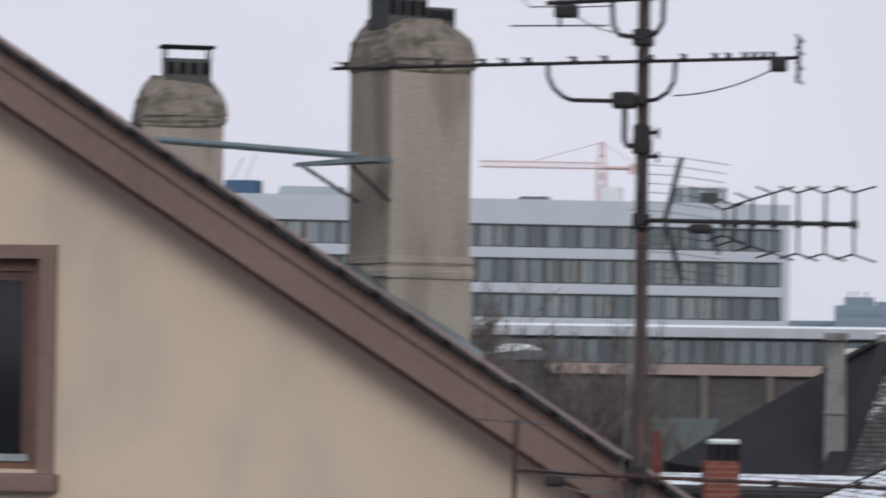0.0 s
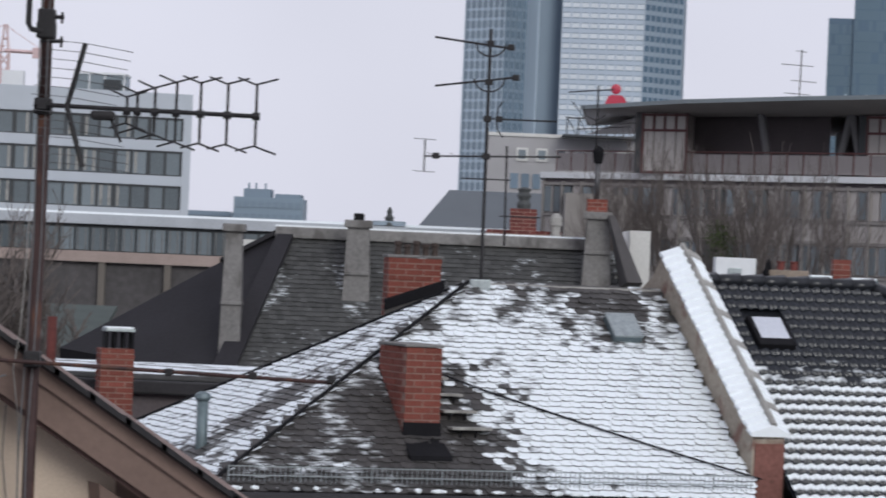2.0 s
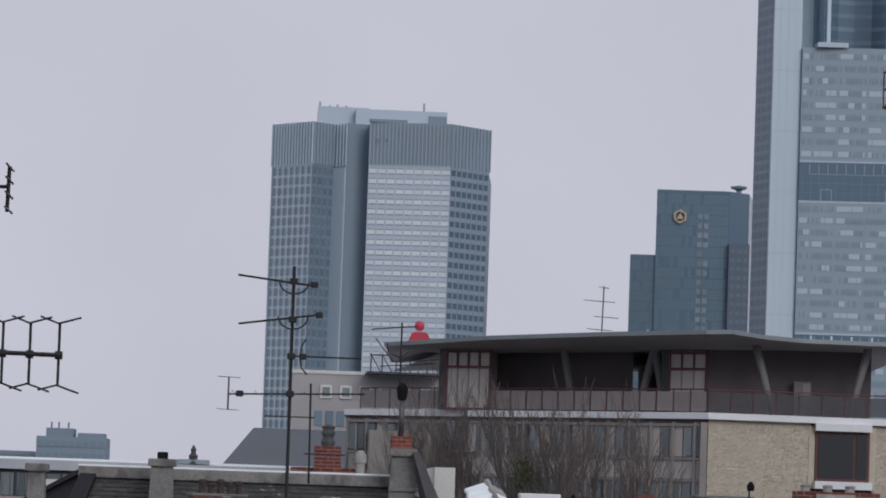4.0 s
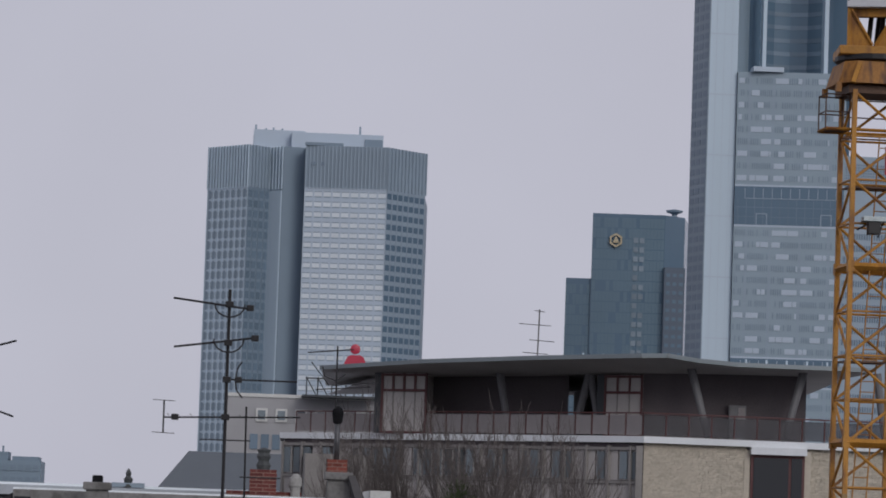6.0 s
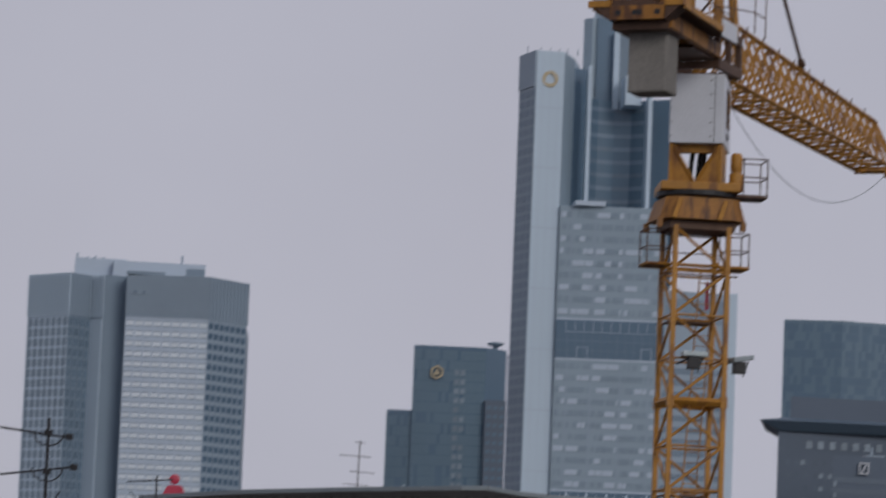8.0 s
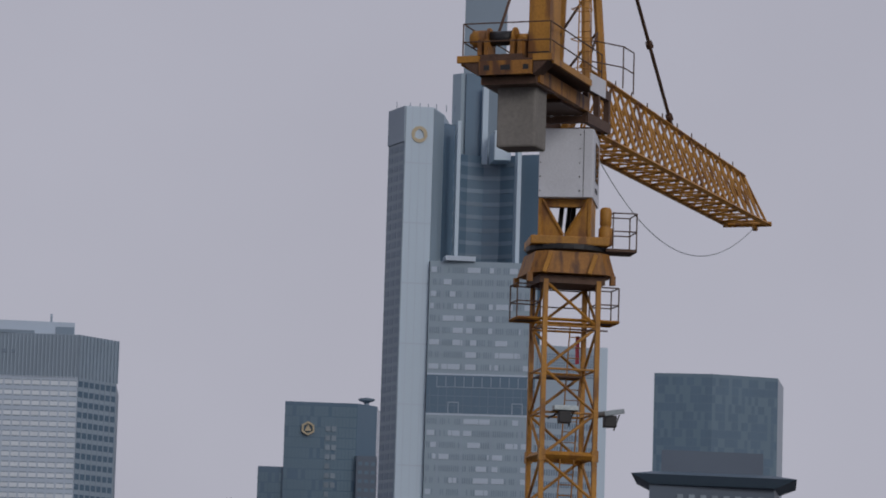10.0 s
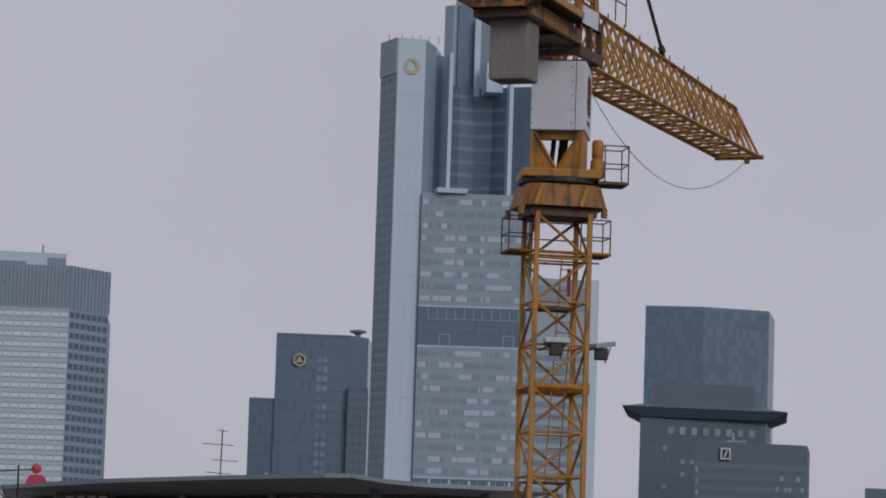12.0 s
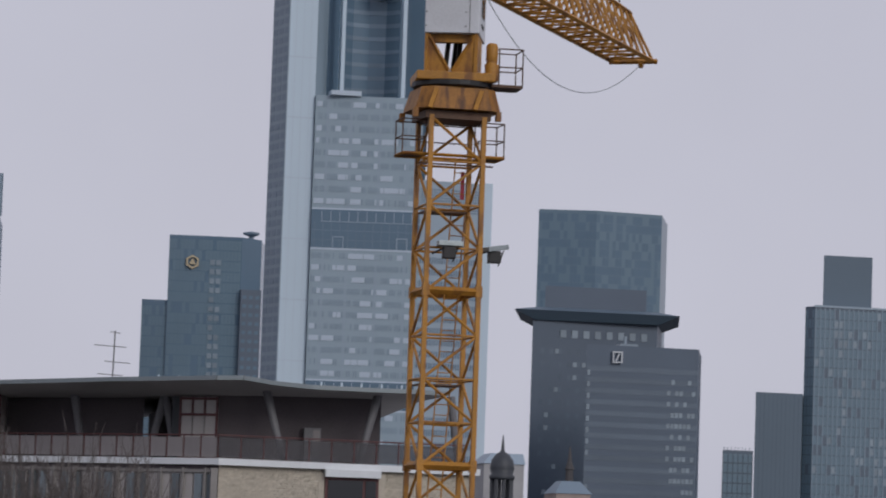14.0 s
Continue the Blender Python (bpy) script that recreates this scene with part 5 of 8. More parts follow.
for n in (-1.3, 1.3):
    part("walkway_edge", jb(-5.9, -1.0, n - 0.03, n + 0.03, 37.82, 38.0), crane_yellow, cj)
part("underside_plate", jb(-2.9, -0.8, -0.7, 0.7, 37.28, 37.34), crane_dark, cj, "rust-brown underside plate")
part("hanger_frame", jb(-5.75, -4.1, -0.78, 0.78, 37.3, 37.52), crane_dark, cj, "dark ballast hanger frame")
pts = [jp(s, n, 0) for s, n in ((-1.0, -1.25), (-6.0, -1.25), (-6.0, 1.25), (-1.0, 1.25))]
railing("counter_rail", [(p.x, p.y) for p in pts], 37.95, 1.0, closed=False)
blk2 = part("ballast_block", jb(-5.25, -4.3, -0.5, 0.62, 35.66, 37.4), ballast, cr, "grey cast concrete ballast block")
bev = blk2.modifiers.new("edge", "BEVEL")
bev.width, bev.segments = 0.06, 2
bm = bmesh.new()
tube(bm, jp(-5.5, -1.12, 38.62), jp(-5.5, -0.68, 38.62), 0.24, 16)
tube(bm, jp(-5.5, -1.2, 38.62), jp(-5.5, -1.12, 38.62), 0.16, 16)
smooth(part("winch_motor", bm, crane_yellow, cr))
bm = bmesh.new()
tube(bm, jp(-5.5, -0.62, 38.62), jp(-5.5, 0.05, 38.62), 0.2, 18)
smooth(part("winch_drum", bm, crane_black, cr, "black rope drum"))
for n in (-0.66, 0.08):
    bm = bmesh.new()
    tube(bm, jp(-5.5, n - 0.03, 38.62), jp(-5.5, n + 0.03, 38.62), 0.29, 18)
    part("drum_flange", bm, crane_yellow, cr)
bm = bmesh.new()
tube(bm, jp(-5.5, 0.12, 38.62), jp(-5.5, 0.42, 38.62), 0.11, 12)
smooth(part("drum_bearing", bm, crane_yellow, cr))
for n in (-0.85, -0.66, 0.08, 0.3):
    part("winch_stand", jb(-5.8, -5.2, n - 0.06, n + 0.06, 37.95, 38.55), crane_rust, cr)
part("winch_bed", jb(-5.85, -5.1, -0.9, 0.4, 37.95, 38.12), crane_dark, cr)
part("control_cabinet", jb(-5.5, -4.6, 0.45, 1.05, 37.96, 40.0), crane_yellow, cr, "tall yellow control cabinet")
part("cabinet_joint", jb(-5.51, -5.495, 0.45, 1.05, 38.18, 38.22), crane_black, cr)
# head frame
APEX = 46.9
for s, n in ((-0.7, -0.7), (-0.7, 0.7), (0.9, -0.7), (0.9, 0.7)):
    bm = bmesh.new()
    tube(bm, jp(s, n, 38.1), jp(0.1, n * 0.25, APEX), 0.13, 6)
    part("head_leg", bm, crane_yellow, cr)
bm = bmesh.new()
for k in range(5):
    z0, z1 = 38.6 + 1.4 * k, 40.0 + 1.4 * k
    f0, f1 = 1 - (z0 - 38.1) / 9.2, 1 - (z1 - 38.1) / 9.2
    tube(bm, jp(-0.7 * f0, 0.7 * f0, z0), jp(0.9 * f1, 0.7 * f1, z1), 0.04, 5)
    tube(bm, jp(-0.7 * f0, -0.7 * f0, z0), jp(0.9 * f1, -0.7 * f1, z1), 0.04, 5)
    tube(bm, jp(0.9 * f0, -0.7 * f0, z0), jp(0.9 * f1, 0.7 * f1, z1), 0.04, 5)
part("head_bracing", bm, crane_dark, cr, kind="stuff")
bm = bmesh.new()
for n in (0.7, 1.1):
    tube(bm, jp(-1.5, n, 38.0), jp(-0.6, n * 0.6, 45.5), 0.02, 5)
for k in range(24):
    f = 0.04 * k
    tube(bm, jp(-1.5 + 0.9 * f, 0.7 - 0.28 * f, 38.1 + 7.4 * f), jp(-1.5 + 0.9 * f, 1.1 - 0.44 * f, 38.1 + 7.4 * f), 0.014, 4)
for k in range(8):
    f = 0.12 * k
    z = 38.4 + 7.4 * f
    hoop = [jp(-1.5 + 0.9 * f + ds, 0.9 - 0.36 * f + dn, z) for ds, dn in ((0, -0.22), (-0.35, -0.3), (-0.6, 0), (-0.35, 0.3), (0, 0.22))]
    pipe(bm, hoop, 0.016, 4)
part("caged_ladder", bm, crane_yellow, cr)
railing("head_rail", [(jp(s, n, 0).x, jp(s, n, 0).y) for s, n in ((-0.9, 0.9), (0.2, 1.5), (1.2, 1.5))], 38.2, 1.2, closed=False)
# jib: one top chord, two bottom chords
J0, J1, HW, ZB, ZT = 1.0, 18.9, 0.68, 36.95, 38.6
bm = bmesh.new()
beam(bm, jp(J0, 0, ZT + 0.45), jp(J1 - 0.6, 0, ZT - 0.1), 0.14)
part("jib_top_chord", bm, crane_yellow, cr)
for n in (-HW, HW):
    bm = bmesh.new()
    beam(bm, jp(J0, n, ZB), jp(J1, n, ZB), 0.13)
    part("jib_bottom_chord", bm, crane_yellow, cr)
bm, bm2 = bmesh.new(), bmesh.new()
NB = 22
st = (J1 - J0) / NB
for k in range(NB):
    s = J0 + st * k
    sm = min(s + st / 2, J1 - 0.6)
    zt = ZT + 0.4 - 0.5 * (sm - J0) / (J1 - J0)
    for n in (-HW, HW):
        tube(bm, jp(s, n, ZB), jp(sm, 0, zt), 0.04, 5)
        tube(bm, jp(sm, 0, zt), jp(s + st, n, ZB), 0.04, 5)
    tube(bm2, jp(s, -HW, ZB), jp(s, HW, ZB), 0.035, 5)
    tube(bm2, jp(s, -HW if k % 2 else HW, ZB), jp(s + st, HW if k % 2 else -HW, ZB), 0.03, 5)
part("jib_lacing", bm, crane_yellow, cr, kind="stuff")
part("jib_floor_lacing", bm2, crane_yellow, cr, kind="stuff")
bm = bmesh.new()
beam(bm, jp(J1, -HW - 0.15, ZB), jp(J1, HW + 0.15, ZB), 0.12)
tube(bm, jp(J1, -HW, ZB), jp(J1 - 0.6, 0, ZT - 0.1), 0.05, 5)
tube(bm, jp(J1, HW, ZB), jp(J1 - 0.6, 0, ZT - 0.1), 0.05, 5)
tube(bm, jp(J1, 0, ZB), jp(J1 - 0.6, 0, ZT - 0.1), 0.04, 5)
tube(bm, jp(J1, 0.2, ZB - 0.1), jp(J1, 0.34, ZB - 0.1), 0.12, 10)
part("jib_end", bm, crane_yellow, cr)
bm = bmesh.new()
for k in range(1, 11):
    s = J0 + 1.6 * k
    zl = ZT + 0.45 - 0.55 * (s - J0) / (J1 - J0)
    tube(bm, jp(s, 0, zl), jp(s, 0, zl + 0.22), 0.02, 4)
part("jib_lug", bm, crane_dark, cr, kind="stuff")
bm = bmesh.new()
for n in (-0.5, 0.4):
    jbox(bm, 1.0, 1.3, n - 0.1, n + 0.1, 36.1, 37.4)
part("jib_pivot", bm, crane_yellow, cr)
A, B = jp(10.0, 0, 38.8), jp(0.2, 0, APEX)
bm = bmesh.new()
tube(bm, A, B, 0.06, 6)
for k in (0.02, 0.25, 0.5, 0.75):
    p = A.lerp(B, k)
    tube(bm, p, A.lerp(B, k + 0.015), 0.12, 6)
part("tie_bar", bm, crane_dark, cr, "rusty tie bar")
bm = bmesh.new()
tube(bm, jp(-5.4, 0.3, 38.0), jp(0, 0, APEX), 0.045, 6)
tube(bm, jp(-5.4, -0.7, 38.0), jp(0, 0, APEX), 0.045, 6)
part("back_tie", bm, crane_dark, cr)
bm = bmesh.new()
pipe(bm, curve_pts(jp(1.3, 0.5, 36.3), jp(J1, 0.25, ZB - 0.1), 1.75, 26), 0.014, 5)
part("loose_cable", bm, zinc, cr)
# flood lights on the mast
for x, y, tilt in ((-0.1, -1.0, 0), (1.35, -0.2, 25)):
    bm = bevbox(-0.35, 0.35, -0.2, 0.2, -0.07, 0.07, 0.02, pose(CX + x, CY + y, 28.95, 0, -tilt * 0.4, tilt))
    fl2 = part("flood_light", bm, zinc, cr)
    bm = bevbox(-0.18, 0.18, -0.15, 0.15, -0.42, -0.08, 0.03, pose(CX + x - 0.02, CY + y, 28.95))
    part("ballast_box", bm, crane_black, fl2)
    bm = bmesh.new()
    tube(bm, (CX + x, CY + y, 28.9), (CX + (0.6 if x > 0 else -0.5), CY - 0.5, 28.7), 0.03, 5)
    tube(bm, (CX + x + 0.25, CY + y, 28.9), (CX + x + 0.1, CY + y, 28.45), 0.02, 5)
    part("arm", bm, crane_black, fl2)
part("warning_flag", bx(CX + 0.5, CX + 0.61, CY + 0.9, CY + 0.92, 30.4, 31.2), sign_red, cr, "red marker plate")

# ---- beige gable house ----
gh = thing("gable_house", "beige plastered gable house with brown verge boards", "house", (-5.5, 23, 0))
SL = 0.638  # fall of the verge per metre


def verge(x, off=0.0):
    return 18.64 + (-1.20 - x) * SL + off


# wall with the window opening left free
WX0, WX1, WZ0, WZ1 = -6.95, -5.86, 19.29, 20.5
bm = bmesh.new()
slab(bm, [(-1.85, 0), (-1.85, verge(-1.85, -0.38)), (WX1, verge(WX1, -0.38)), (WX1, 0)], 20.0, 20.35)
slab(bm, [(WX0, 0), (WX1, 0), (WX1, WZ0), (WX0, WZ0)], 20.0, 20.35)
slab(bm, [(WX0, WZ1), (WX1, WZ1), (WX1, verge(WX1, -0.38)), (WX0, verge(WX0, -0.38))], 20.0, 20.35)
slab(bm, [(-10.2, 0), (WX0, 0), (WX0, verge(WX0, -0.38)), (-7.0, verge(-7.0, -0.38)), (-10.2, verge(-10.2, -0.38))], 20.0, 20.35)
part("gable_wall", bm, plaster, gh, "beige plaster gable wall")
bm = bx(-2.2, -1.85, 20.35, 33, 0, 18.4)
for v in bm.verts:
    v.co.x -= 0.37 * (v.co.y - 20.0)
part("side_wall", bm, plaster, gh)
bm = bmesh.new()
slab(bm, [(-1.9, 18.9), (-1.72, 18.9), (-1.72, 16.0), (-1.9, 16.0)], 19.94, 20.1)
part("corner_trim", bm, verge_paint, gh, "brown corner board")
# verge: board stepped in three
for y0, y1, t0, t1, m in ((19.64, 20.0, 0.0, -0.13, verge_paint), (19.67, 20.0, -0.13, -0.33, verge_paint), (19.72, 20.0, -0.33, -0.372, verge_dark)):
    bm = bmesh.new()
    slab(bm, [(-0.9, verge(-0.9, t0)), (-10.4, verge(-10.4, t0)), (-10.4, verge(-10.4, t1)), (-0.9, verge(-0.9, t1))], y0, y1)
    part("verge_board", bm, m, gh, "brown painted verge board")
SH = -0.42  # the house runs back at a slant, like its neighbours


def lean(bm, y0=19.5):
    for v in bm.verts:
        if v.co.y > y0:
            v.co.x += SH * (v.co.y - y0)


bm = bmesh.new()
slab(bm, [(-1.85, verge(-1.85, -0.38)), (-0.9, verge(-0.9, -0.38)), (-0.9, 17.4), (-1.72, 17.4)], 19.8, 33)
lean(bm)
part("eave_box", bm, verge_paint, gh, "brown boxed eave")
bm = bmesh.new()
slab(bm, [(-0.85, verge(-0.85, 0.025)), (-10.4, verge(-10.4, 0.025)), (-10.4, verge(-10.4, 0.0)), (-0.85, verge(-0.85, 0.0))], 19.58, 33)
lean(bm)
part("roof_plane", bm, slate_edge, gh, "dark roof plane seen along its edge")
bm = bmesh.new()
rng = random.Random(8)
for k in range(46):
    x = -10.2 + k * 0.2
    o = rng.uniform(0, 0.012)
    slab(bm, [(x, verge(x, 0.002)), (x + 0.23, verge(x + 0.23, 0.002)), (x + 0.23, verge(x + 0.23, 0.026 + o)), (x, verge(x, 0.034 + o))], 19.55, 19.9)
lean(bm)
part("roof_edge", bm, slate_edge, gh, kind="stuff")
# window
w1 = part("window", bx(WX0, WX1, 20.16, 20.2, WZ0, WZ1), dark_glass, gh, "dark window with red-brown wooden frame")
bm = bmesh.new()
box(bm, WX1 - 0.075, WX1, 20.08, 20.2, WZ0, WZ1)
box(bm, WX0, WX0 + 0.075, 20.08, 20.2, WZ0, WZ1)
box(bm, WX0 + 0.075, WX1 - 0.075, 20.08, 20.2, WZ1 - 0.07, WZ1)
box(bm, WX0 + 0.075, WX1 - 0.075, 20.08, 20.2, WZ0, WZ0 + 0.06)
part("window_frame", bm, window_wood, w1)
bm = bmesh.new()
box(bm, WX1 - 0.13, WX1 - 0.077, 20.1, 20.19, WZ0 + 0.062, WZ1 - 0.072)
box(bm, WX0 + 0.077, WX0 + 0.13, 20.1, 20.19, WZ0 + 0.062, WZ1 - 0.072)
box(bm, WX0 + 0.13, WX1 - 0.13, 20.1, 20.19, WZ1 - 0.125, WZ1 - 0.072)
part("casement", bm, verge_dark, w1)
part("drip_rail", bx(WX0 + 0.08, WX1 - 0.08, 20.06, 20.1, WZ0 + 0.045, WZ0 + 0.085), zinc, w1)
for x0, x1, z0 in ((WX1, WX1 + 0.1, WZ0 - 0.02), (WX0 - 0.1, WX0, WZ0 - 0.02), (WX0, WX1, WZ1)):
    part("surround", bx(x0, x1, 19.97, 20.1, z0, WZ1 + 0.08), verge_paint, w1, "brown stone surround")
part("sill", bevbox(WX0 - 0.16, WX1 + 0.13, 19.88, 20.1, WZ0 - 0.125, WZ0 - 0.021, 0.015), verge_paint, w1)


def plaster_chimney(x0, x1, y, z0, z1, ztop, turn, foot, label, pots, deep=0.55):
    """A rendered chimney with a collar, swelling crown and a metal-capped flue."""
    t = thing("plaster_chimney", label, "chimney", ((x0 + x1) / 2, y, z0), turn, group="rendered chimneys")
    w = (x1 - x0) / 2
    d = w * deep
    h, H2 = z1 - z0, ztop - z0

    def ringbox(levels, mat_, name, jit=0.0):
        bm = bmesh.new()
        rings = []
        rg = random.Random(3)
        for k, z, c in levels:
            cut = c
            pts = [(-w * k + cut, -d - w * (k - 1)), (w * k - cut, -d - w * (k - 1)), (w * k, -d - w * (k - 1) + cut), (w * k, d), (-w * k, d), (-w * k, -d - w * (k - 1) + cut)]
            rings.append([bm.verts.new((px + rg.uniform(-jit, jit), py + rg.uniform(-jit, jit), z + rg.uniform(-jit, jit))) for px, py in pts])
        for a, b in zip(rings, rings[1:]):
            n = len(a)
            for i in range(n):
                bm.faces.new((a[i], a[(i + 1) % n], b[(i + 1) % n], b[i]))
        bm.faces.new(rings[0][::-1])
        bm.faces.new(rings[-1])
        bmesh.ops.subdivide_edges(bm, edges=list(bm.edges), cuts=2, use_grid_fill=True)
        for v in bm.verts:
            v.co += Vector((rg.uniform(-1, 1), rg.uniform(-1, 1), rg.uniform(-1, 1))) * jit * 0.5
        return part(name, bm, mat_, t, local=True)

    ringbox([(1.03, -1.8, 0.01), (1.02, foot, 0.01)], render_grey, "foot", 0.006)
    ringbox([(1.0, foot, 0.01), (1.0, h - 0.02, 0.01)], render_grey, "shaft", 0.006)
    ringbox([(1.07, foot - 0.06, 0.01), (1.08, foot - 0.02, 0.01), (1.02, foot + 0.03, 0.01), (1.06, foot + 0.05, 0.01), (1.02, foot + 0.1, 0.01)], render_grey, "collar", 0.006)
    ringbox([(1.0, h - 0.05, 0.02), (1.07, h - 0.01, 0.03), (1.07, h + 0.06, 0.03), (1.0, h + 0.2, 0.06), (0.78, H2 - 0.03, 0.08), (0.6, H2 + 0.04, 0.08)], render_moss, "crown", 0.02)
    for px, pw, ph, capped in pots:
        f = part("flue", bx(px - pw, px + pw, -d * 0.5, d * 0.4, H2 - 0.05, H2 + ph), lead_dark, t, "dark metal flue", local=True)
        bm = bmesh.new()
        for k in range(4):
            xx = px - pw + (k + 0.5) * pw / 2
            box(bm, xx - pw * 0.16, xx + pw * 0.16, -d * 0.5 - 0.012, -d * 0.45, H2 + ph * 0.3, H2 + ph * 0.82)
        part("flue_opening", bm, tar, f, local=True, kind="stuff")
        if capped:
            bm = bmesh.new()
            box(bm, px - pw - 0.03, px + pw + 0.03, -d * 0.6, d * 0.5, H2 + ph + 0.09, H2 + ph + 0.115)
            for xx in (px - pw + 0.01, px + pw - 0.01):
                for yy in (-d * 0.5, d * 0.4):
                    tube(bm, (xx, yy, H2 + ph - 0.02), (xx, yy, H2 + ph + 0.1), 0.01, 5)
            part("cap", bm, tar, f, "dark metal rain cap on thin legs", local=True)
    return t


plaster_chimney(-5.23, -4.53, 26.3, 18.4, 22.1, 22.42, 41, 2.2, "tall grey rendered chimney with mossy crown and metal cap", ((-0.13, 0.17, 0.2, True), (0.17, 0.11, 0.13, False)), 0.87)
plaster_chimney(-8.0, -7.28, 30.2, 18.4, 21.94, 22.3, 24, 1.5, "smaller grey rendered chimney with crumbling crown and metal cap", ((0.06, 0.2, 0.19, True),))
# lead flashing behind the verge
fl3 = thing("chimney_flashing", "blue-grey metal flashing at the chimney foot", "flashing", (-4.7, 26, 19.5))
part("apron", hull([(-5.3, 25.0, 20.62), (-4.2, 25.0, 19.88), (-4.15, 25.2, 19.6), (-5.3, 25.2, 20.2), (-5.2, 26.2, 20.62), (-4.3, 26.2, 20.0), (-4.2, 26.2, 19.6), (-5.2, 26.2, 20.0)]), lead, fl3)
# walkway bracket and rail between the chimneys
wk = thing("roof_walkway", "grey steel walkway bar bracketed to the chimney", "walkway", (-5.2, 25.3, 21.3))
bm = bmesh.new()
pts = [(-9.3, 25.0, 21.72), (-8.0, 25.0, 21.6), (-5.05, 25.2, 21.385)]
for p, q in zip(pts, pts[1:]):
    tube(bm, p, q, 0.026, 8)
part("bar", bm, lead, wk)
bm = hull([(-5.5, 25.1, 21.33), (-4.92, 25.1, 21.38), (-4.9, 25.7, 21.4), (-5.2, 25.7, 21.4), (-5.5, 25.1, 21.3), (-4.92, 25.1, 21.345), (-4.9, 25.7, 21.36), (-5.2, 25.7, 21.36)])
part("tread", bm, lead, wk)
bm = bmesh.new()
tube(bm, (-5.46, 25.12, 21.32), (-5.16, 25.75, 21.08), 0.014, 5)
tube(bm, (-5.14, 25.12, 21.36), (-4.93, 25.75, 21.09), 0.014, 5)
part("strut", bm, crane_black, wk)
bm = hull([(-8.95, 25.1, 22.12), (-8.4, 25.1, 22.15), (-8.4, 25.6, 22.17), (-8.9, 25.6, 22.17), (-8.9, 25.1, 22.08), (-8.42, 25.1, 22.11), (-8.4, 25.6, 22.13)])
part("tread", bm, lead, wk)

# ---- mast with television aerials before the gable ----
AY = 19.45
am = thing("antenna_mast", "rusty brown steel mast with several television aerials", "antenna", (-2.325, AY, 16))
bm = bmesh.new()
tube(bm, (-2.325, AY, 15.8), (-2.325, AY, 20.75), 0.034, 14)
tube(bm, (-2.325, AY, 20.7), (-2.325, AY, 22.35), 0.03, 14)
smooth(part("mast", bm, rust_steel, am))
for z in (16.2, 17.6):
    bm = bmesh.new()
    box(bm, -2.42, -2.23, AY - 0.05, 20.02, z, z + 0.05)
    part("wall_bracket", bm, rust_steel, am)
for z in (21.375, 20.722, 19.34):
    part("boom_holder", bx(-2.35, -2.3, 19.33, AY, z - 0.02, z + 0.02), black_metal, am)
for z, s in ((21.72, 0.06), (21.13, 0.055), (21.2, 0.05), (20.72, 0.05), (19.355, 0.05)):
    part("clamp", bevbox(-2.325 - s, -2.325 + s * 0.8, AY - 0.06, AY + 0.06, z - 0.045, z + 0.045, 0.012), black_metal, am)
for z in (21.07, 21.2):
    bm = bmesh.new()
    tube(bm, (-2.36, AY - 0.02, z), (-2.235, AY - 0.02, z + 0.004), 0.012, 6)
    tube(bm, (-2.245, AY - 0.02, z - 0.03), (-2.245, AY - 0.02, z + 0.03), 0.008, 5)
    part("wing_nut", bm, black_metal, am)
for k, x in enumerate((-2.31, -2.352)):
    bm = bmesh.new()
    pipe(bm, [(x, AY - 0.035, 22.3), (x - 0.005, AY - 0.04, 21.0), (x + 0.004, AY - 0.038, 20.0), (x - 0.01, AY - 0.04, 19.4), (x - 0.03, AY - 0.04, 18.9), (x, AY - 0.04, 17.0)], 0.005, 5)
    part("cable", bm, cable_mat, am)


bm = bmesh.new()
pipe(bm, [(-2.375, AY - 0.03, 20.2), (-2.385, AY - 0.03, 19.8), (-2.40, AY - 0.03, 19.5), (-2.43, AY - 0.02, 19.3), (-2.405, AY + 0.1, 19.0), (-2.42, AY + 0.3, 18.6), (-2.40, AY + 0.4, 17.0)], 0.0032, 6)
part("cable", bm, concrete, am, "loose pale grey cable")
bm = bmesh.new()
pipe(bm, [(-2.52, AY + 0.52, 19.3), (-2.54, AY + 0.53, 18.8), (-2.50, AY + 0.53, 18.5), (-2.55, AY + 0.53, 17.5)], 0.003, 6)
part("cable", bm, cable_mat, am)


def rods(parent, name, lines, r, m, label=""):
    bm = bmesh.new()
    for p, q in lines:
        tube(bm, p, q, r, 6)
    return part(name, bm, m, parent, label)


# topmost aerial
a1 = thing("yagi_aerial", "dark television aerial with bow loop and two cross rods", "antenna", (-2.3, AY - 0.06, 21.9), group="television aerials")
bm = bmesh.new()
pipe(bm, [(-2.83, 19.2, 21.885), (-2.3, 19.36, 21.925), (-1.83, 19.5, 21.965)], 0.014, 6)
part("boom", bm, black_metal, a1)
rods(a1, "tail", [((-1.86, 19.5, 21.963), (-1.64, 19.6, 21.955))], 0.006, grey_rod)
rods(a1, "reflector_post", [((-2.76, 19.24, 21.76), (-2.76, 19.24, 22.0))], 0.009, black_metal)
for z in (21.985, 21.765):
    rods(a1, "reflector_rod", [((-3.03, 19.22, z), (-2.50, 19.26, z + 0.004))], 0.005, grey_rod)
part("junction_box", bevbox(-2.79, -2.66, 19.2, 19.28, 21.81, 21.88, 0.015), black_metal, a1)
bm = bmesh.new()
pipe(bm, [(-2.72, 19.2, 21.93), (-2.92, 19.2, 21.93), (-2.955, 19.2, 21.9), (-2.92, 19.2, 21.865), (-2.72, 19.2, 21.865)], 0.004, 5)
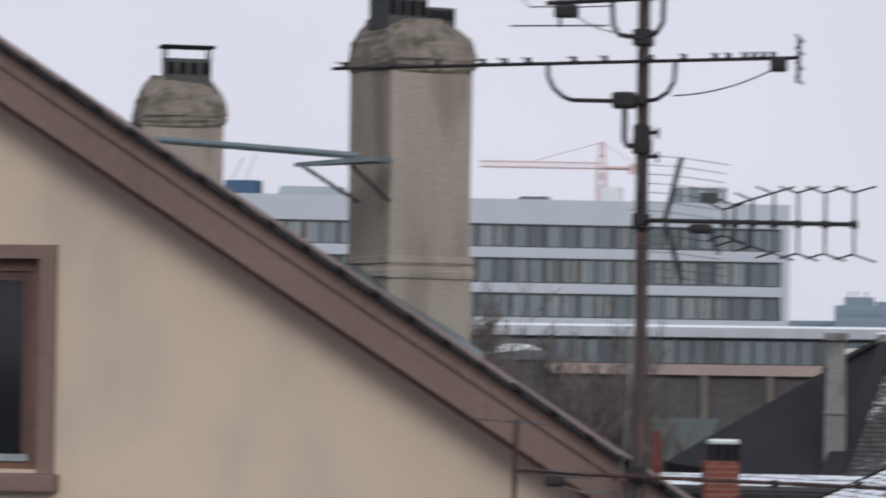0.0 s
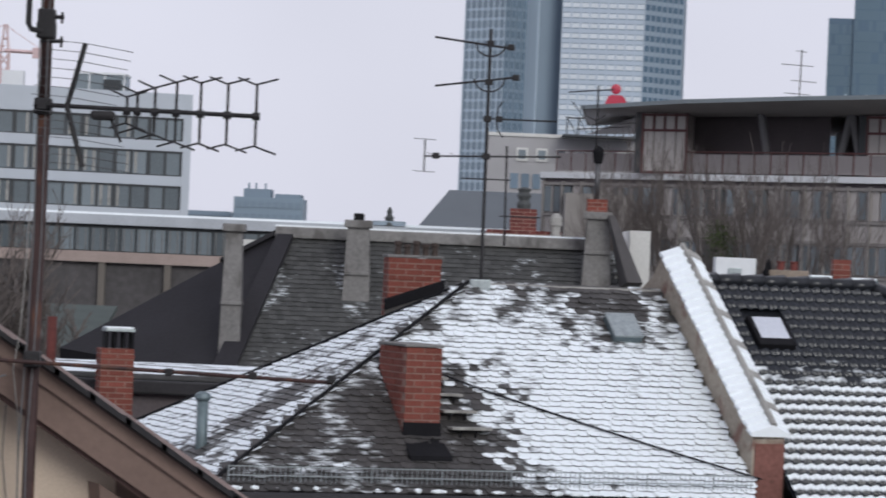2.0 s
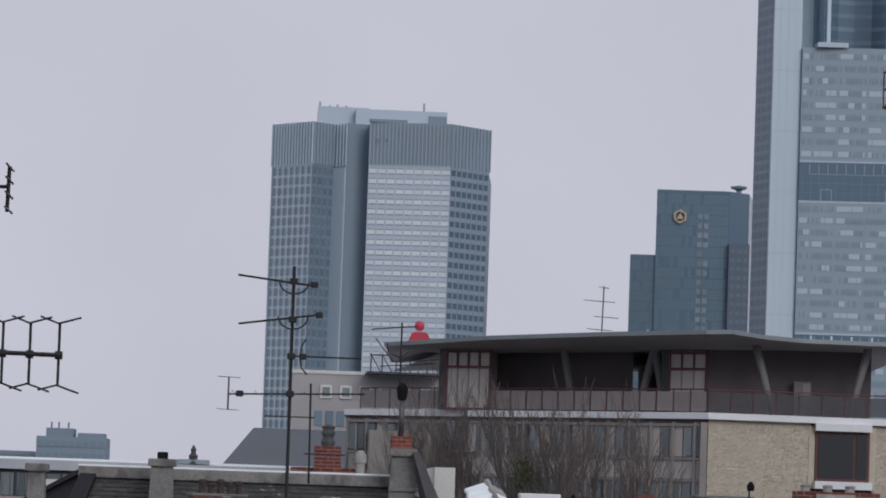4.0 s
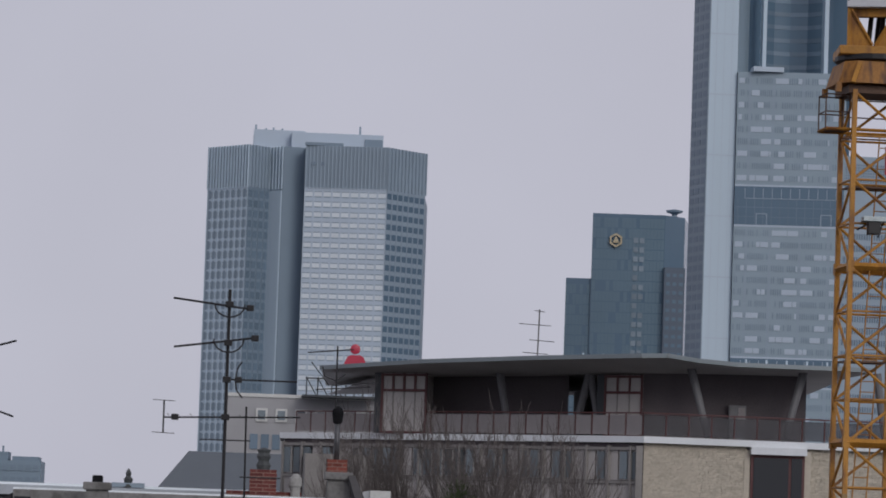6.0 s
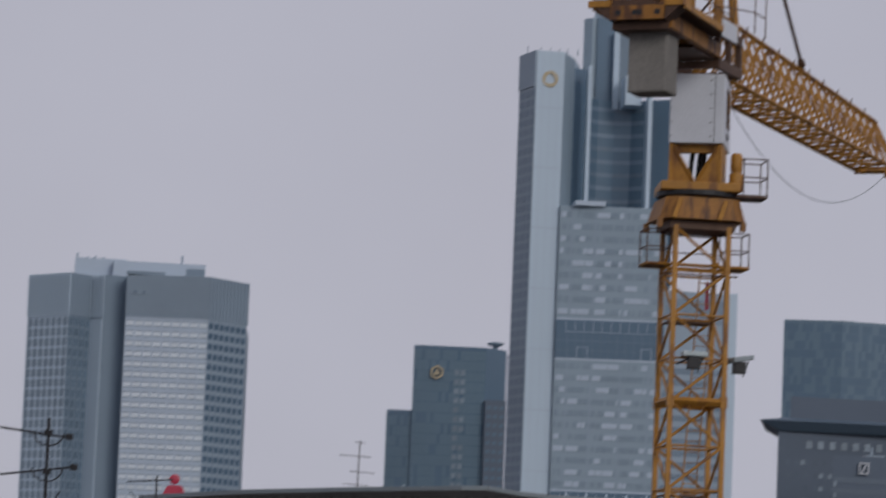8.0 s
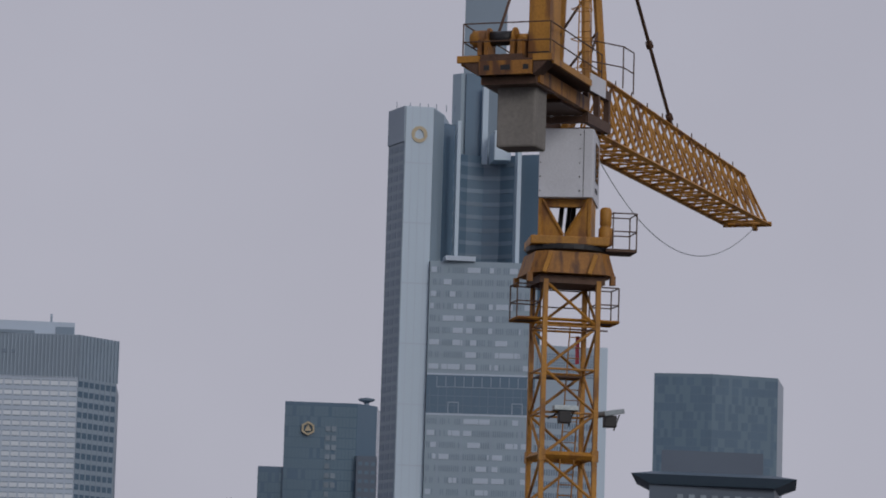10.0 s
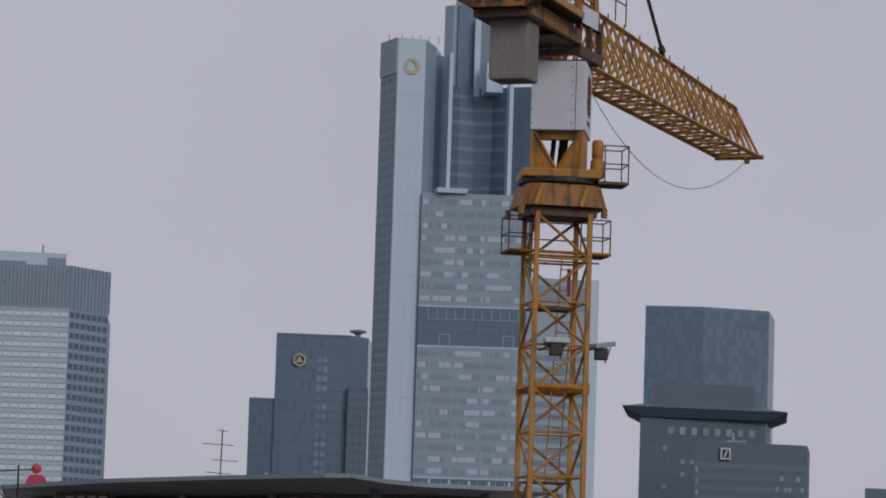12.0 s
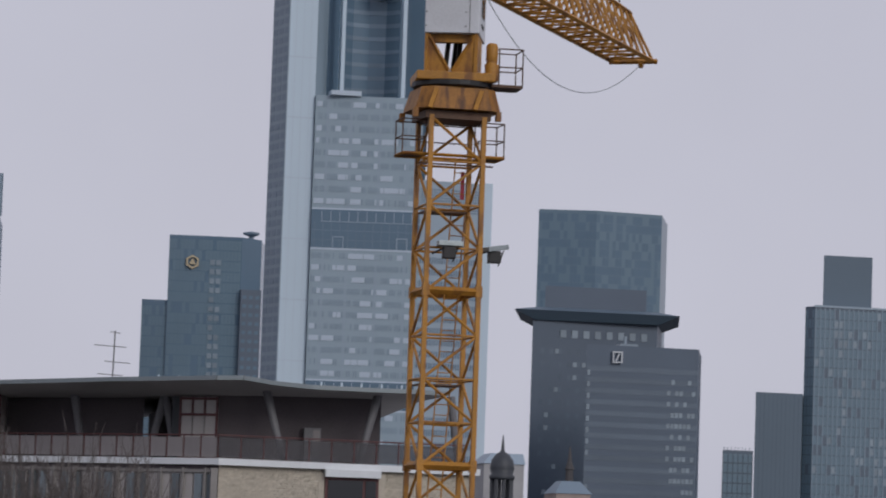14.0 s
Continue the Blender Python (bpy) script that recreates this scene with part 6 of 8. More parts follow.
pipe(bm, [(-2.72, 19.22, 21.93), (-2.48, 19.22, 21.94), (-2.44, 19.22, 21.9), (-2.5, 19.22, 21.87), (-2.7, 19.22, 21.865)], 0.004, 5)
part("folded_dipole", bm, grey_rod, a1)
bm = bmesh.new()
pipe(bm, [(-2.49, 19.34, 21.91), (-2.485, 19.36, 21.78), (-2.455, 19.38, 21.73), (-2.33, 19.4, 21.71)], 0.014, 8)
pipe(bm, [(-2.215, 19.38, 21.93), (-2.22, 19.4, 21.8), (-2.255, 19.4, 21.74), (-2.33, 19.4, 21.715)], 0.014, 8)
part("bracket", bm, black_metal, a1)
bm = bmesh.new()
pipe(bm, curve_pts((-2.7, 19.22, 21.84), (-2.47, 19.36, 21.74), 0.02, 8), 0.004, 5)
part("cable", bm, cable_mat, a1)
# long aerial
a2 = thing("yagi_aerial", "long dark television aerial with many short rods", "antenna", (-2.3, AY - 0.07, 21.58), group="television aerials")
bm = bmesh.new()
tube(bm, (-4.04, 19.38, 21.545), (-1.48, 19.38, 21.605), 0.011, 6)
part("boom", bm, black_metal, a2)
for k, x in enumerate((-3.97, -3.7, -3.45, -3.2, -3.08, -2.95, -2.7, -2.53, -2.28, -2.1, -1.93, -1.86, -1.77, -1.72, -1.67, -1.62)):
    z = 21.545 + (x + 4.04) * 0.0234
    rods(a2, "director", [((x, 19.14, z + 0.016), (x + 0.012, 19.62, z + 0.016))], 0.0045, grey_rod)
    part("rod_clip", bevbox(x - 0.014, x + 0.014, 19.365, 19.395, z, z + 0.035, 0.004), black_metal, a2)
rods(a2, "reflector_post", [((-1.485, 19.38, 21.47), (-1.48, 19.38, 21.715))], 0.012, black_metal)
for z in (21.48, 21.56, 21.64, 21.71):
    rods(a2, "reflector_rod", [((-1.48, 19.15, z), (-1.475, 19.61, z))], 0.006, grey_rod)
part("junction_box", bevbox(-1.635, -1.545, 19.33, 19.42, 21.53, 21.605, 0.015), black_metal, a2)
bm = bmesh.new()
pipe(bm, [(-2.845, 19.38, 21.57), (-2.84, 19.38, 21.5), (-2.81, 19.38, 21.44), (-2.76, 19.38, 21.395), (-2.71, 19.38, 21.375), (-2.48, 19.38, 21.37)], 0.012, 8)
pipe(bm, [(-2.3, 19.4, 21.375), (-2.25, 19.4, 21.38), (-2.19, 19.4, 21.42), (-2.155, 19.4, 21.48), (-2.15, 19.4, 21.59)], 0.012, 8)
part("bracket", bm, black_metal, a2)
part("bracket_block", bevbox(-2.49, -2.36, 19.34, 19.44, 21.33, 21.42, 0.02), black_metal, a2)
bm = bmesh.new()
pipe(bm, [(-2.42, 19.38, 21.34), (-2.42, 19.38, 21.16), (-2.405, 19.38, 21.13), (-2.35, 19.4, 21.12)], 0.016, 8)
part("hanger", bm, black_metal, a2)
bm = bmesh.new()
pipe(bm, curve_pts((-1.6, 19.36, 21.55), (-2.16, 19.38, 21.4), 0.035, 12), 0.0045, 5)
part("cable", bm, cable_mat, a2)
# grid reflector aerial with cross-shaped directors
a3 = thing("grid_aerial", "black television aerial with mesh reflector and crossed directors", "antenna", (-2.2, AY - 0.08, 20.72), group="television aerials")
bm = bmesh.new()
tube(bm, (-2.37, 19.36, 20.725), (-1.165, 19.36, 20.71), 0.014, 6)
part("boom", bm, black_metal, a3)
for dx, z1 in ((0.09, 21.06), (0.1, 20.4)):
    bm = bmesh.new()
    tube(bm, (-2.19, 19.34, 20.72), (-2.19 + dx, 19.3, z1), 0.014, 6)
    part("reflector_arm", bm, black_metal, a3)
    for k in range(7):
        f = (k + 0.9) / 7
        p = Vector((-2.19 + dx * f, 19.33, 20.72 + (z1 - 20.72) * f))
        rods(a3, "mesh_rod", [((p.x - 0.19, 19.22, p.z + 0.012), (p.x, 19.32, p.z + 0.006)), ((p.x, 19.32, p.z + 0.006), (p.x + 0.24, 19.5, p.z - 0.022))], 0.0022, grey_rod)
part("junction_box", bevbox(-2.06, -1.93, 19.3, 19.4, 20.655, 20.705, 0.02), black_metal, a3)
bm = bmesh.new()
tube(bm, (-1.97, 19.34, 20.7), (-1.89, 19.3, 20.54), 0.008, 6)
part("stay", bm, black_metal, a3)
for k, (x, hh) in enumerate(((-1.175, 0.165), (-1.33, 0.162), (-1.475, 0.162), (-1.605, 0.16), (-1.72, 0.125), (-1.815, 0.095), (-1.87, 0.07))):
    bm = bmesh.new()
    tube(bm, (x, 19.36, 20.715 - hh), (x, 19.36, 20.715 + hh), 0.0075, 6)
    tube(bm, (x - 0.02, 19.36, 20.71), (x + 0.02, 19.36, 20.71), 0.022, 8)
    d = part("director_post", bm, black_metal, a3)
    for sgn in (-1, 1):
        z = 20.715 + sgn * hh
        rods(a3, "director_cross", [((x - 0.006, 19.36, z), (x + 0.125, 19.1, z + sgn * 0.034 - 0.012)), ((x - 0.006, 19.36, z), (x - 0.12, 19.65, z + sgn * 0.034 + 0.014)),
                                    ((x, 19.36, z - sgn * 0.012), (x, 19.36, z + sgn * 0.006))], 0.0055, black_metal)
# lowest aerial
a4 = thing("yagi_aerial", "low television aerial with long boom and end rods", "antenna", (-2.2, AY - 0.09, 19.34), group="television aerials")
bm = bmesh.new()
tube(bm, (-3.0, 19.32, 19.36), (-0.7, 19.32, 19.3), 0.012, 6)
part("boom", bm, rust_steel, a4)
bm = bmesh.new()
tube(bm, (-2.99, 19.32, 19.07), (-2.98, 19.32, 19.64), 0.014, 6)
part("reflector_post", bm, rust_steel, a4)
for z, dz in ((19.63, -0.015), (19.07, -0.005)):
    rods(a4, "reflector_rod", [((-3.22, 19.3, z + 0.01), (-2.78, 19.3, z + dz))], 0.005, grey_rod)
part("junction_box", bevbox(-2.82, -2.71, 19.27, 19.36, 19.28, 19.34, 0.018), black_metal, a4)
for x in (-1.58, -1.13, -0.71):
    part("rod_clip", bevbox(x - 0.022, x + 0.022, 19.28, 19.34, 19.3, 19.34, 0.006), black_metal, a4)
rods(a4, "dipole", [((-2.95, 19.3, 19.375), (-2.55, 19.3, 19.35)), ((-2.95, 19.3, 19.35), (-2.55, 19.3, 19.33))], 0.005, grey_rod)
bm = bmesh.new()
pipe(bm, curve_pts((-2.72, 19.3, 19.29), (-2.45, 19.3, 19.27), 0.03, 8), 0.006, 5)
part("cable", bm, cable_mat, a4)

# ---- slate house, firewall and dark tiled house share one turned line ----
R0 = (0.0, 48.0)
TURN = 20.0
ZR, RUN = 19.65, 3.5
FALL = 0.734
DROP = RUN * FALL
EH = 1.297 * RUN


def hp(s, d, z=None):
    """s along the ridge, d out from it toward the eye; without z: on the slate plane."""
    return Vector((s, -d, (ZR - d * FALL) if z is None else z))


sh = thing("slate_house", "old slate-roofed house with patchy snow on its hip roof", "house", (R0[0], R0[1], 0), TURN)
# local frame: x along the ridge, y away from the eye
bm = bmesh.new()
SE = 2.78
A_, B_, Cc, D_ = hp(-EH, RUN), hp(SE, RUN), Vector((SE, 0, ZR)), Vector((0, 0, ZR))
E_, F_ = Vector((-EH, RUN, ZR - DROP)), Vector((SE, RUN, ZR - DROP))
vs = [bm.verts.new(p - Vector((0, 0, 0.05))) for p in (A_, B_, Cc, D_, E_, F_)]
for f in ((0, 1, 2, 3), (3, 2, 5, 4), (0, 3, 4)):
    bm.faces.new([vs[i] for i in f])
part("roof_deck", bm, slate_edge, sh, local=True)
part("wall", bx(-EH + 0.3, SE, -RUN + 0.35, RUN - 0.3, 0, ZR - DROP + 0.05), pale_render, sh, local=True)
bm = bmesh.new()
tube(bm, hp(-EH, RUN + 0.06, ZR - DROP - 0.07), hp(SE + 0.5, RUN + 0.06, ZR - DROP - 0.07), 0.075, 10)
part("gutter", bm, slate_edge, sh, "dark mossy gutter", local=True)


def slate_mesh(material):
    w, l, t = 0.175, 0.19, 0.025
    bm = bmesh.new()
    a = [(-w / 2, l, 0.0), (w / 2, l, 0.0), (w / 2, 0.03, t), (w * 0.3, 0.0, t), (-w * 0.25, 0.0, t), (-w / 2, 0.04, t)]
    top_ = [bm.verts.new(p) for p in a]
    bot = [bm.verts.new((p[0], p[1], p[2] - 0.022)) for p in a]
    bm.faces.new(top_)
    n = len(a)
    for i in range(n):
        bm.faces.new((top_[i], bot[i], bot[(i + 1) % n], top_[(i + 1) % n]))
    bmesh.ops.recalc_face_normals(bm, faces=bm.faces)
    me = bpy.data.meshes.new("slate")
    bm.to_mesh(me)
    bm.free()
    me.materials.append(material)
    return me


def slates(parent, me, o, u, v, rows, extent, expo, width, singles, seed, bare=None, me2=None, me3=None):
    """Courses on a plane: o on the ridge, u along it, v down the slope; extent(row depth) gives the run along u."""
    rg = random.Random(seed)
    nrm = u.cross(-v).normalized()
    base = Matrix((( u.x, -v.x, nrm.x, 0), (u.y, -v.y, nrm.y, 0), (u.z, -v.z, nrm.z, 0), (0, 0, 0, 1)))
    joined = {k: bmesh.new() for k in (me, me2, me3) if k}
    count = 0
    for r in range(rows, 0, -1):
        dd = r * expo
        s0, s1 = extent(dd)
        s = s0 + (width * 0.5 if r % 2 else 0)
        while s < s1:
            p = o + u * (s + rg.uniform(-0.008, 0.008)) + v * (dd + rg.uniform(-0.012, 0.012))
            m = Matrix.Translation(p + nrm * rg.uniform(0.0, 0.008)) @ base @ pose(0, 0, 0, rg.uniform(-1.5, 1.5), rg.uniform(-1.2, 1.2), rg.uniform(-5, 5))
            tries = sum(bare(s + rg.gauss(0, 0.26), dd + rg.gauss(0, 0.2)) for _ in range(3)) if bare else 0
            kind_ = me if tries == 0 else (me2 if tries == 3 else me3)
            if count < singles:
                piece("slate", kind_, parent, m)
                count += 1
            else:
                target = joined[kind_]
                k = len(target.verts)
                target.from_mesh(me)
                target.verts.ensure_lookup_table()
                for i in range(k, len(target.verts)):
                    target.verts[i].co = m @ target.verts[i].co
            s += width
    for m_, j in joined.items():
        if len(j.verts):
            part("slate_rest", j, m_.materials[0], parent, "further slates of the same roof", local=True, kind="stuff")
        else:
            j.free()


SLOPE = Vector((0, -RUN, -DROP)).length
v_front = Vector((0, -RUN, -DROP)) / SLOPE
SNOWY, BARE, THIN = slate_mesh(slate_snow), slate_mesh(slate_bare), slate_mesh(slate_thin)
slates(sh, SNOWY, Vector((0, 0, ZR)), Vector((1, 0, 0)), v_front, 37, lambda dd: (-EH * dd / SLOPE + 0.05, SE), SLOPE / 37, 0.15, 300, 11,
       lambda s, dd: s < -0.95 - 0.1 * dd or (1.3 < s < 2.62 and dd < 1.2) or dd < 0.18 or (s < -0.4 and dd > 1.9) or (s < 0.1 and dd > 4.0), BARE, THIN)
v_side = Vector((-EH, 0, -DROP))
SS = v_side.length
slates(sh, SNOWY, Vector((0, 0, ZR)), Vector((0, -1, 0)), v_side / SS, 44, lambda dd: (-RUN * dd / SS + 0.05, RUN * dd / SS - 0.05), SS / 44, 0.15, 0, 12,
       lambda s, dd: (0.1 * dd < s < 0.42 * dd and dd > 2.3) or (s > 0.5 * dd and dd < 1.2), BARE, THIN)
bm = bmesh.new()
tube(bm, D_, Cc, 0.028, 6)
part("ridge_cap", bm, concrete, sh, "grey metal ridge cap", local=True)
for b in (A_, E_):
    bm = bmesh.new()
    tube(bm, D_ + Vector((0, 0, 0.03)), b + Vector((0, 0, 0.03)), 0.03, 6)
    part("hip_cap", bm, tar, sh, "dark hip cap", local=True)
bm = bmesh.new()
n = int(hp(-EH + 0.4, RUN).length)
fence0, fence1 = -EH + 0.35, SE - 0.05
zf = ZR - DROP + 0.06
for zz in (0.03, 0.13, 0.24):
    tube(bm, Vector((fence0, -RUN + 0.12, zf + zz)), Vector((fence1, -RUN + 0.12, zf + zz)), 0.007, 5)
k = fence0
i = 0
while k < fence1:
    tube(bm, Vector((k, -RUN + 0.12, zf)), Vector((k, -RUN + 0.12, zf + 0.25)), 0.011 if i % 14 == 0 else 0.005, 4)
    k += 0.065
    i += 1
part("snow_guard", bm, zinc, sh, "galvanised snow guard lattice", local=True)
rg = random.Random(21)
bm = bmesh.new()
for k in range(26):
    x = -EH + 0.4 + k * 0.26
    bmesh.ops.create_icosphere(bm, subdivisions=1, radius=1, matrix=Matrix.Translation((x, -RUN + rg.uniform(0, 0.1), zf - 0.02)) @ Matrix.Diagonal((rg.uniform(0.05, 0.13), 0.07, rg.uniform(0.02, 0.045), 1)))
part("gutter_snow", bm, snow, sh, "snow left along the gutter", local=True, kind="stuff")


def brick_stack(name, label, at, turn, w, d, z0, z1, m_brick, cap, group="brick chimneys", course=0.083, single=True):
    """A chimney of single bricks in stretcher bond round a mortar core. at: middle of the front face's foot."""
    t = thing(name, label, "chimney", (at[0], at[1], 0), turn, group=group)
    part("mortar_core", bx(-w / 2 + 0.008, w / 2 - 0.008, 0.008, d - 0.008, z0, z1 - 0.01), mortar, t, local=True)
    me = unit_mesh("brick", m_brick)
    n = max(1, int(round((z1 - z0) / course)))
    hgt = (z1 - z0) / n
    rg = random.Random(len(name) + int(abs(at[0]) * 10))
    for r in range(n):
        zc = z0 + hgt * (r + 0.5)
        for length, face in ((w, "f"), (d, "l"), (d, "r")):
            nb = max(1, round(length / 0.25))
            bl = length / nb
            off = 0.5 * bl if r % 2 else 0.0
            edges = sorted({0.0, length, *[off + bl * k for k in range(nb + 1) if 0 < off + bl * k < length]})
            for e0, e1 in zip(edges, edges[1:]):
                c, L = (e0 + e1) / 2, e1 - e0 - 0.017
                o = rg.uniform(-0.003, 0.003)
                if face == "f":
                    m = Matrix.Translation((-w / 2 + c, 0.05 + o, zc)) @ Matrix.Diagonal((L, 0.1, hgt - 0.017, 1))
                elif face == "l":
                    if c < 0.1:
                        continue
                    m = Matrix.Translation((-w / 2 + 0.05 + o, c, zc)) @ Matrix.Diagonal((0.1, L, hgt - 0.017, 1))
                else:
                    if c < 0.1:
                        continue
                    m = Matrix.Translation((w / 2 - 0.05 - o, c, zc)) @ Matrix.Diagonal((0.1, L, hgt - 0.017, 1))
                piece("brick", me, t, m)
    if cap:
        part("cap_slab", bevbox(-w / 2 - 0.02, w / 2 + 0.02, -0.02, d + 0.02, z1, z1 + 0.035, 0.01), pier_stone, t, local=True)
    return t


def world_of(s, d):
    p = pose(R0[0], R0[1], 0, 0, 0, TURN) @ Vector((s, -d, 0))
    return p.x, p.y


brick_stack("brick_chimney", "red brick chimney standing on the snowy slate roof", world_of(-1.48, 2.6), TURN, 0.48, 1.05, 17.62, 18.86, brick_red, True)
fb = thing("chimney_skirt", "black flashing skirt round the brick chimney", "flashing", (*world_of(-1.48, 2.6), 17.4), TURN)
part("skirt", hull([(-0.25, -0.03, 0.33), (0.25, -0.03, 0.33), (-0.28, -0.42, 0.13), (0.28, -0.42, 0.13), (-0.28, -0.42, -0.1), (0.28, -0.42, -0.1), (-0.3, 0.2, 0.3), (0.3, 0.2, 0.3), (-0.3, 0.2, 0.0), (0.3, 0.2, 0.0)]), tar, fb, local=True)
part("front_apron", bx(-0.25, 0.25, -0.02, 0.006, -0.35, 0.52), tar, fb, local=True)
part("side_apron", hull([(-0.33, -0.1, 0.2), (-0.23, -0.1, 0.28), (-0.33, 1.1, 1.1), (-0.23, 1.1, 1.2), (-0.33, -0.1, 0.0), (-0.33, 1.1, 0.85)]), tar, fb, local=True)
for k in range(4):
    st_ = thing("roof_step", "dark wooden roof step with a little snow", "step", (*world_of(-1.05 + 0.06 * k, 1.75 + 0.27 * k), ZR - (1.75 + 0.27 * k) * FALL + 0.03), TURN, group="roof steps")
    part("board", bevbox(-0.14 - 0.03 * k, 0.16 + 0.05 * k, -0.12, 0.1, 0.04, 0.075, 0.008), concrete, st_, local=True)
    for hx in (0.1, -0.1):
        bm = bmesh.new()
        tube(bm, (hx, -0.1, 0.05), (hx, -0.05, -0.1), 0.012, 5)
        part("hook", bm, tar, st_, local=True)
lc = thing("lightning_cable", "black lightning cable over the slate roof", "cable", (*world_of(0, 2), 18), TURN)
bm = bmesh.new()
pipe(bm, [hp(-1.24, 1.55) + Vector((0, 0, 0.1)), hp(-0.4, 1.9) + Vector((0, 0, 0.06)), hp(0.9, 2.45) + Vector((0, 0, 0.06)), hp(2.0, 2.9) + Vector((0, 0, 0.07)), hp(2.9, 3.25) + Vector((0, 0, 0.08))], 0.014, 6)
bm.transform(Matrix.Translation((0, 0, 0)))
ob = part("cable", bm, tar, lc, local=True)
ob.matrix_basis = lc.matrix_basis.inverted() @ sh.matrix_basis
# grey hatch
hs = 1.93
ht = thing("roof_hatch", "grey metal roof hatch with bare slate round it", "skylight", (*world_of(hs, 0.75), ZR - 0.75 * FALL), TURN)
slopeM = pose(0, 0, 0, math.degrees(math.atan(FALL)), 0, 0)
part("kerb", bevbox(-0.2, 0.2, -0.24, 0.24, -0.02, 0.1, 0.015, slopeM), lead, ht, local=True)
part("lid", bevbox(-0.21, 0.21, -0.25, 0.25, 0.1, 0.14, 0.02, slopeM), zinc, ht, "pale grey lid", local=True)
# vent pipes on the hip side
for s, d, zt, r in ((-3.9, 1.1, 18.14, 0.075), (-3.2, 1.9, 17.7, 0.06)):
    x, y = world_of(s, d)
    vp = thing("vent_pipe", "grey metal vent pipe on the slate roof", "vent pipe", (x, y, zt - 0.9), group="vent pipes")
    bm = bmesh.new()
    tube(bm, (0, 0, -0.3), (0, 0, 0.86), r, 12)
    smooth(part("pipe", bm, lead, vp, local=True))
    part("collar", lathe([(r + 0.015, 0.82), (r + 0.03, 0.85), (r + 0.02, 0.9), (r * 0.5, 0.93)], 12), lead, vp, local=True)

# firewall between the two roofs
fw = thing("firewall", "plastered firewall with snow on its sloping top", "wall", (R0[0], R0[1], 0), TURN)
S0, S1 = 2.8, 3.24
UPW = 0.52
RF = 2.9
DF = RF * FALL
bm = bmesh.new()
pr = [(0.35, ZR + 0.2), (0.0, ZR + UPW), (-RF - 0.25, ZR - DF + UPW - 0.16), (-RF - 0.25, 0), (1.2, 0), (1.2, ZR - 0.2)]
a = [bm.verts.new((S0, y, z)) for y, z in pr]
b = [bm.verts.new((S1, y, z)) for y, z in pr]
bm.faces.new(a)
bm.faces.new(b[::-1])
for i in range(len(pr)):
    j = (i + 1) % len(pr)
    bm.faces.new((a[i], a[j], b[j], b[i]))
part("wall", bm, mat("stained_firewall_render", (0.33, 0.29, 0.24), 0.95, vary=0.25, scale=1.6, bump=0.5, fine=14, second=(0.2, 0.12, 0.1), amount=0.25), fw, local=True)
# coping of short tiles on both sides of a raised joint
CO = 24
for k in range(CO):
    f0, f1 = k / CO, (k + 1) / CO
    y0, y1 = -(RF + 0.3) * f0, -(RF + 0.3) * f1 - 0.02
    zt0, zt1 = ZR + UPW - (DF + 0.16) * f0, ZR + UPW - (DF + 0.16) * f1
    jig = random.Random(k).uniform(-0.02, 0.02)
    part("coping_tile", hull([(S0 - 0.06 + jig, y0, zt0 + 0.02), (S0 - 0.07 + jig, y1, zt1 + 0.05), (3.06, y0, zt0 + 0.12), (3.06, y1, zt1 + 0.15), (S0 - 0.06, y0, zt0 - 0.02), (S0 - 0.07 + jig, y1, zt1 + 0.0), (3.06, y0, zt0), (3.06, y1, zt1)]),
         snow, fw, local=True)
    part("coping_back", hull([(3.06, y0, zt0 + 0.12), (3.06, y1, zt1 + 0.14), (S1 + 0.06, y0, zt0 + 0.02), (S1 + 0.06, y1, zt1 + 0.04), (3.06, y0, zt0), (3.06, y1, zt1), (S1 + 0.06, y0, zt0 - 0.02), (S1 + 0.06, y1, zt1)]),
         snow if k % 4 else concrete, fw, local=True)
bm = bmesh.new()
tube(bm, (3.07, 0, ZR + UPW + 0.13), (3.07, -RF - 0.3, ZR + UPW - (DF + 0.16) + 0.15), 0.045, 6)
part("ridge_joint", bm, concrete, fw, "grey mortar joint along the top", local=True)
part("front_face", bx(S0 + 0.03, S1 - 0.0, -RF - 0.27, -RF - 0.245, 14, ZR - DF + UPW - 0.25), mat("red_stained_end", (0.2, 0.09, 0.075), 0.95, vary=0.3, scale=3), fw, "red-stained end face", local=True)

# dark tiled house
th_ = thing("tiled_house", "house with dark glazed tiles, snow melting on the lower roof", "house", (R0[0], R0[1], 0), TURN)
ZT2, T0, T1, E2 = 19.82, 3.24, 5.95, 4.97
RT, DT, RB = 3.7, 2.775, 3.2
bm = bmesh.new()
P = [Vector((T0, 0, ZT2)), Vector((T1, 0, ZT2)), Vector((T1 + E2, -RT, ZT2 - DT)), Vector((T0, -RT, ZT2 - DT)), Vector((T1 + E2, RB, ZT2 - 2.4)), Vector((T0, RB, ZT2 - 2.4))]
vs = [bm.verts.new(p - Vector((0, 0, 0.06))) for p in P]
for f in ((3, 2, 1, 0), (0, 1, 4, 5), (1, 2, 4)):
    bm.faces.new([vs[i] for i in f])
part("roof_deck", bm, tile_ridge, th_, local=True)
part("wall", bx(T0, T1 + E2 - 0.3, -RT + 0.3, RB - 0.3, 0, ZT2 - DT), pale_render, th_, local=True)


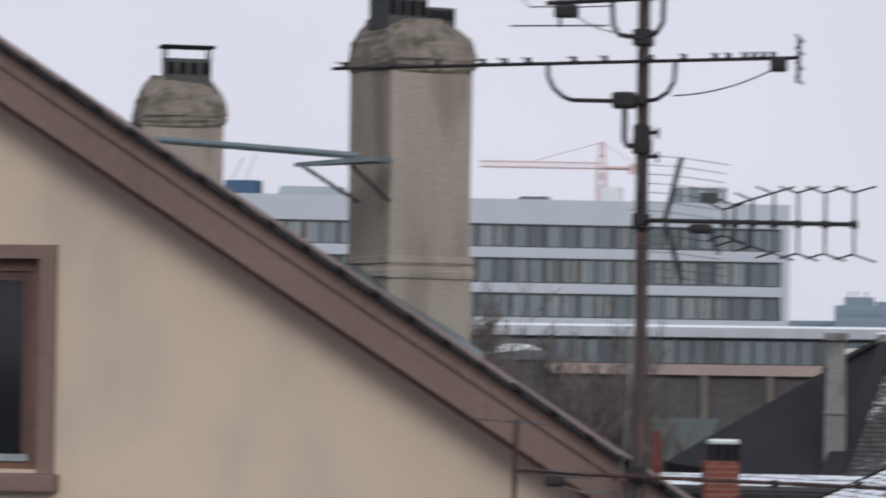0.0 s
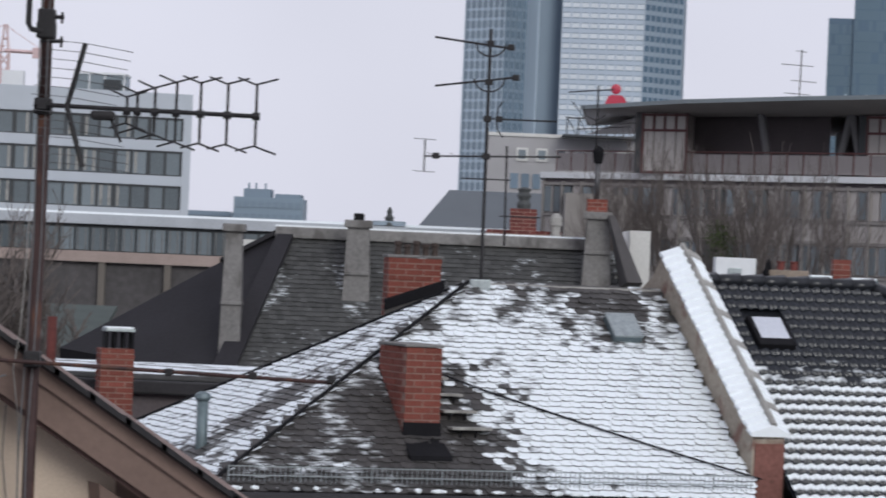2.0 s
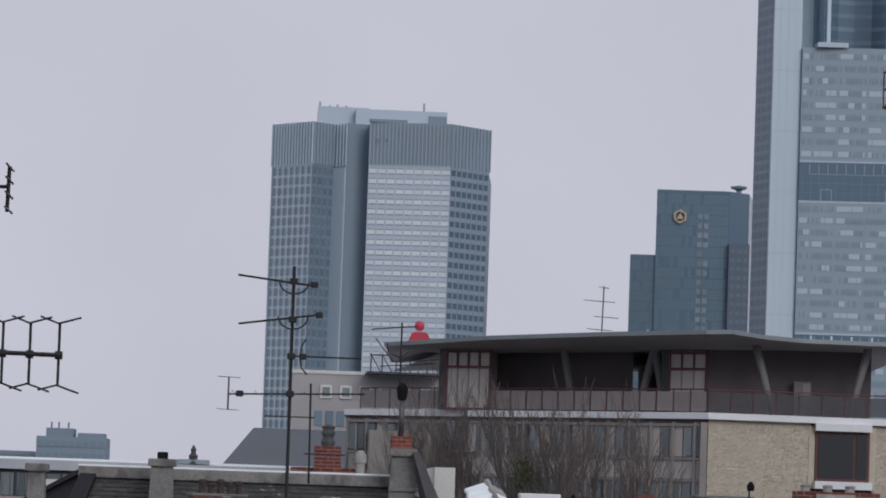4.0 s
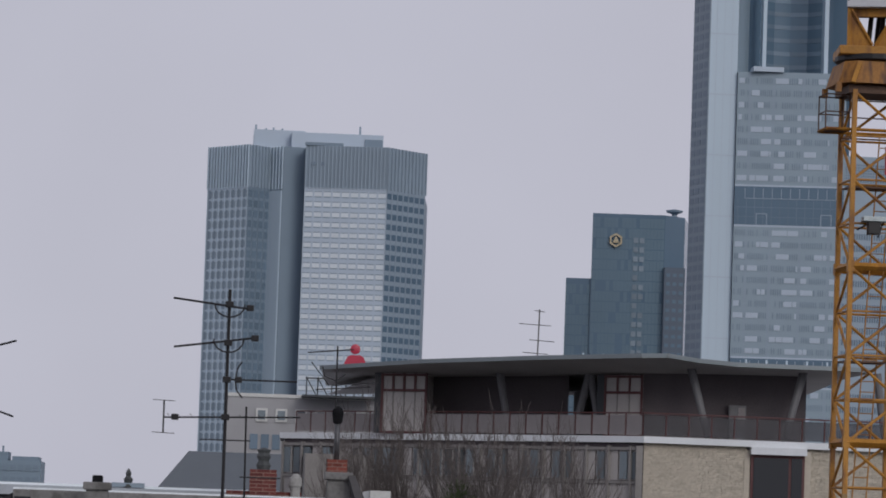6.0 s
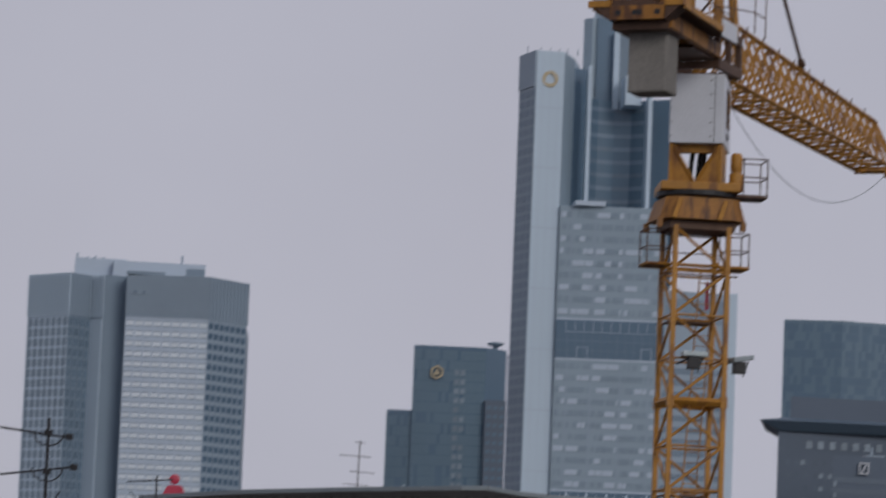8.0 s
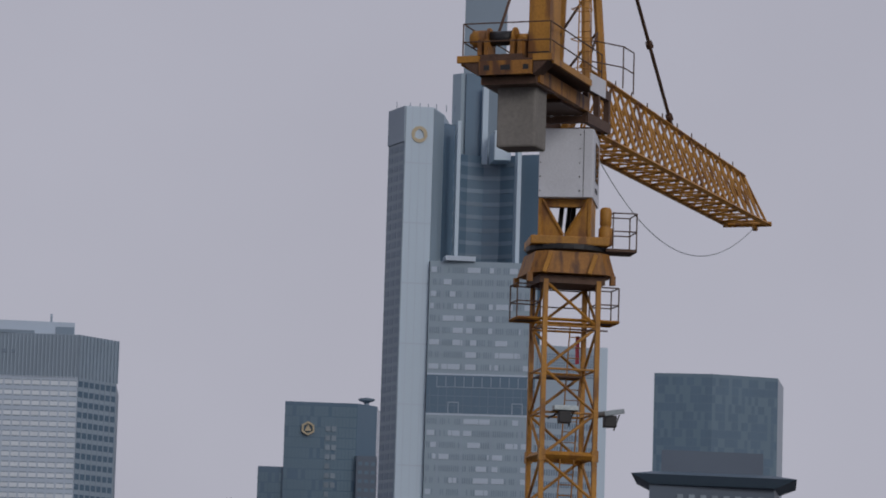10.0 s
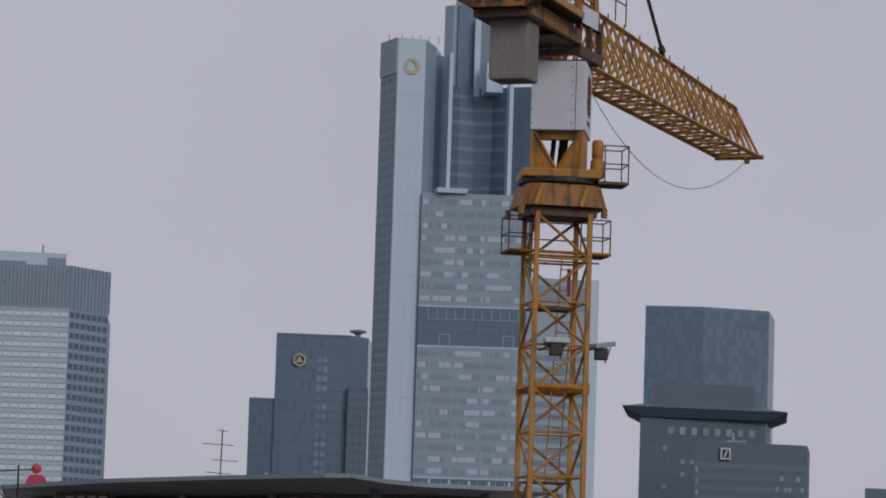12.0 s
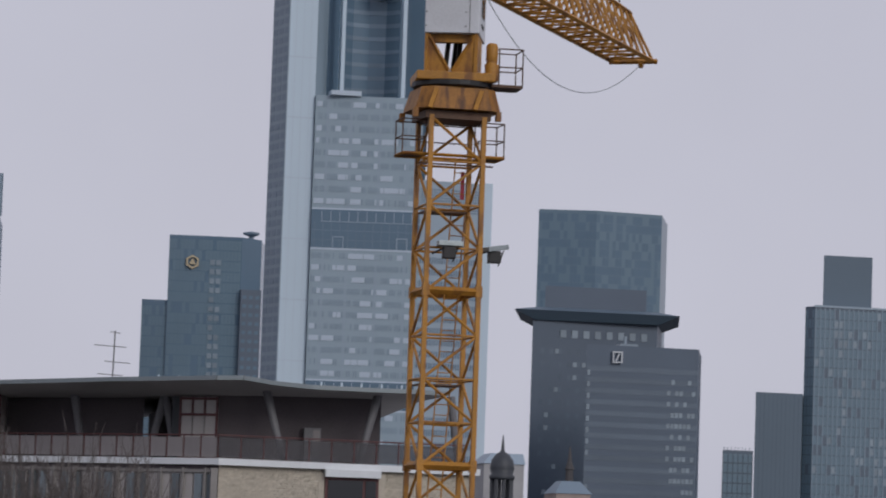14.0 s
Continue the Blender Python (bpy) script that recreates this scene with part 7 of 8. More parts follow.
def pantile_mesh():
    w, l = 0.16, 0.26
    prof = [(-0.5, 0.0), (-0.36, -0.008), (-0.2, -0.004), (-0.05, 0.02), (0.1, 0.042), (0.25, 0.046), (0.4, 0.03), (0.5, 0.004)]
    prof = [(x, z * 0.6) for x, z in prof]
    bm = bmesh.new()
    up = [bm.verts.new((x * w, l, z - 0.002)) for x, z in prof]
    dn = [bm.verts.new((x * w, 0, z + 0.017)) for x, z in prof]
    lip = [bm.verts.new((x * w, 0.002, z - 0.002)) for x, z in prof]
    for i in range(len(prof) - 1):
        bm.faces.new((up[i], dn[i], dn[i + 1], up[i + 1]))
        bm.faces.new((dn[i], lip[i], lip[i + 1], dn[i + 1]))
    bmesh.ops.recalc_face_normals(bm, faces=bm.faces)
    me = bpy.data.meshes.new("roof_tile")
    bm.to_mesh(me)
    bm.free()
    me.materials.append(tile_dark)
    for p in me.polygons:
        p.use_smooth = True
    return me


SL2 = Vector((0, -RT, -DT)).length
v2 = Vector((0, -RT, -DT)) / SL2
tm_ = pantile_mesh()
nr2 = Vector((1, 0, 0)).cross(-v2).normalized()
base2 = Matrix(((1, -v2.x, nr2.x, 0), (0, -v2.y, nr2.y, 0), (0, -v2.z, nr2.z, 0), (0, 0, 0, 1)))
joined = bmesh.new()
cnt = 0
rg = random.Random(4)
for r in range(1, 24):
    dd = r * SL2 / 23
    s = T0 + 0.1
    while s < T1 + E2 * dd / SL2 - 0.05:
        inside = 3.72 < s < 4.28 and 0.75 < dd < 1.55
        if not inside:
            m = Matrix.Translation(Vector((s, 0, ZT2)) + v2 * dd + nr2 * rg.uniform(-0.002, 0.002)) @ base2 @ pose(0, 0, 0, rg.uniform(-0.6, 0.6), 0, rg.uniform(-0.6, 0.6))
            if cnt < 300:
                piece("roof_tile", tm_, th_, m)
                cnt += 1
            else:
                k = len(joined.verts)
                joined.from_mesh(tm_)
                joined.verts.ensure_lookup_table()
                for i in range(k, len(joined.verts)):
                    joined.verts[i].co = m @ joined.verts[i].co
        s += 0.155
if len(joined.verts):
    smooth(part("roof_tile_rest", joined, tile_dark, th_, "further dark tiles of the same roof", local=True, kind="stuff"))
else:
    joined.free()
for a, b, n in ((P[0], P[1], 8), (P[1], P[2], 16), (P[1], P[4], 12)):
    for k in range(n):
        p, q = a.lerp(b, k / n), a.lerp(b, (k + 1.08) / n)
        bm = bmesh.new()
        tube(bm, p + Vector((0, 0, 0.01)), q + Vector((0, 0, 0.03)), 0.085, 8, 0.1)
        smooth(part("ridge_tile", bm, tile_ridge, th_, local=True))
slope2 = pose(0, 0, 0, math.degrees(math.atan(2.4 / RB)), 0, 0)
vx = thing("roof_window", "tilted roof window with pale pane in dark frame", "skylight", (*world_of(4.0, 0.9), ZT2 - 0.9 * 0.75), TURN)
part("frame", bevbox(-0.27, 0.27, -0.34, 0.28, -0.05, 0.1, 0.015, slope2), tar, vx, local=True)
part("pane", bx(-0.21, 0.21, -0.22, 0.23, 0.1, 0.115, slope2), sky_pane, vx, "pane reflecting the pale sky", local=True)

# ---- rear slate house with piers ----
rh = thing("rear_slate_house", "rear house with worn mansard slates and stone coping", "house", (-1.5, 80, 0))
part("wall", bx(-5.2, 3.3, 79.9, 90, 0, 20.2), pale_render, rh)
part("lower_wall", bx(-5.0, 3.3, 76.6, 80, 0, 17.4), pale_render, rh)
part("coping", bevbox(-4.3, 2.7, 79.6, 80.3, 20.27, 20.52, 0.03), pier_stone, rh, "weathered stone coping with thin snow")
part("coping_snow", bx(-4.3, 2.7, 79.65, 80.25, 20.52, 20.56), snow, rh)
bm = hull([(-5.0, 76.6, 17.3), (3.2, 76.6, 17.3), (3.2, 79.7, 20.25), (-4.0, 79.7, 20.25), (-5.0, 77.0, 17.2), (3.2, 77.0, 17.2), (3.2, 80, 20.2), (-4.0, 80, 20.2)])
part("roof_deck", bm, slate_edge, rh)
me = slate_mesh(rear_slate)
vd = Vector((0, -3.1, -2.95))
LL = vd.length
vd = vd / LL
slates(rh, me, Vector((0, -0.3, 20.25)), Vector((1, 0, 0)), vd, 30, lambda dd: (-2.6 - 0.95 * dd / LL, 4.75), LL / 30, 0.165, 0, 31)
bm = hull([(-4.16, 79.9, 20.46), (-8.94, 79.5, 17.64), (-4.25, 77.0, 17.6), (-4.16, 80.2, 20.4), (-8.94, 80, 17.0), (-4.25, 77.3, 17.0), (-5.0, 76.9, 17.2)])
part("gable_side", bm, black_side, rh, "black slate-clad side slope")
part("edge_board", hull([(-4.25, 79.55, 20.36), (-3.9, 79.55, 20.36), (-5.4, 76.45, 17.36), (-4.9, 76.45, 17.36), (-4.25, 79.7, 20.2), (-3.9, 79.7, 20.2), (-5.4, 76.6, 17.2), (-4.9, 76.6, 17.2)]), black_side, rh)
part("side_cap", hull([(-4.2, 79.7, 20.5), (-4.0, 79.7, 20.5), (-5.5, 79.6, 19.76), (-5.4, 79.6, 19.72), (-4.2, 80, 20.4), (-5.5, 80, 19.6)]), black_side, rh)


def pier(x0, x1, y, z0, z1, taper, cap, label):
    t = thing("stone_pier", label, "pier", ((x0 + x1) / 2, y, z0), group="stone piers")
    w = (x1 - x0) / 2
    h = z1 - z0
    part("shaft", hull([(-w - taper, -0.3, 0), (w + taper, -0.3, 0), (-w - taper, 0.4, 0), (w + taper, 0.4, 0), (-w, -0.25, h), (w, -0.25, h), (-w, 0.3, h), (w, 0.3, h)]), pier_stone, t, local=True)
    part("band", bevbox(-w - 0.05, w + 0.05, -0.33, 0.4, h * 0.55, h * 0.55 + 0.08, 0.02), pier_stone, t, local=True)
    part("head", bevbox(-w - 0.07, w + 0.07, -0.34, 0.38, h - 0.05, h + 0.12, 0.03), pier_stone, t, local=True)
    if cap:
        part("cowl", bevbox(-w * 0.5, w * 0.5, -0.15, 0.15, h + 0.1, h + 0.27, 0.04), tar, t, local=True)
    return t


pier(-5.22, -4.88, 77.4, 16.8, 20.4, 0.08, False, "tall grey stone pier at the roof edge")
pier(-2.66, -2.2, 78.6, 18.2, 20.6, 0.1, True, "grey stone pier with dark cowl")
pier(2.55, 3.02, 78.8, 19.2, 21.0, 0.1, False, "grey chimney pier on the rear roof")
brick_stack("brick_chimney", "red brick chimney head on a grey pier", (2.74, 78.5), 0, 0.44, 0.5, 20.98, 21.4, brick_red, False)
fp = thing("metal_flue", "metal flue pipe with black cowl and small aerial", "flue", (2.72, 78.7, 21.4))
bm = bmesh.new()
tube(bm, (2.72, 78.7, 21.35), (2.72, 78.7, 22.25), 0.06, 12)
smooth(part("pipe", bm, grey_rod, fp))
part("cowl", lathe([(0.06, 22.17), (0.1, 22.2), (0.13, 22.42), (0.1, 22.5), (0.04, 22.56)], 14, (2.72, 78.7, 0)), tar, fp)
bm = bmesh.new()
tube(bm, (2.66, 78.6, 22.5), (2.66, 78.6, 23.86), 0.02, 6)
part("aerial_pole", bm, black_metal, fp)
for z, a, b in ((23.75, -0.65, 0.35), (22.95, -0.45, 0.75), (23.05, -0.1, 0.9)):
    bm = bmesh.new()
    tube(bm, (2.66 + a, 78.6, z - 0.05), (2.66 + b, 78.6, z + 0.05), 0.014, 5)
    part("aerial_rod", bm, black_metal, fp)
bm = bmesh.new()
pipe(bm, [(2.35, 78.6, 23.4), (2.4, 78.6, 23.2), (2.66, 78.6, 23.1), (2.85, 78.6, 23.25)], 0.014, 5)
tube(bm, (2.1, 78.6, 23.5), (2.5, 78.6, 23.0), 0.012, 5)
part("aerial_bracket", bm, black_metal, fp)
sg2 = thing("stepped_gable", "brown-capped sloping gable edge with white wall", "gable", (3.4, 78.5, 0))
part("coping", hull([(2.98, 78.2, 21.05), (3.12, 78.2, 21.05), (3.42, 77.6, 19.62), (3.75, 77.6, 19.62), (2.98, 78.6, 21.0), (3.12, 78.6, 21.0), (3.3, 78.6, 19.5), (3.75, 78.6, 19.5)]), brown_wall, sg2, "brown coping")
part("white_wall", bx(3.5, 3.95, 79.0, 83, 0, 20.75), pale_render, sg2)
brick_stack("brick_wall", "low dark brick parapet behind the roof", (1.25, 84), 0, 1.75, 0.4, 20.0, 20.7, brick_dark, False, group="")
brick_stack("brick_chimney", "dark red brick chimney with black pot", (1.22, 83.7), 0, 0.62, 0.5, 20.0, 21.2, brick_dark, False)
pt = thing("chimney_pot", "black bulbous chimney pot", "chimney pot", (1.22, 83.9, 21.2), group="pots")
part("pot", lathe([(0.15, 0.0), (0.17, 0.1), (0.12, 0.2), (0.17, 0.3), (0.13, 0.38), (0.17, 0.45), (0.04, 0.5)], 12), lead_dark, pt, local=True)
pt = thing("chimney_pot", "slim grey vent pot with dark head", "chimney pot", (1.98, 83.9, 20.0), group="pots")
part("pot", lathe([(0.11, 0.0), (0.11, 0.8), (0.15, 0.85), (0.14, 1.02), (0.06, 1.12)], 12), concrete, pt, local=True)
part("rear_base", bx(0.2, 2.3, 83.6, 88, 0, 20.0), pale_render, thing("rear_block", "plain wall block behind the slate roof", "building", (1.2, 85, 0)))
fn = thing("roof_finial", "small dark roof finial on the flat roof", "finial", (-4.5, 199.9, 21.6))
part("finial", lathe([(0.3, 0), (0.2, 0.2), (0.26, 0.45), (0.13, 0.6), (0.16, 0.8), (0.03, 1.05)], 10), lead_dark, fn, local=True)
part("base", bx(-0.9, 0.9, -0.2, 0.6, 0.0, 0.25), tower_mid, fn, local=True)

# ---- orange brick chimneys near the slate house ----
oc = brick_stack("brick_chimney", "orange-red brick chimney with a row of clay pots", (-0.745, 50.3), 8, 0.745, 0.6, 17.4, 19.97, brick_red, True)
for k in range(5):
    pt = thing("chimney_pot", "small sooty clay chimney pot", "chimney pot", (-1.0 + 0.129 * k, 50.55, 20.0), group="pots")
    hp_ = (0.2, 0.16, 0.21, 0.17, 0.19)[k]
    part("pot", lathe([(0.05, 0.0), (0.042, hp_ * 0.6), (0.055, hp_ * 0.75), (0.05, hp_ * 0.95), (0.025, hp_)], 10), sooty_clay, pt, local=True)
part("flashing", hull([(-0.42, -0.05, 19.36), (0.42, -0.05, 19.66), (-0.42, -0.05, 19.22), (0.42, -0.05, 19.52), (-0.42, -0.004, 19.38), (0.42, -0.004, 19.68), (-0.42, -0.004, 19.22), (0.42, -0.004, 19.52)]), tar, oc, "black sloping flashing", local=True)
part("apron", hull([(-0.41, -0.03, 19.24), (0.41, -0.03, 19.54), (-0.41, -0.03, 17.5), (0.41, -0.03, 17.5), (-0.41, -0.004, 19.24), (0.41, -0.004, 19.54), (-0.41, -0.004, 17.5), (0.41, -0.004, 17.5)]), slate_bare, oc, "slate-hung foot of the stack", local=True)
brick_stack("brick_chimney", "slim orange-red brick chimney with vented metal cap", (-5.08, 52.8), 14, 0.5, 0.45, 16.0, 18.46, brick_red, False)
mc = thing("vent_cowl", "grey vented metal cowl on a brick chimney", "cowl", (-5.1, 53.0, 18.46), 14)
for x in (-0.19, -0.06, 0.07, 0.19):
    part("cap_post", bx(x - 0.02, x + 0.02, -0.17, 0.17, 0, 0.24), tar, mc, local=True)
part("cap_plate", bevbox(-0.22, 0.22, -0.2, 0.2, 0.24, 0.29, 0.01), zinc, mc, local=True)
part("cap_snow", bx(-0.2, 0.2, -0.18, 0.18, 0.291, 0.31), snow, mc, local=True)
bp = thing("clay_pipe", "slim brown clay vent pipe", "vent pipe", (-6.08, 53, 17.6))
bm = bmesh.new()
tube(bm, (0, 0, 0), (0, 0, 1.28), 0.07, 12)
smooth(part("pipe", bm, brick_dark, bp, local=True))
fr = thing("flat_annex", "low annex with snow on its flat roof", "building", (-5.4, 56, 0))
part("wall", bx(-7.6, -3.4, 54.4, 60, 0, 17.75), dark_loggia, fr)
part("roof", bevbox(-7.8, -3.2, 54.2, 60.2, 17.75, 17.95, 0.03), slate_edge, fr)
part("roof_snow", bevbox(-7.2, -3.4, 54.5, 59.8, 17.95, 18.05, 0.03), felt_snow, fr)
part("chimney_base", bx(-6.4, -4.6, 52.5, 54.4, 0, 16.9), dark_loggia, fr)
part("pipe_base", bx(-6.4, -5.7, 52.6, 54.4, 16.9, 17.65), dark_loggia, fr)

# ---- aerials on the slate house ----
A2 = thing("yagi_aerial", "slim dark mast with four television aerials on the ridge", "antenna", (0.17, 48.05, 19.6), group="television aerials")
Y2 = 48.05
bm = bmesh.new()
tube(bm, (0.17, Y2, 19.5), (0.165, Y2, 23.06), 0.022, 8)
part("mast", bm, black_metal, A2)
for z, x0, x1, dz in ((22.86, -0.58, 0.48, -0.06), (22.35, -0.55, 0.56, 0.08), (21.86, 0.18, 1.1, 0.0), (21.36, -0.66, 1.16, 0.03)):
    bm = bmesh.new()
    tube(bm, (x0, Y2 - 0.05, z - dz), (x1, Y2 - 0.05, z + dz), 0.013 if z < 21.9 else 0.016, 6)
    part("boom", bm, black_metal, A2)
    part("clamp", bevbox(0.11, 0.22, Y2 - 0.08, Y2 + 0.04, z - 0.04, z + 0.04, 0.01), black_metal, A2)
for z in (22.72, 22.25):
    bm = bmesh.new()
    pts = [(0.17 + 0.2 * math.cos(a), Y2 - 0.05, z + 0.14 + 0.17 * math.sin(a)) for a in [math.pi + k * math.pi / 8 for k in range(9)]]
    pipe(bm, pts, 0.012, 5)
    part("bracket", bm, black_metal, A2)
for x, z in ((0.44, 22.82), (0.52, 22.42), (0.32, 21.86), (-0.5, 21.34)):
    part("junction_box", bevbox(x - 0.05, x + 0.05, Y2 - 0.1, Y2, z - 0.04, z + 0.04, 0.015), black_metal, A2)
for x in (-0.6, -0.3, 0.0, 0.35, 0.6, 0.85, 1.1):
    bm = bmesh.new()
    tube(bm, (x, Y2 - 0.35, 21.38 + 0.02 * x), (x + 0.02, Y2 + 0.3, 21.38 + 0.02 * x), 0.006, 5)
    part("director", bm, grey_rod, A2)
bm = bmesh.new()
tube(bm, (-0.65, Y2 - 0.05, 21.13), (-0.65, Y2 - 0.05, 21.56), 0.012, 6)
tube(bm, (-0.8, Y2 - 0.05, 21.56), (-0.5, Y2 - 0.05, 21.55), 0.005, 5)
tube(bm, (-0.8, Y2 - 0.05, 21.13), (-0.5, Y2 - 0.05, 21.12), 0.005, 5)
part("reflector", bm, grey_rod, A2)
bm = bmesh.new()
pipe(bm, [(0.36, Y2 - 0.06, 22.1), (0.3, Y2 - 0.06, 22.0), (0.28, Y2 - 0.06, 21.85), (0.3, Y2 - 0.06, 21.72), (0.38, Y2 - 0.06, 21.62)], 0.012, 6)
part("bow_dipole", bm, black_metal, A2)
part("foot", bevbox(0.02, 0.3, 47.95, 48.15, 19.55, 19.72, 0.02), zinc, A2)
A3 = thing("roof_aerial", "thin dark aerial pole behind the ridge", "antenna", (0.74, 79.6, 19.9))
bm = bmesh.new()
tube(bm, (0.76, 79.6, 20.3), (0.73, 79.6, 22.5), 0.025, 6)
part("pole", bm, black_metal, A3)
for z, a, b in ((21.75, -1.0, 0.1), (20.95, -0.1, 0.8)):
    bm = bmesh.new()
    tube(bm, (0.74 + a, 79.6, z), (0.74 + b, 79.6, z), 0.016, 5)
    part("crossbar", bm, black_metal, A3)

# ---- roofs and stacks behind the tiled house ----
rb = thing("flat_roof_block", "flat roofed block carrying stacks and boxes", "building", (5.5, 62, 0))
part("wall", bx(3.9, 7.0, 59.4, 68, 0, 19.7), pale_render, rb)
part("roof", bevbox(3.8, 7.1, 59.2, 68.2, 19.7, 19.8, 0.02), lead, rb)
wb = thing("ventilation_box", "white sheet-metal ventilation box on a flat roof", "vent", (4.43, 60.2, 19.8), group="roof boxes")
part("body", bevbox(-0.34, 0.34, -0.25, 0.3, 0, 0.39, 0.02), white_paint, wb, local=True)
part("hood", bevbox(-0.12, 0.1, -0.29, -0.25, 0.0, 0.22, 0.01), zinc, wb, local=True)
ds = thing("satellite_dish", "black satellite dish seen from the side", "dish", (4.9, 60.0, 19.8), 70)
bm = bmesh.new()
rings = []
for r in (0.0, 0.09, 0.15, 0.19):
    rings.append([bm.verts.new((r * math.cos(k * math.tau / 18), -0.02 - r * r * 1.6, 0.2 + r * 1.05 * math.sin(k * math.tau / 18))) for k in range(18)])
for a, b in zip(rings, rings[1:]):
    for k in range(18):
        bm.faces.new((a[k], a[(k + 1) % 18], b[(k + 1) % 18], b[k]))
dish = smooth(part("dish", bm, tar, ds, local=True))
so = dish.modifiers.new("thick", "SOLIDIFY")
so.thickness = 0.012
bm = bmesh.new()
tube(bm, (0, 0, 0), (0, 0, 0.2), 0.02, 6)
part("stand", bm, tar, ds, local=True)
bb = thing("stack_block", "brown rendered stack with two small pots", "chimney", (5.33, 60.3, 19.8))
part("body", bevbox(-0.33, 0.33, -0.2, 0.3, 0, 0.22, 0.02), mat("brown_render", (0.25, 0.205, 0.165), 0.9, vary=0.2, scale=3), bb, local=True)
for x in (-0.12, 0.1):
    part("pot", lathe([(0.07, 0.2), (0.06, 0.33), (0.08, 0.36), (0.04, 0.37)], 10, (x, 0, 0)), brick_dark, bb, local=True)
brick_stack("brick_chimney", "small orange brick stack", (6.22, 60.2), 0, 0.29, 0.4, 19.8, 20.24, brick_red, False)
for x, w, h in ((5.85, 0.2, 0.12), (6.55, 0.25, 0.1)):
    g = thing("roof_curb", "grey roof curb with a snow cap", "roof curb", (x, 60.1, 19.8), group="roof boxes")
    part("body", bevbox(-w, w, -0.2, 0.3, 0, h, 0.02), lead, g, local=True)
    part("snow_cap", bevbox(-w * 0.9, w * 0.9, -0.2, 0.28, h, h + 0.04, 0.015), snow, g, local=True)
part("wall", bx(6.2, 11.5, 53.9, 70, 0, 18.9), pale_render, thing("side_house", "plain house wall under the brick stacks", "building", (9, 60, 0)))
brick_stack("brick_chimney", "broad red brick chimney above the dark tiles", (6.77, 54), 3, 0.83, 0.6, 18.9, 20.2, brick_red, True)
wx = thing("flue_cabinet", "white metal flue cabinet beside the chimney", "cabinet", (7.4, 54, 18.9))
part("body", bevbox(-0.2, 0.2, 0, 0.5, 0, 1.27, 0.02), white_paint, wx, local=True)
part("lid", bevbox(-0.22, 0.22, -0.03, 0.52, 1.27, 1.31, 0.01), zinc, wx, local=True)
part("label_plate", bx(-0.05, 0.06, -0.012, 0.0, 0.5, 0.68), tower_mid, wx, local=True)
part("annex", bevbox(0.2, 0.42, 0.02, 0.5, 0, 0.95, 0.02), pale_render, wx, local=True)
cw = thing("cowl", "small dark cowl on a rod", "cowl", (7.12, 53.95, 20.2))
bm = bmesh.new()
tube(bm, (0, 0, 0), (0, 0, 0.22), 0.012, 6)
part("rod", bm, tar, cw, local=True)
part("head", lathe([(0.05, 0.12), (0.06, 0.2), (0.02, 0.26)], 10, (0.02, 0, 0)), tar, cw, local=True)
ow = thing("clay_box", "orange clay coloured parapet box", "parapet", (8.07, 55, 18.9))
part("body", bevbox(-0.36, 0.36, 0, 0.5, 0, 0.32, 0.02), brick_red, ow, local=True)
part("top", bevbox(-0.38, 0.38, -0.03, 0.52, 0.32, 0.36, 0.01), brick_dark, ow, local=True)
ac = thing("air_conditioner", "pale air conditioner box with dark fan", "air conditioner", (8.58, 55, 18.95))
part("body", bevbox(-0.14, 0.14, 0, 0.3, 0, 0.3, 0.02), pale_render, ac, local=True)
bm = bmesh.new()
tube(bm, (0.02, -0.01, 0.15), (0.02, 0.0, 0.15), 0.09, 14)
part("fan", bm, tar, ac, local=True)
tr2 = thing("tiled_lean_to", "small dark tiled roof half covered in snow", "roof", (8.3, 57, 0))
part("wall", bx(7.75, 8.9, 56.8, 60, 0, 19.2), pale_render, tr2)
bm = bmesh.new()
me_t = pantile_mesh()
for r in range(5):
    for c in range(8):
        m = Matrix.Translation((7.83 + 0.155 * c, 56.6 + r * 0.22, 19.15 + 0.16 * r)) @ pose(0, 0, 0, 36, 0, 0)
        k = len(bm.verts)
        bm.from_mesh(me_t)
        bm.verts.ensure_lookup_table()
        for i in range(k, len(bm.verts)):
            bm.verts[i].co = m @ bm.verts[i].co
part("tiles", bm, slate_snow, tr2, kind="stuff")
part("roof_deck", hull([(7.75, 56.62, 19.08), (9.0, 56.62, 19.08), (7.75, 57.75, 19.92), (9.0, 57.75, 19.92), (7.75, 57.75, 19.0), (9.0, 57.75, 19.0)]), tile_ridge, tr2)
sc = thing("snowy_firewall", "sloping firewall with snowy metal capping", "wall", (9.2, 56, 0))
part("side", hull([(8.84, 57.5, 20.1), (9.05, 57.5, 20.1), (9.4, 54.2, 18.5), (9.65, 54.2, 18.5), (8.84, 57.5, 18), (9.4, 54.2, 17), (9.65, 54.2, 17), (9.05, 57.5, 18)]), tar, sc)
part("capping", hull([(8.82, 57.5, 20.12), (8.92, 57.5, 20.16), (9.36, 54.2, 18.52), (9.46, 54.2, 18.56), (8.82, 57.5, 20.06), (9.36, 54.2, 18.46)]), lead, sc)
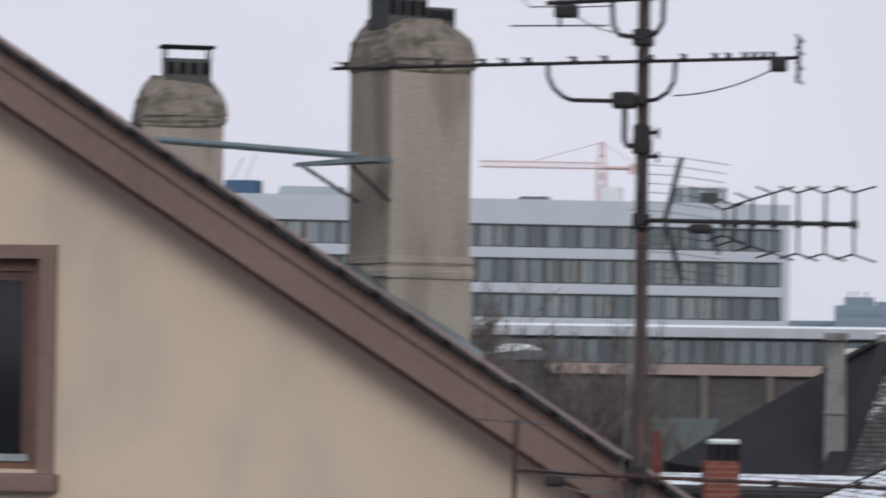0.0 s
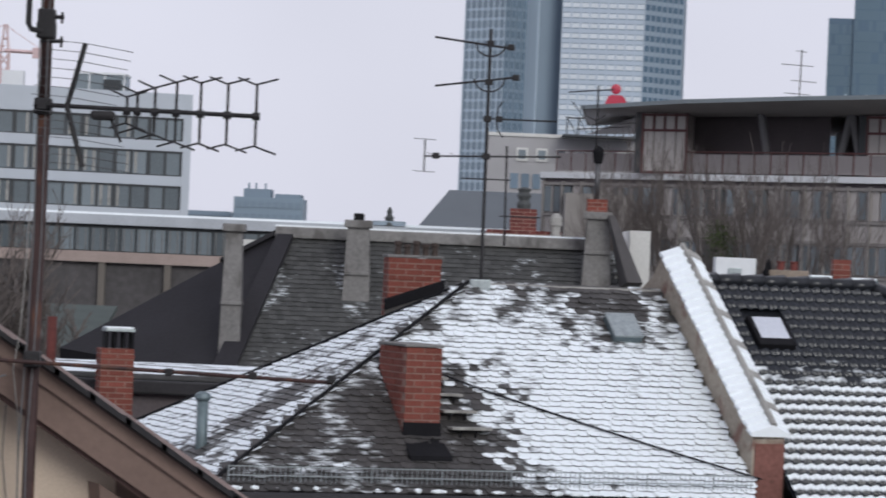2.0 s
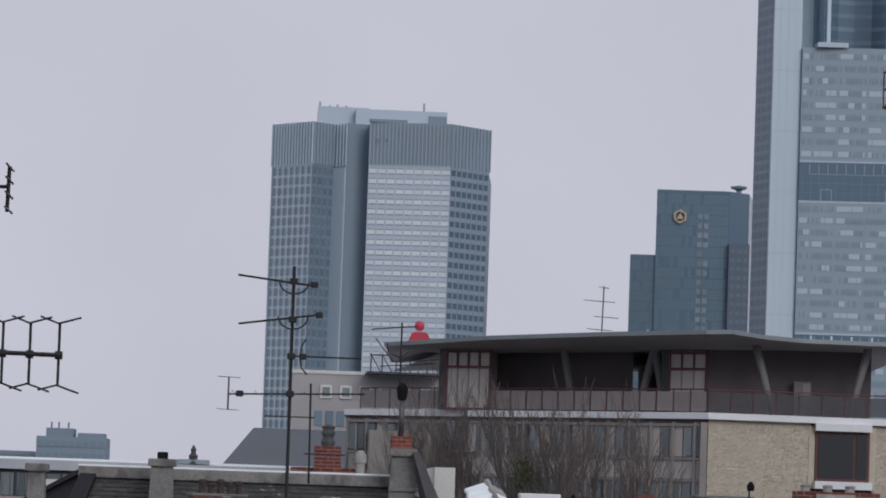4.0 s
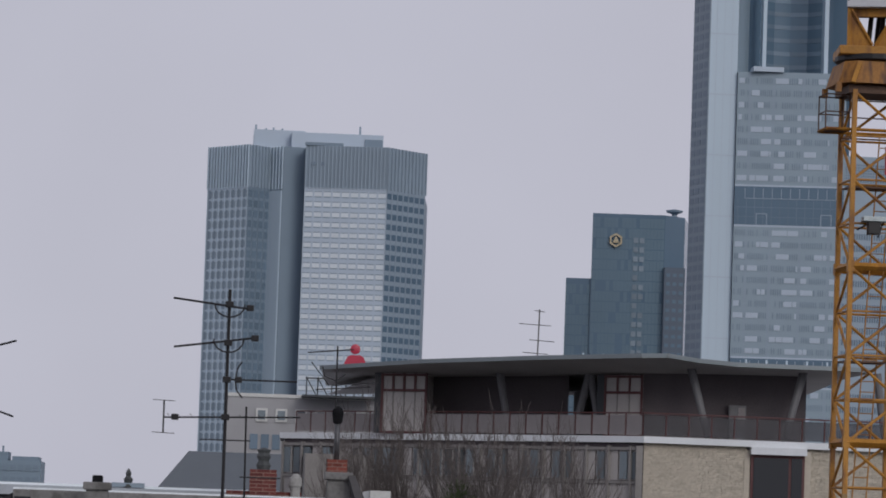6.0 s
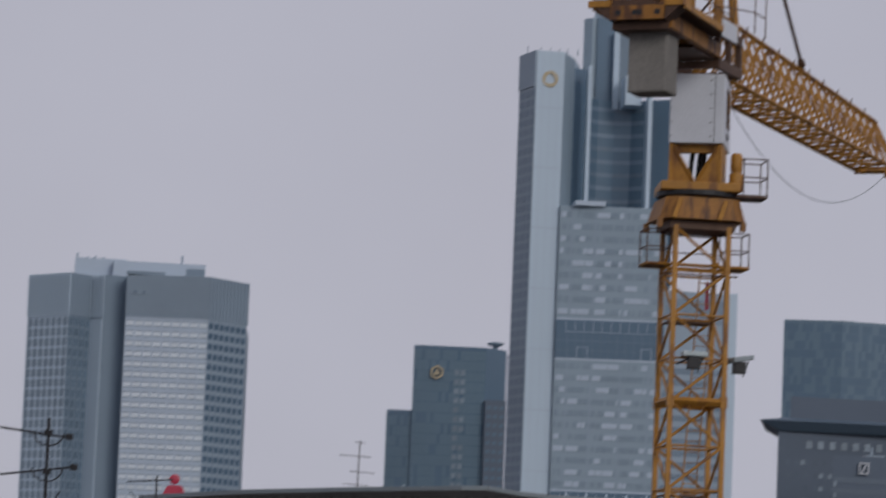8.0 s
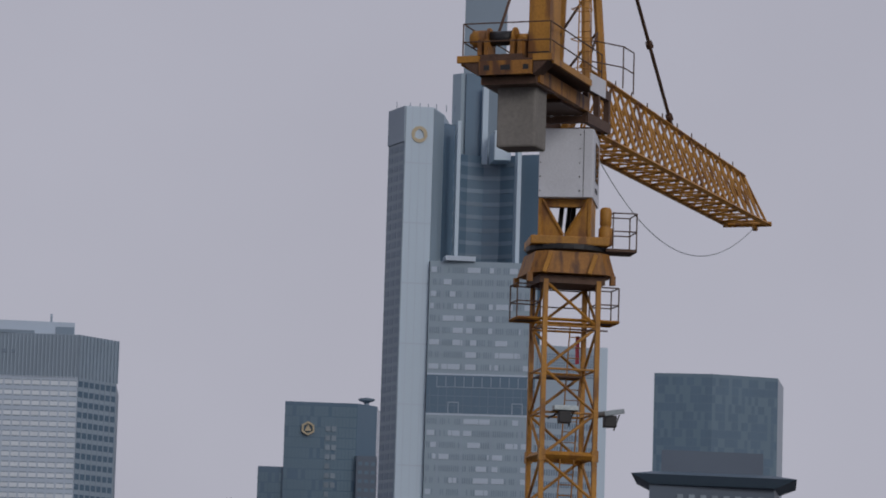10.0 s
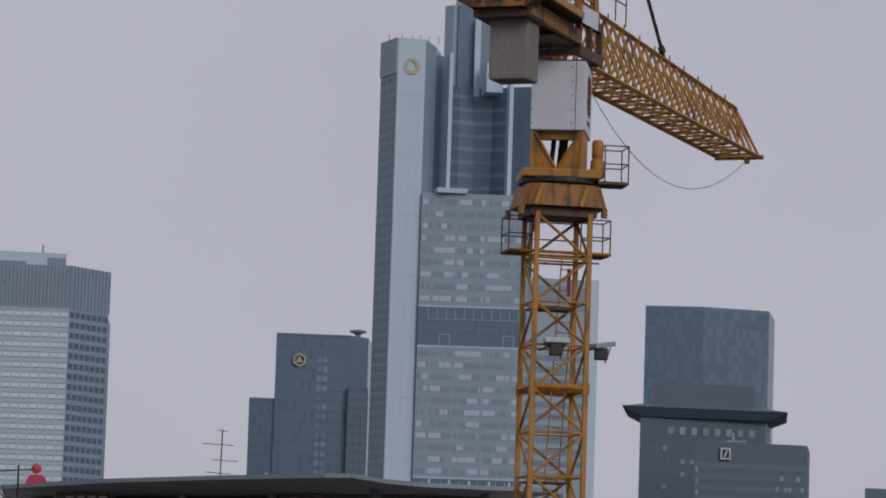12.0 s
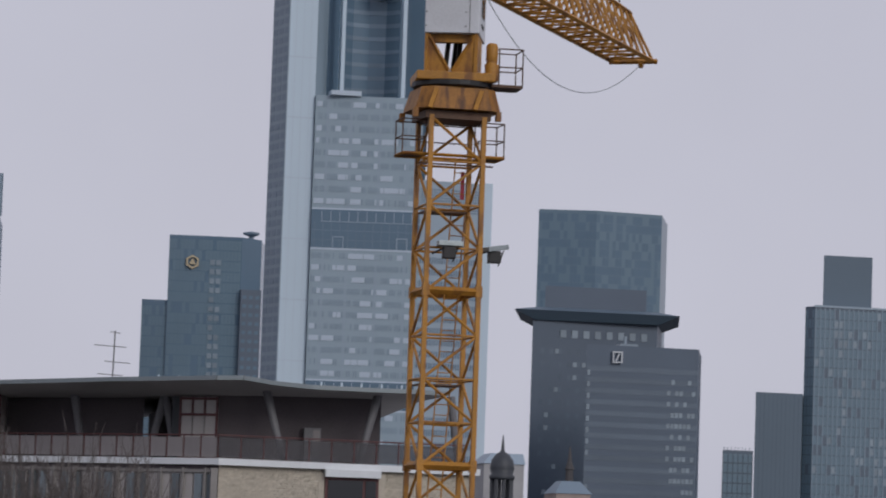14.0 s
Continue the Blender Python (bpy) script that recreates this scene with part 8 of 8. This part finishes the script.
for k in range(9):
    f0, f1 = k / 9, (k + 0.9) / 9
    y0, y1 = 57.5 - 3.3 * f0, 57.5 - 3.3 * f1
    x0, x1 = 8.94 + 0.53 * f0, 8.94 + 0.53 * f1
    z0, z1 = 20.17 - 1.6 * f0, 20.17 - 1.6 * f1
    part("snow_pad", hull([(x0, y0, z0), (x0 + 0.2, y0, z0 - 0.03), (x1, y1, z1 + 0.03), (x1 + 0.22, y1, z1), (x0, y0, z0 - 0.06), (x0 + 0.2, y0, z0 - 0.08), (x1, y1, z1 - 0.05), (x1 + 0.22, y1, z1 - 0.06)]), snow, sc)
smooth(part("ball", lathe([(0.03, 20.1), (0.09, 20.16), (0.1, 20.22), (0.06, 20.29), (0.02, 20.31)], 12, (8.9, 57.5, 0)), zinc, sc))
brick_stack("brick_chimney", "long brick stack with grey rendered middle", (10.05, 64), 0, 1.5, 0.6, 18.9, 20.42, brick_dark, False)
rp = thing("render_panel", "grey rendered panel on the brick stack", "panel", (9.99, 63.97, 18.9))
part("panel", bevbox(-0.35, 0.35, -0.04, 0.02, 0, 1.47, 0.01), render_grey, rp, local=True)
for x in (-0.5, -0.1, 0.3):
    part("pot", lathe([(0.09, 1.5), (0.08, 1.58), (0.1, 1.62), (0.04, 1.64)], 10, (x, 0.3, 0)), concrete, rp, local=True)
yp = thing("timber_pole", "slim ochre timber pole", "pole", (10.6, 60, 18.9))
part("pole", bx(-0.04, 0.04, -0.04, 0.04, 0, 1.9), mat("ochre_timber", (0.3, 0.2, 0.09), 0.8, vary=0.2), yp, local=True)
part("crosspiece", bx(-0.1, 0.12, -0.05, -0.04, 1.0, 1.05), crane_dark, yp, local=True)


# ---- bare winter trees ----
def tree(x, y, h, spread, seed, label, thick=1.0):
    t = thing("bare_tree", label, "tree", (x, y, 0), group="bare trees")
    rg = random.Random(seed)
    trunk, crown = bmesh.new(), bmesh.new()
    zb = h * 0.55

    def grow(p, d, length, r, depth):
        q = p
        n = 3
        for k in range(n):
            d2 = (d + Vector((rg.uniform(-1, 1), rg.uniform(-1, 1), rg.uniform(-0.2, 0.5))) * 0.16).normalized()
            e = q + d2 * (length / n)
            r1 = r * (1 - 0.35 * (k + 1) / n)
            tube(trunk if depth == 0 else crown, q, e, r * (1 - 0.35 * k / n), 7 if depth == 0 else (5 if depth < 3 else 3), r1)
            if depth < 4 and (k > 0 or depth > 0):
                for _ in range(2 if depth < 2 else (1 if rg.random() < 0.35 else 2)):
                    a = rg.uniform(0, math.tau)
                    tilt = rg.uniform(0.35, 0.85) * spread
                    side = Vector((math.cos(a), math.sin(a), 0))
                    dd = (d2 + side * tilt + Vector((0, 0, 0.22))).normalized()
                    grow(e, dd, length * rg.uniform(0.5, 0.72), max(r1 * rg.uniform(0.42, 0.6), 0.009 * max(1.0, thick * thick)), depth + 1)
            q, d = e, d2
    for v in range(1):
        tube(trunk, (0, 0, -0.2), (0, 0, zb), 0.2 * thick, 8, 0.15 * thick)
        grow(Vector((0, 0, zb)), Vector((0, 0, 1)), h * 0.2, 0.15 * thick, 0)
    part("trunk", trunk, bark, t, local=True)
    part("crown", crown, bark, t, "fine bare twigs", local=True)
    return t


for i, (x, h) in enumerate(((4.9, 22.9), (5.9, 23.6), (6.8, 24.0), (7.6, 24.4), (8.4, 24.8), (9.1, 25.4), (9.8, 25.6), (10.5, 25.4), (11.2, 24.9), (12.0, 24.4), (12.9, 24.2), (13.7, 24.6), (14.6, 24.2))):
    tree(x, 148 + (i % 3) * 3, h, 0.5, 40 + i, "leafless slender street tree before the modern building", 0.7)
for i, (x, y, h) in enumerate(((-19.9, 120, 23.2), (-18.9, 122, 20.8), (-17.8, 119, 20.6), (-16.6, 118, 20.4), (-15.6, 121, 20.0), (-14.4, 119, 19.6), (-13.2, 123, 19.4))):
    tree(x, y, h, 0.85, 60 + i, "leafless spreading tree before the office building", 1.5)
ev = thing("evergreen_clump", "small dark evergreen clump among the bare trees", "shrub", (10.2, 147, 0))
bm = bmesh.new()
tube(bm, (0, 0, 0), (0, 0, 21.2), 0.08, 6)
part("stem", bm, bark, ev, local=True)
bm = bmesh.new()
rg = random.Random(77)
for k in range(420):
    c = Vector((rg.gauss(0, 0.28), rg.gauss(0, 0.28), 21.2 + rg.gauss(0, 0.42)))
    m = Matrix.Translation(c) @ pose(0, 0, 0, rg.uniform(0, 360), rg.uniform(0, 360), rg.uniform(0, 360))
    q = [bm.verts.new(m @ Vector(p)) for p in ((-0.08, 0, 0), (0, 0.03, 0.02), (0.08, 0, 0), (0, -0.03, 0.02))]
    bm.faces.new(q)
part("leaves", bm, evergreen, ev, local=True, kind="stuff")
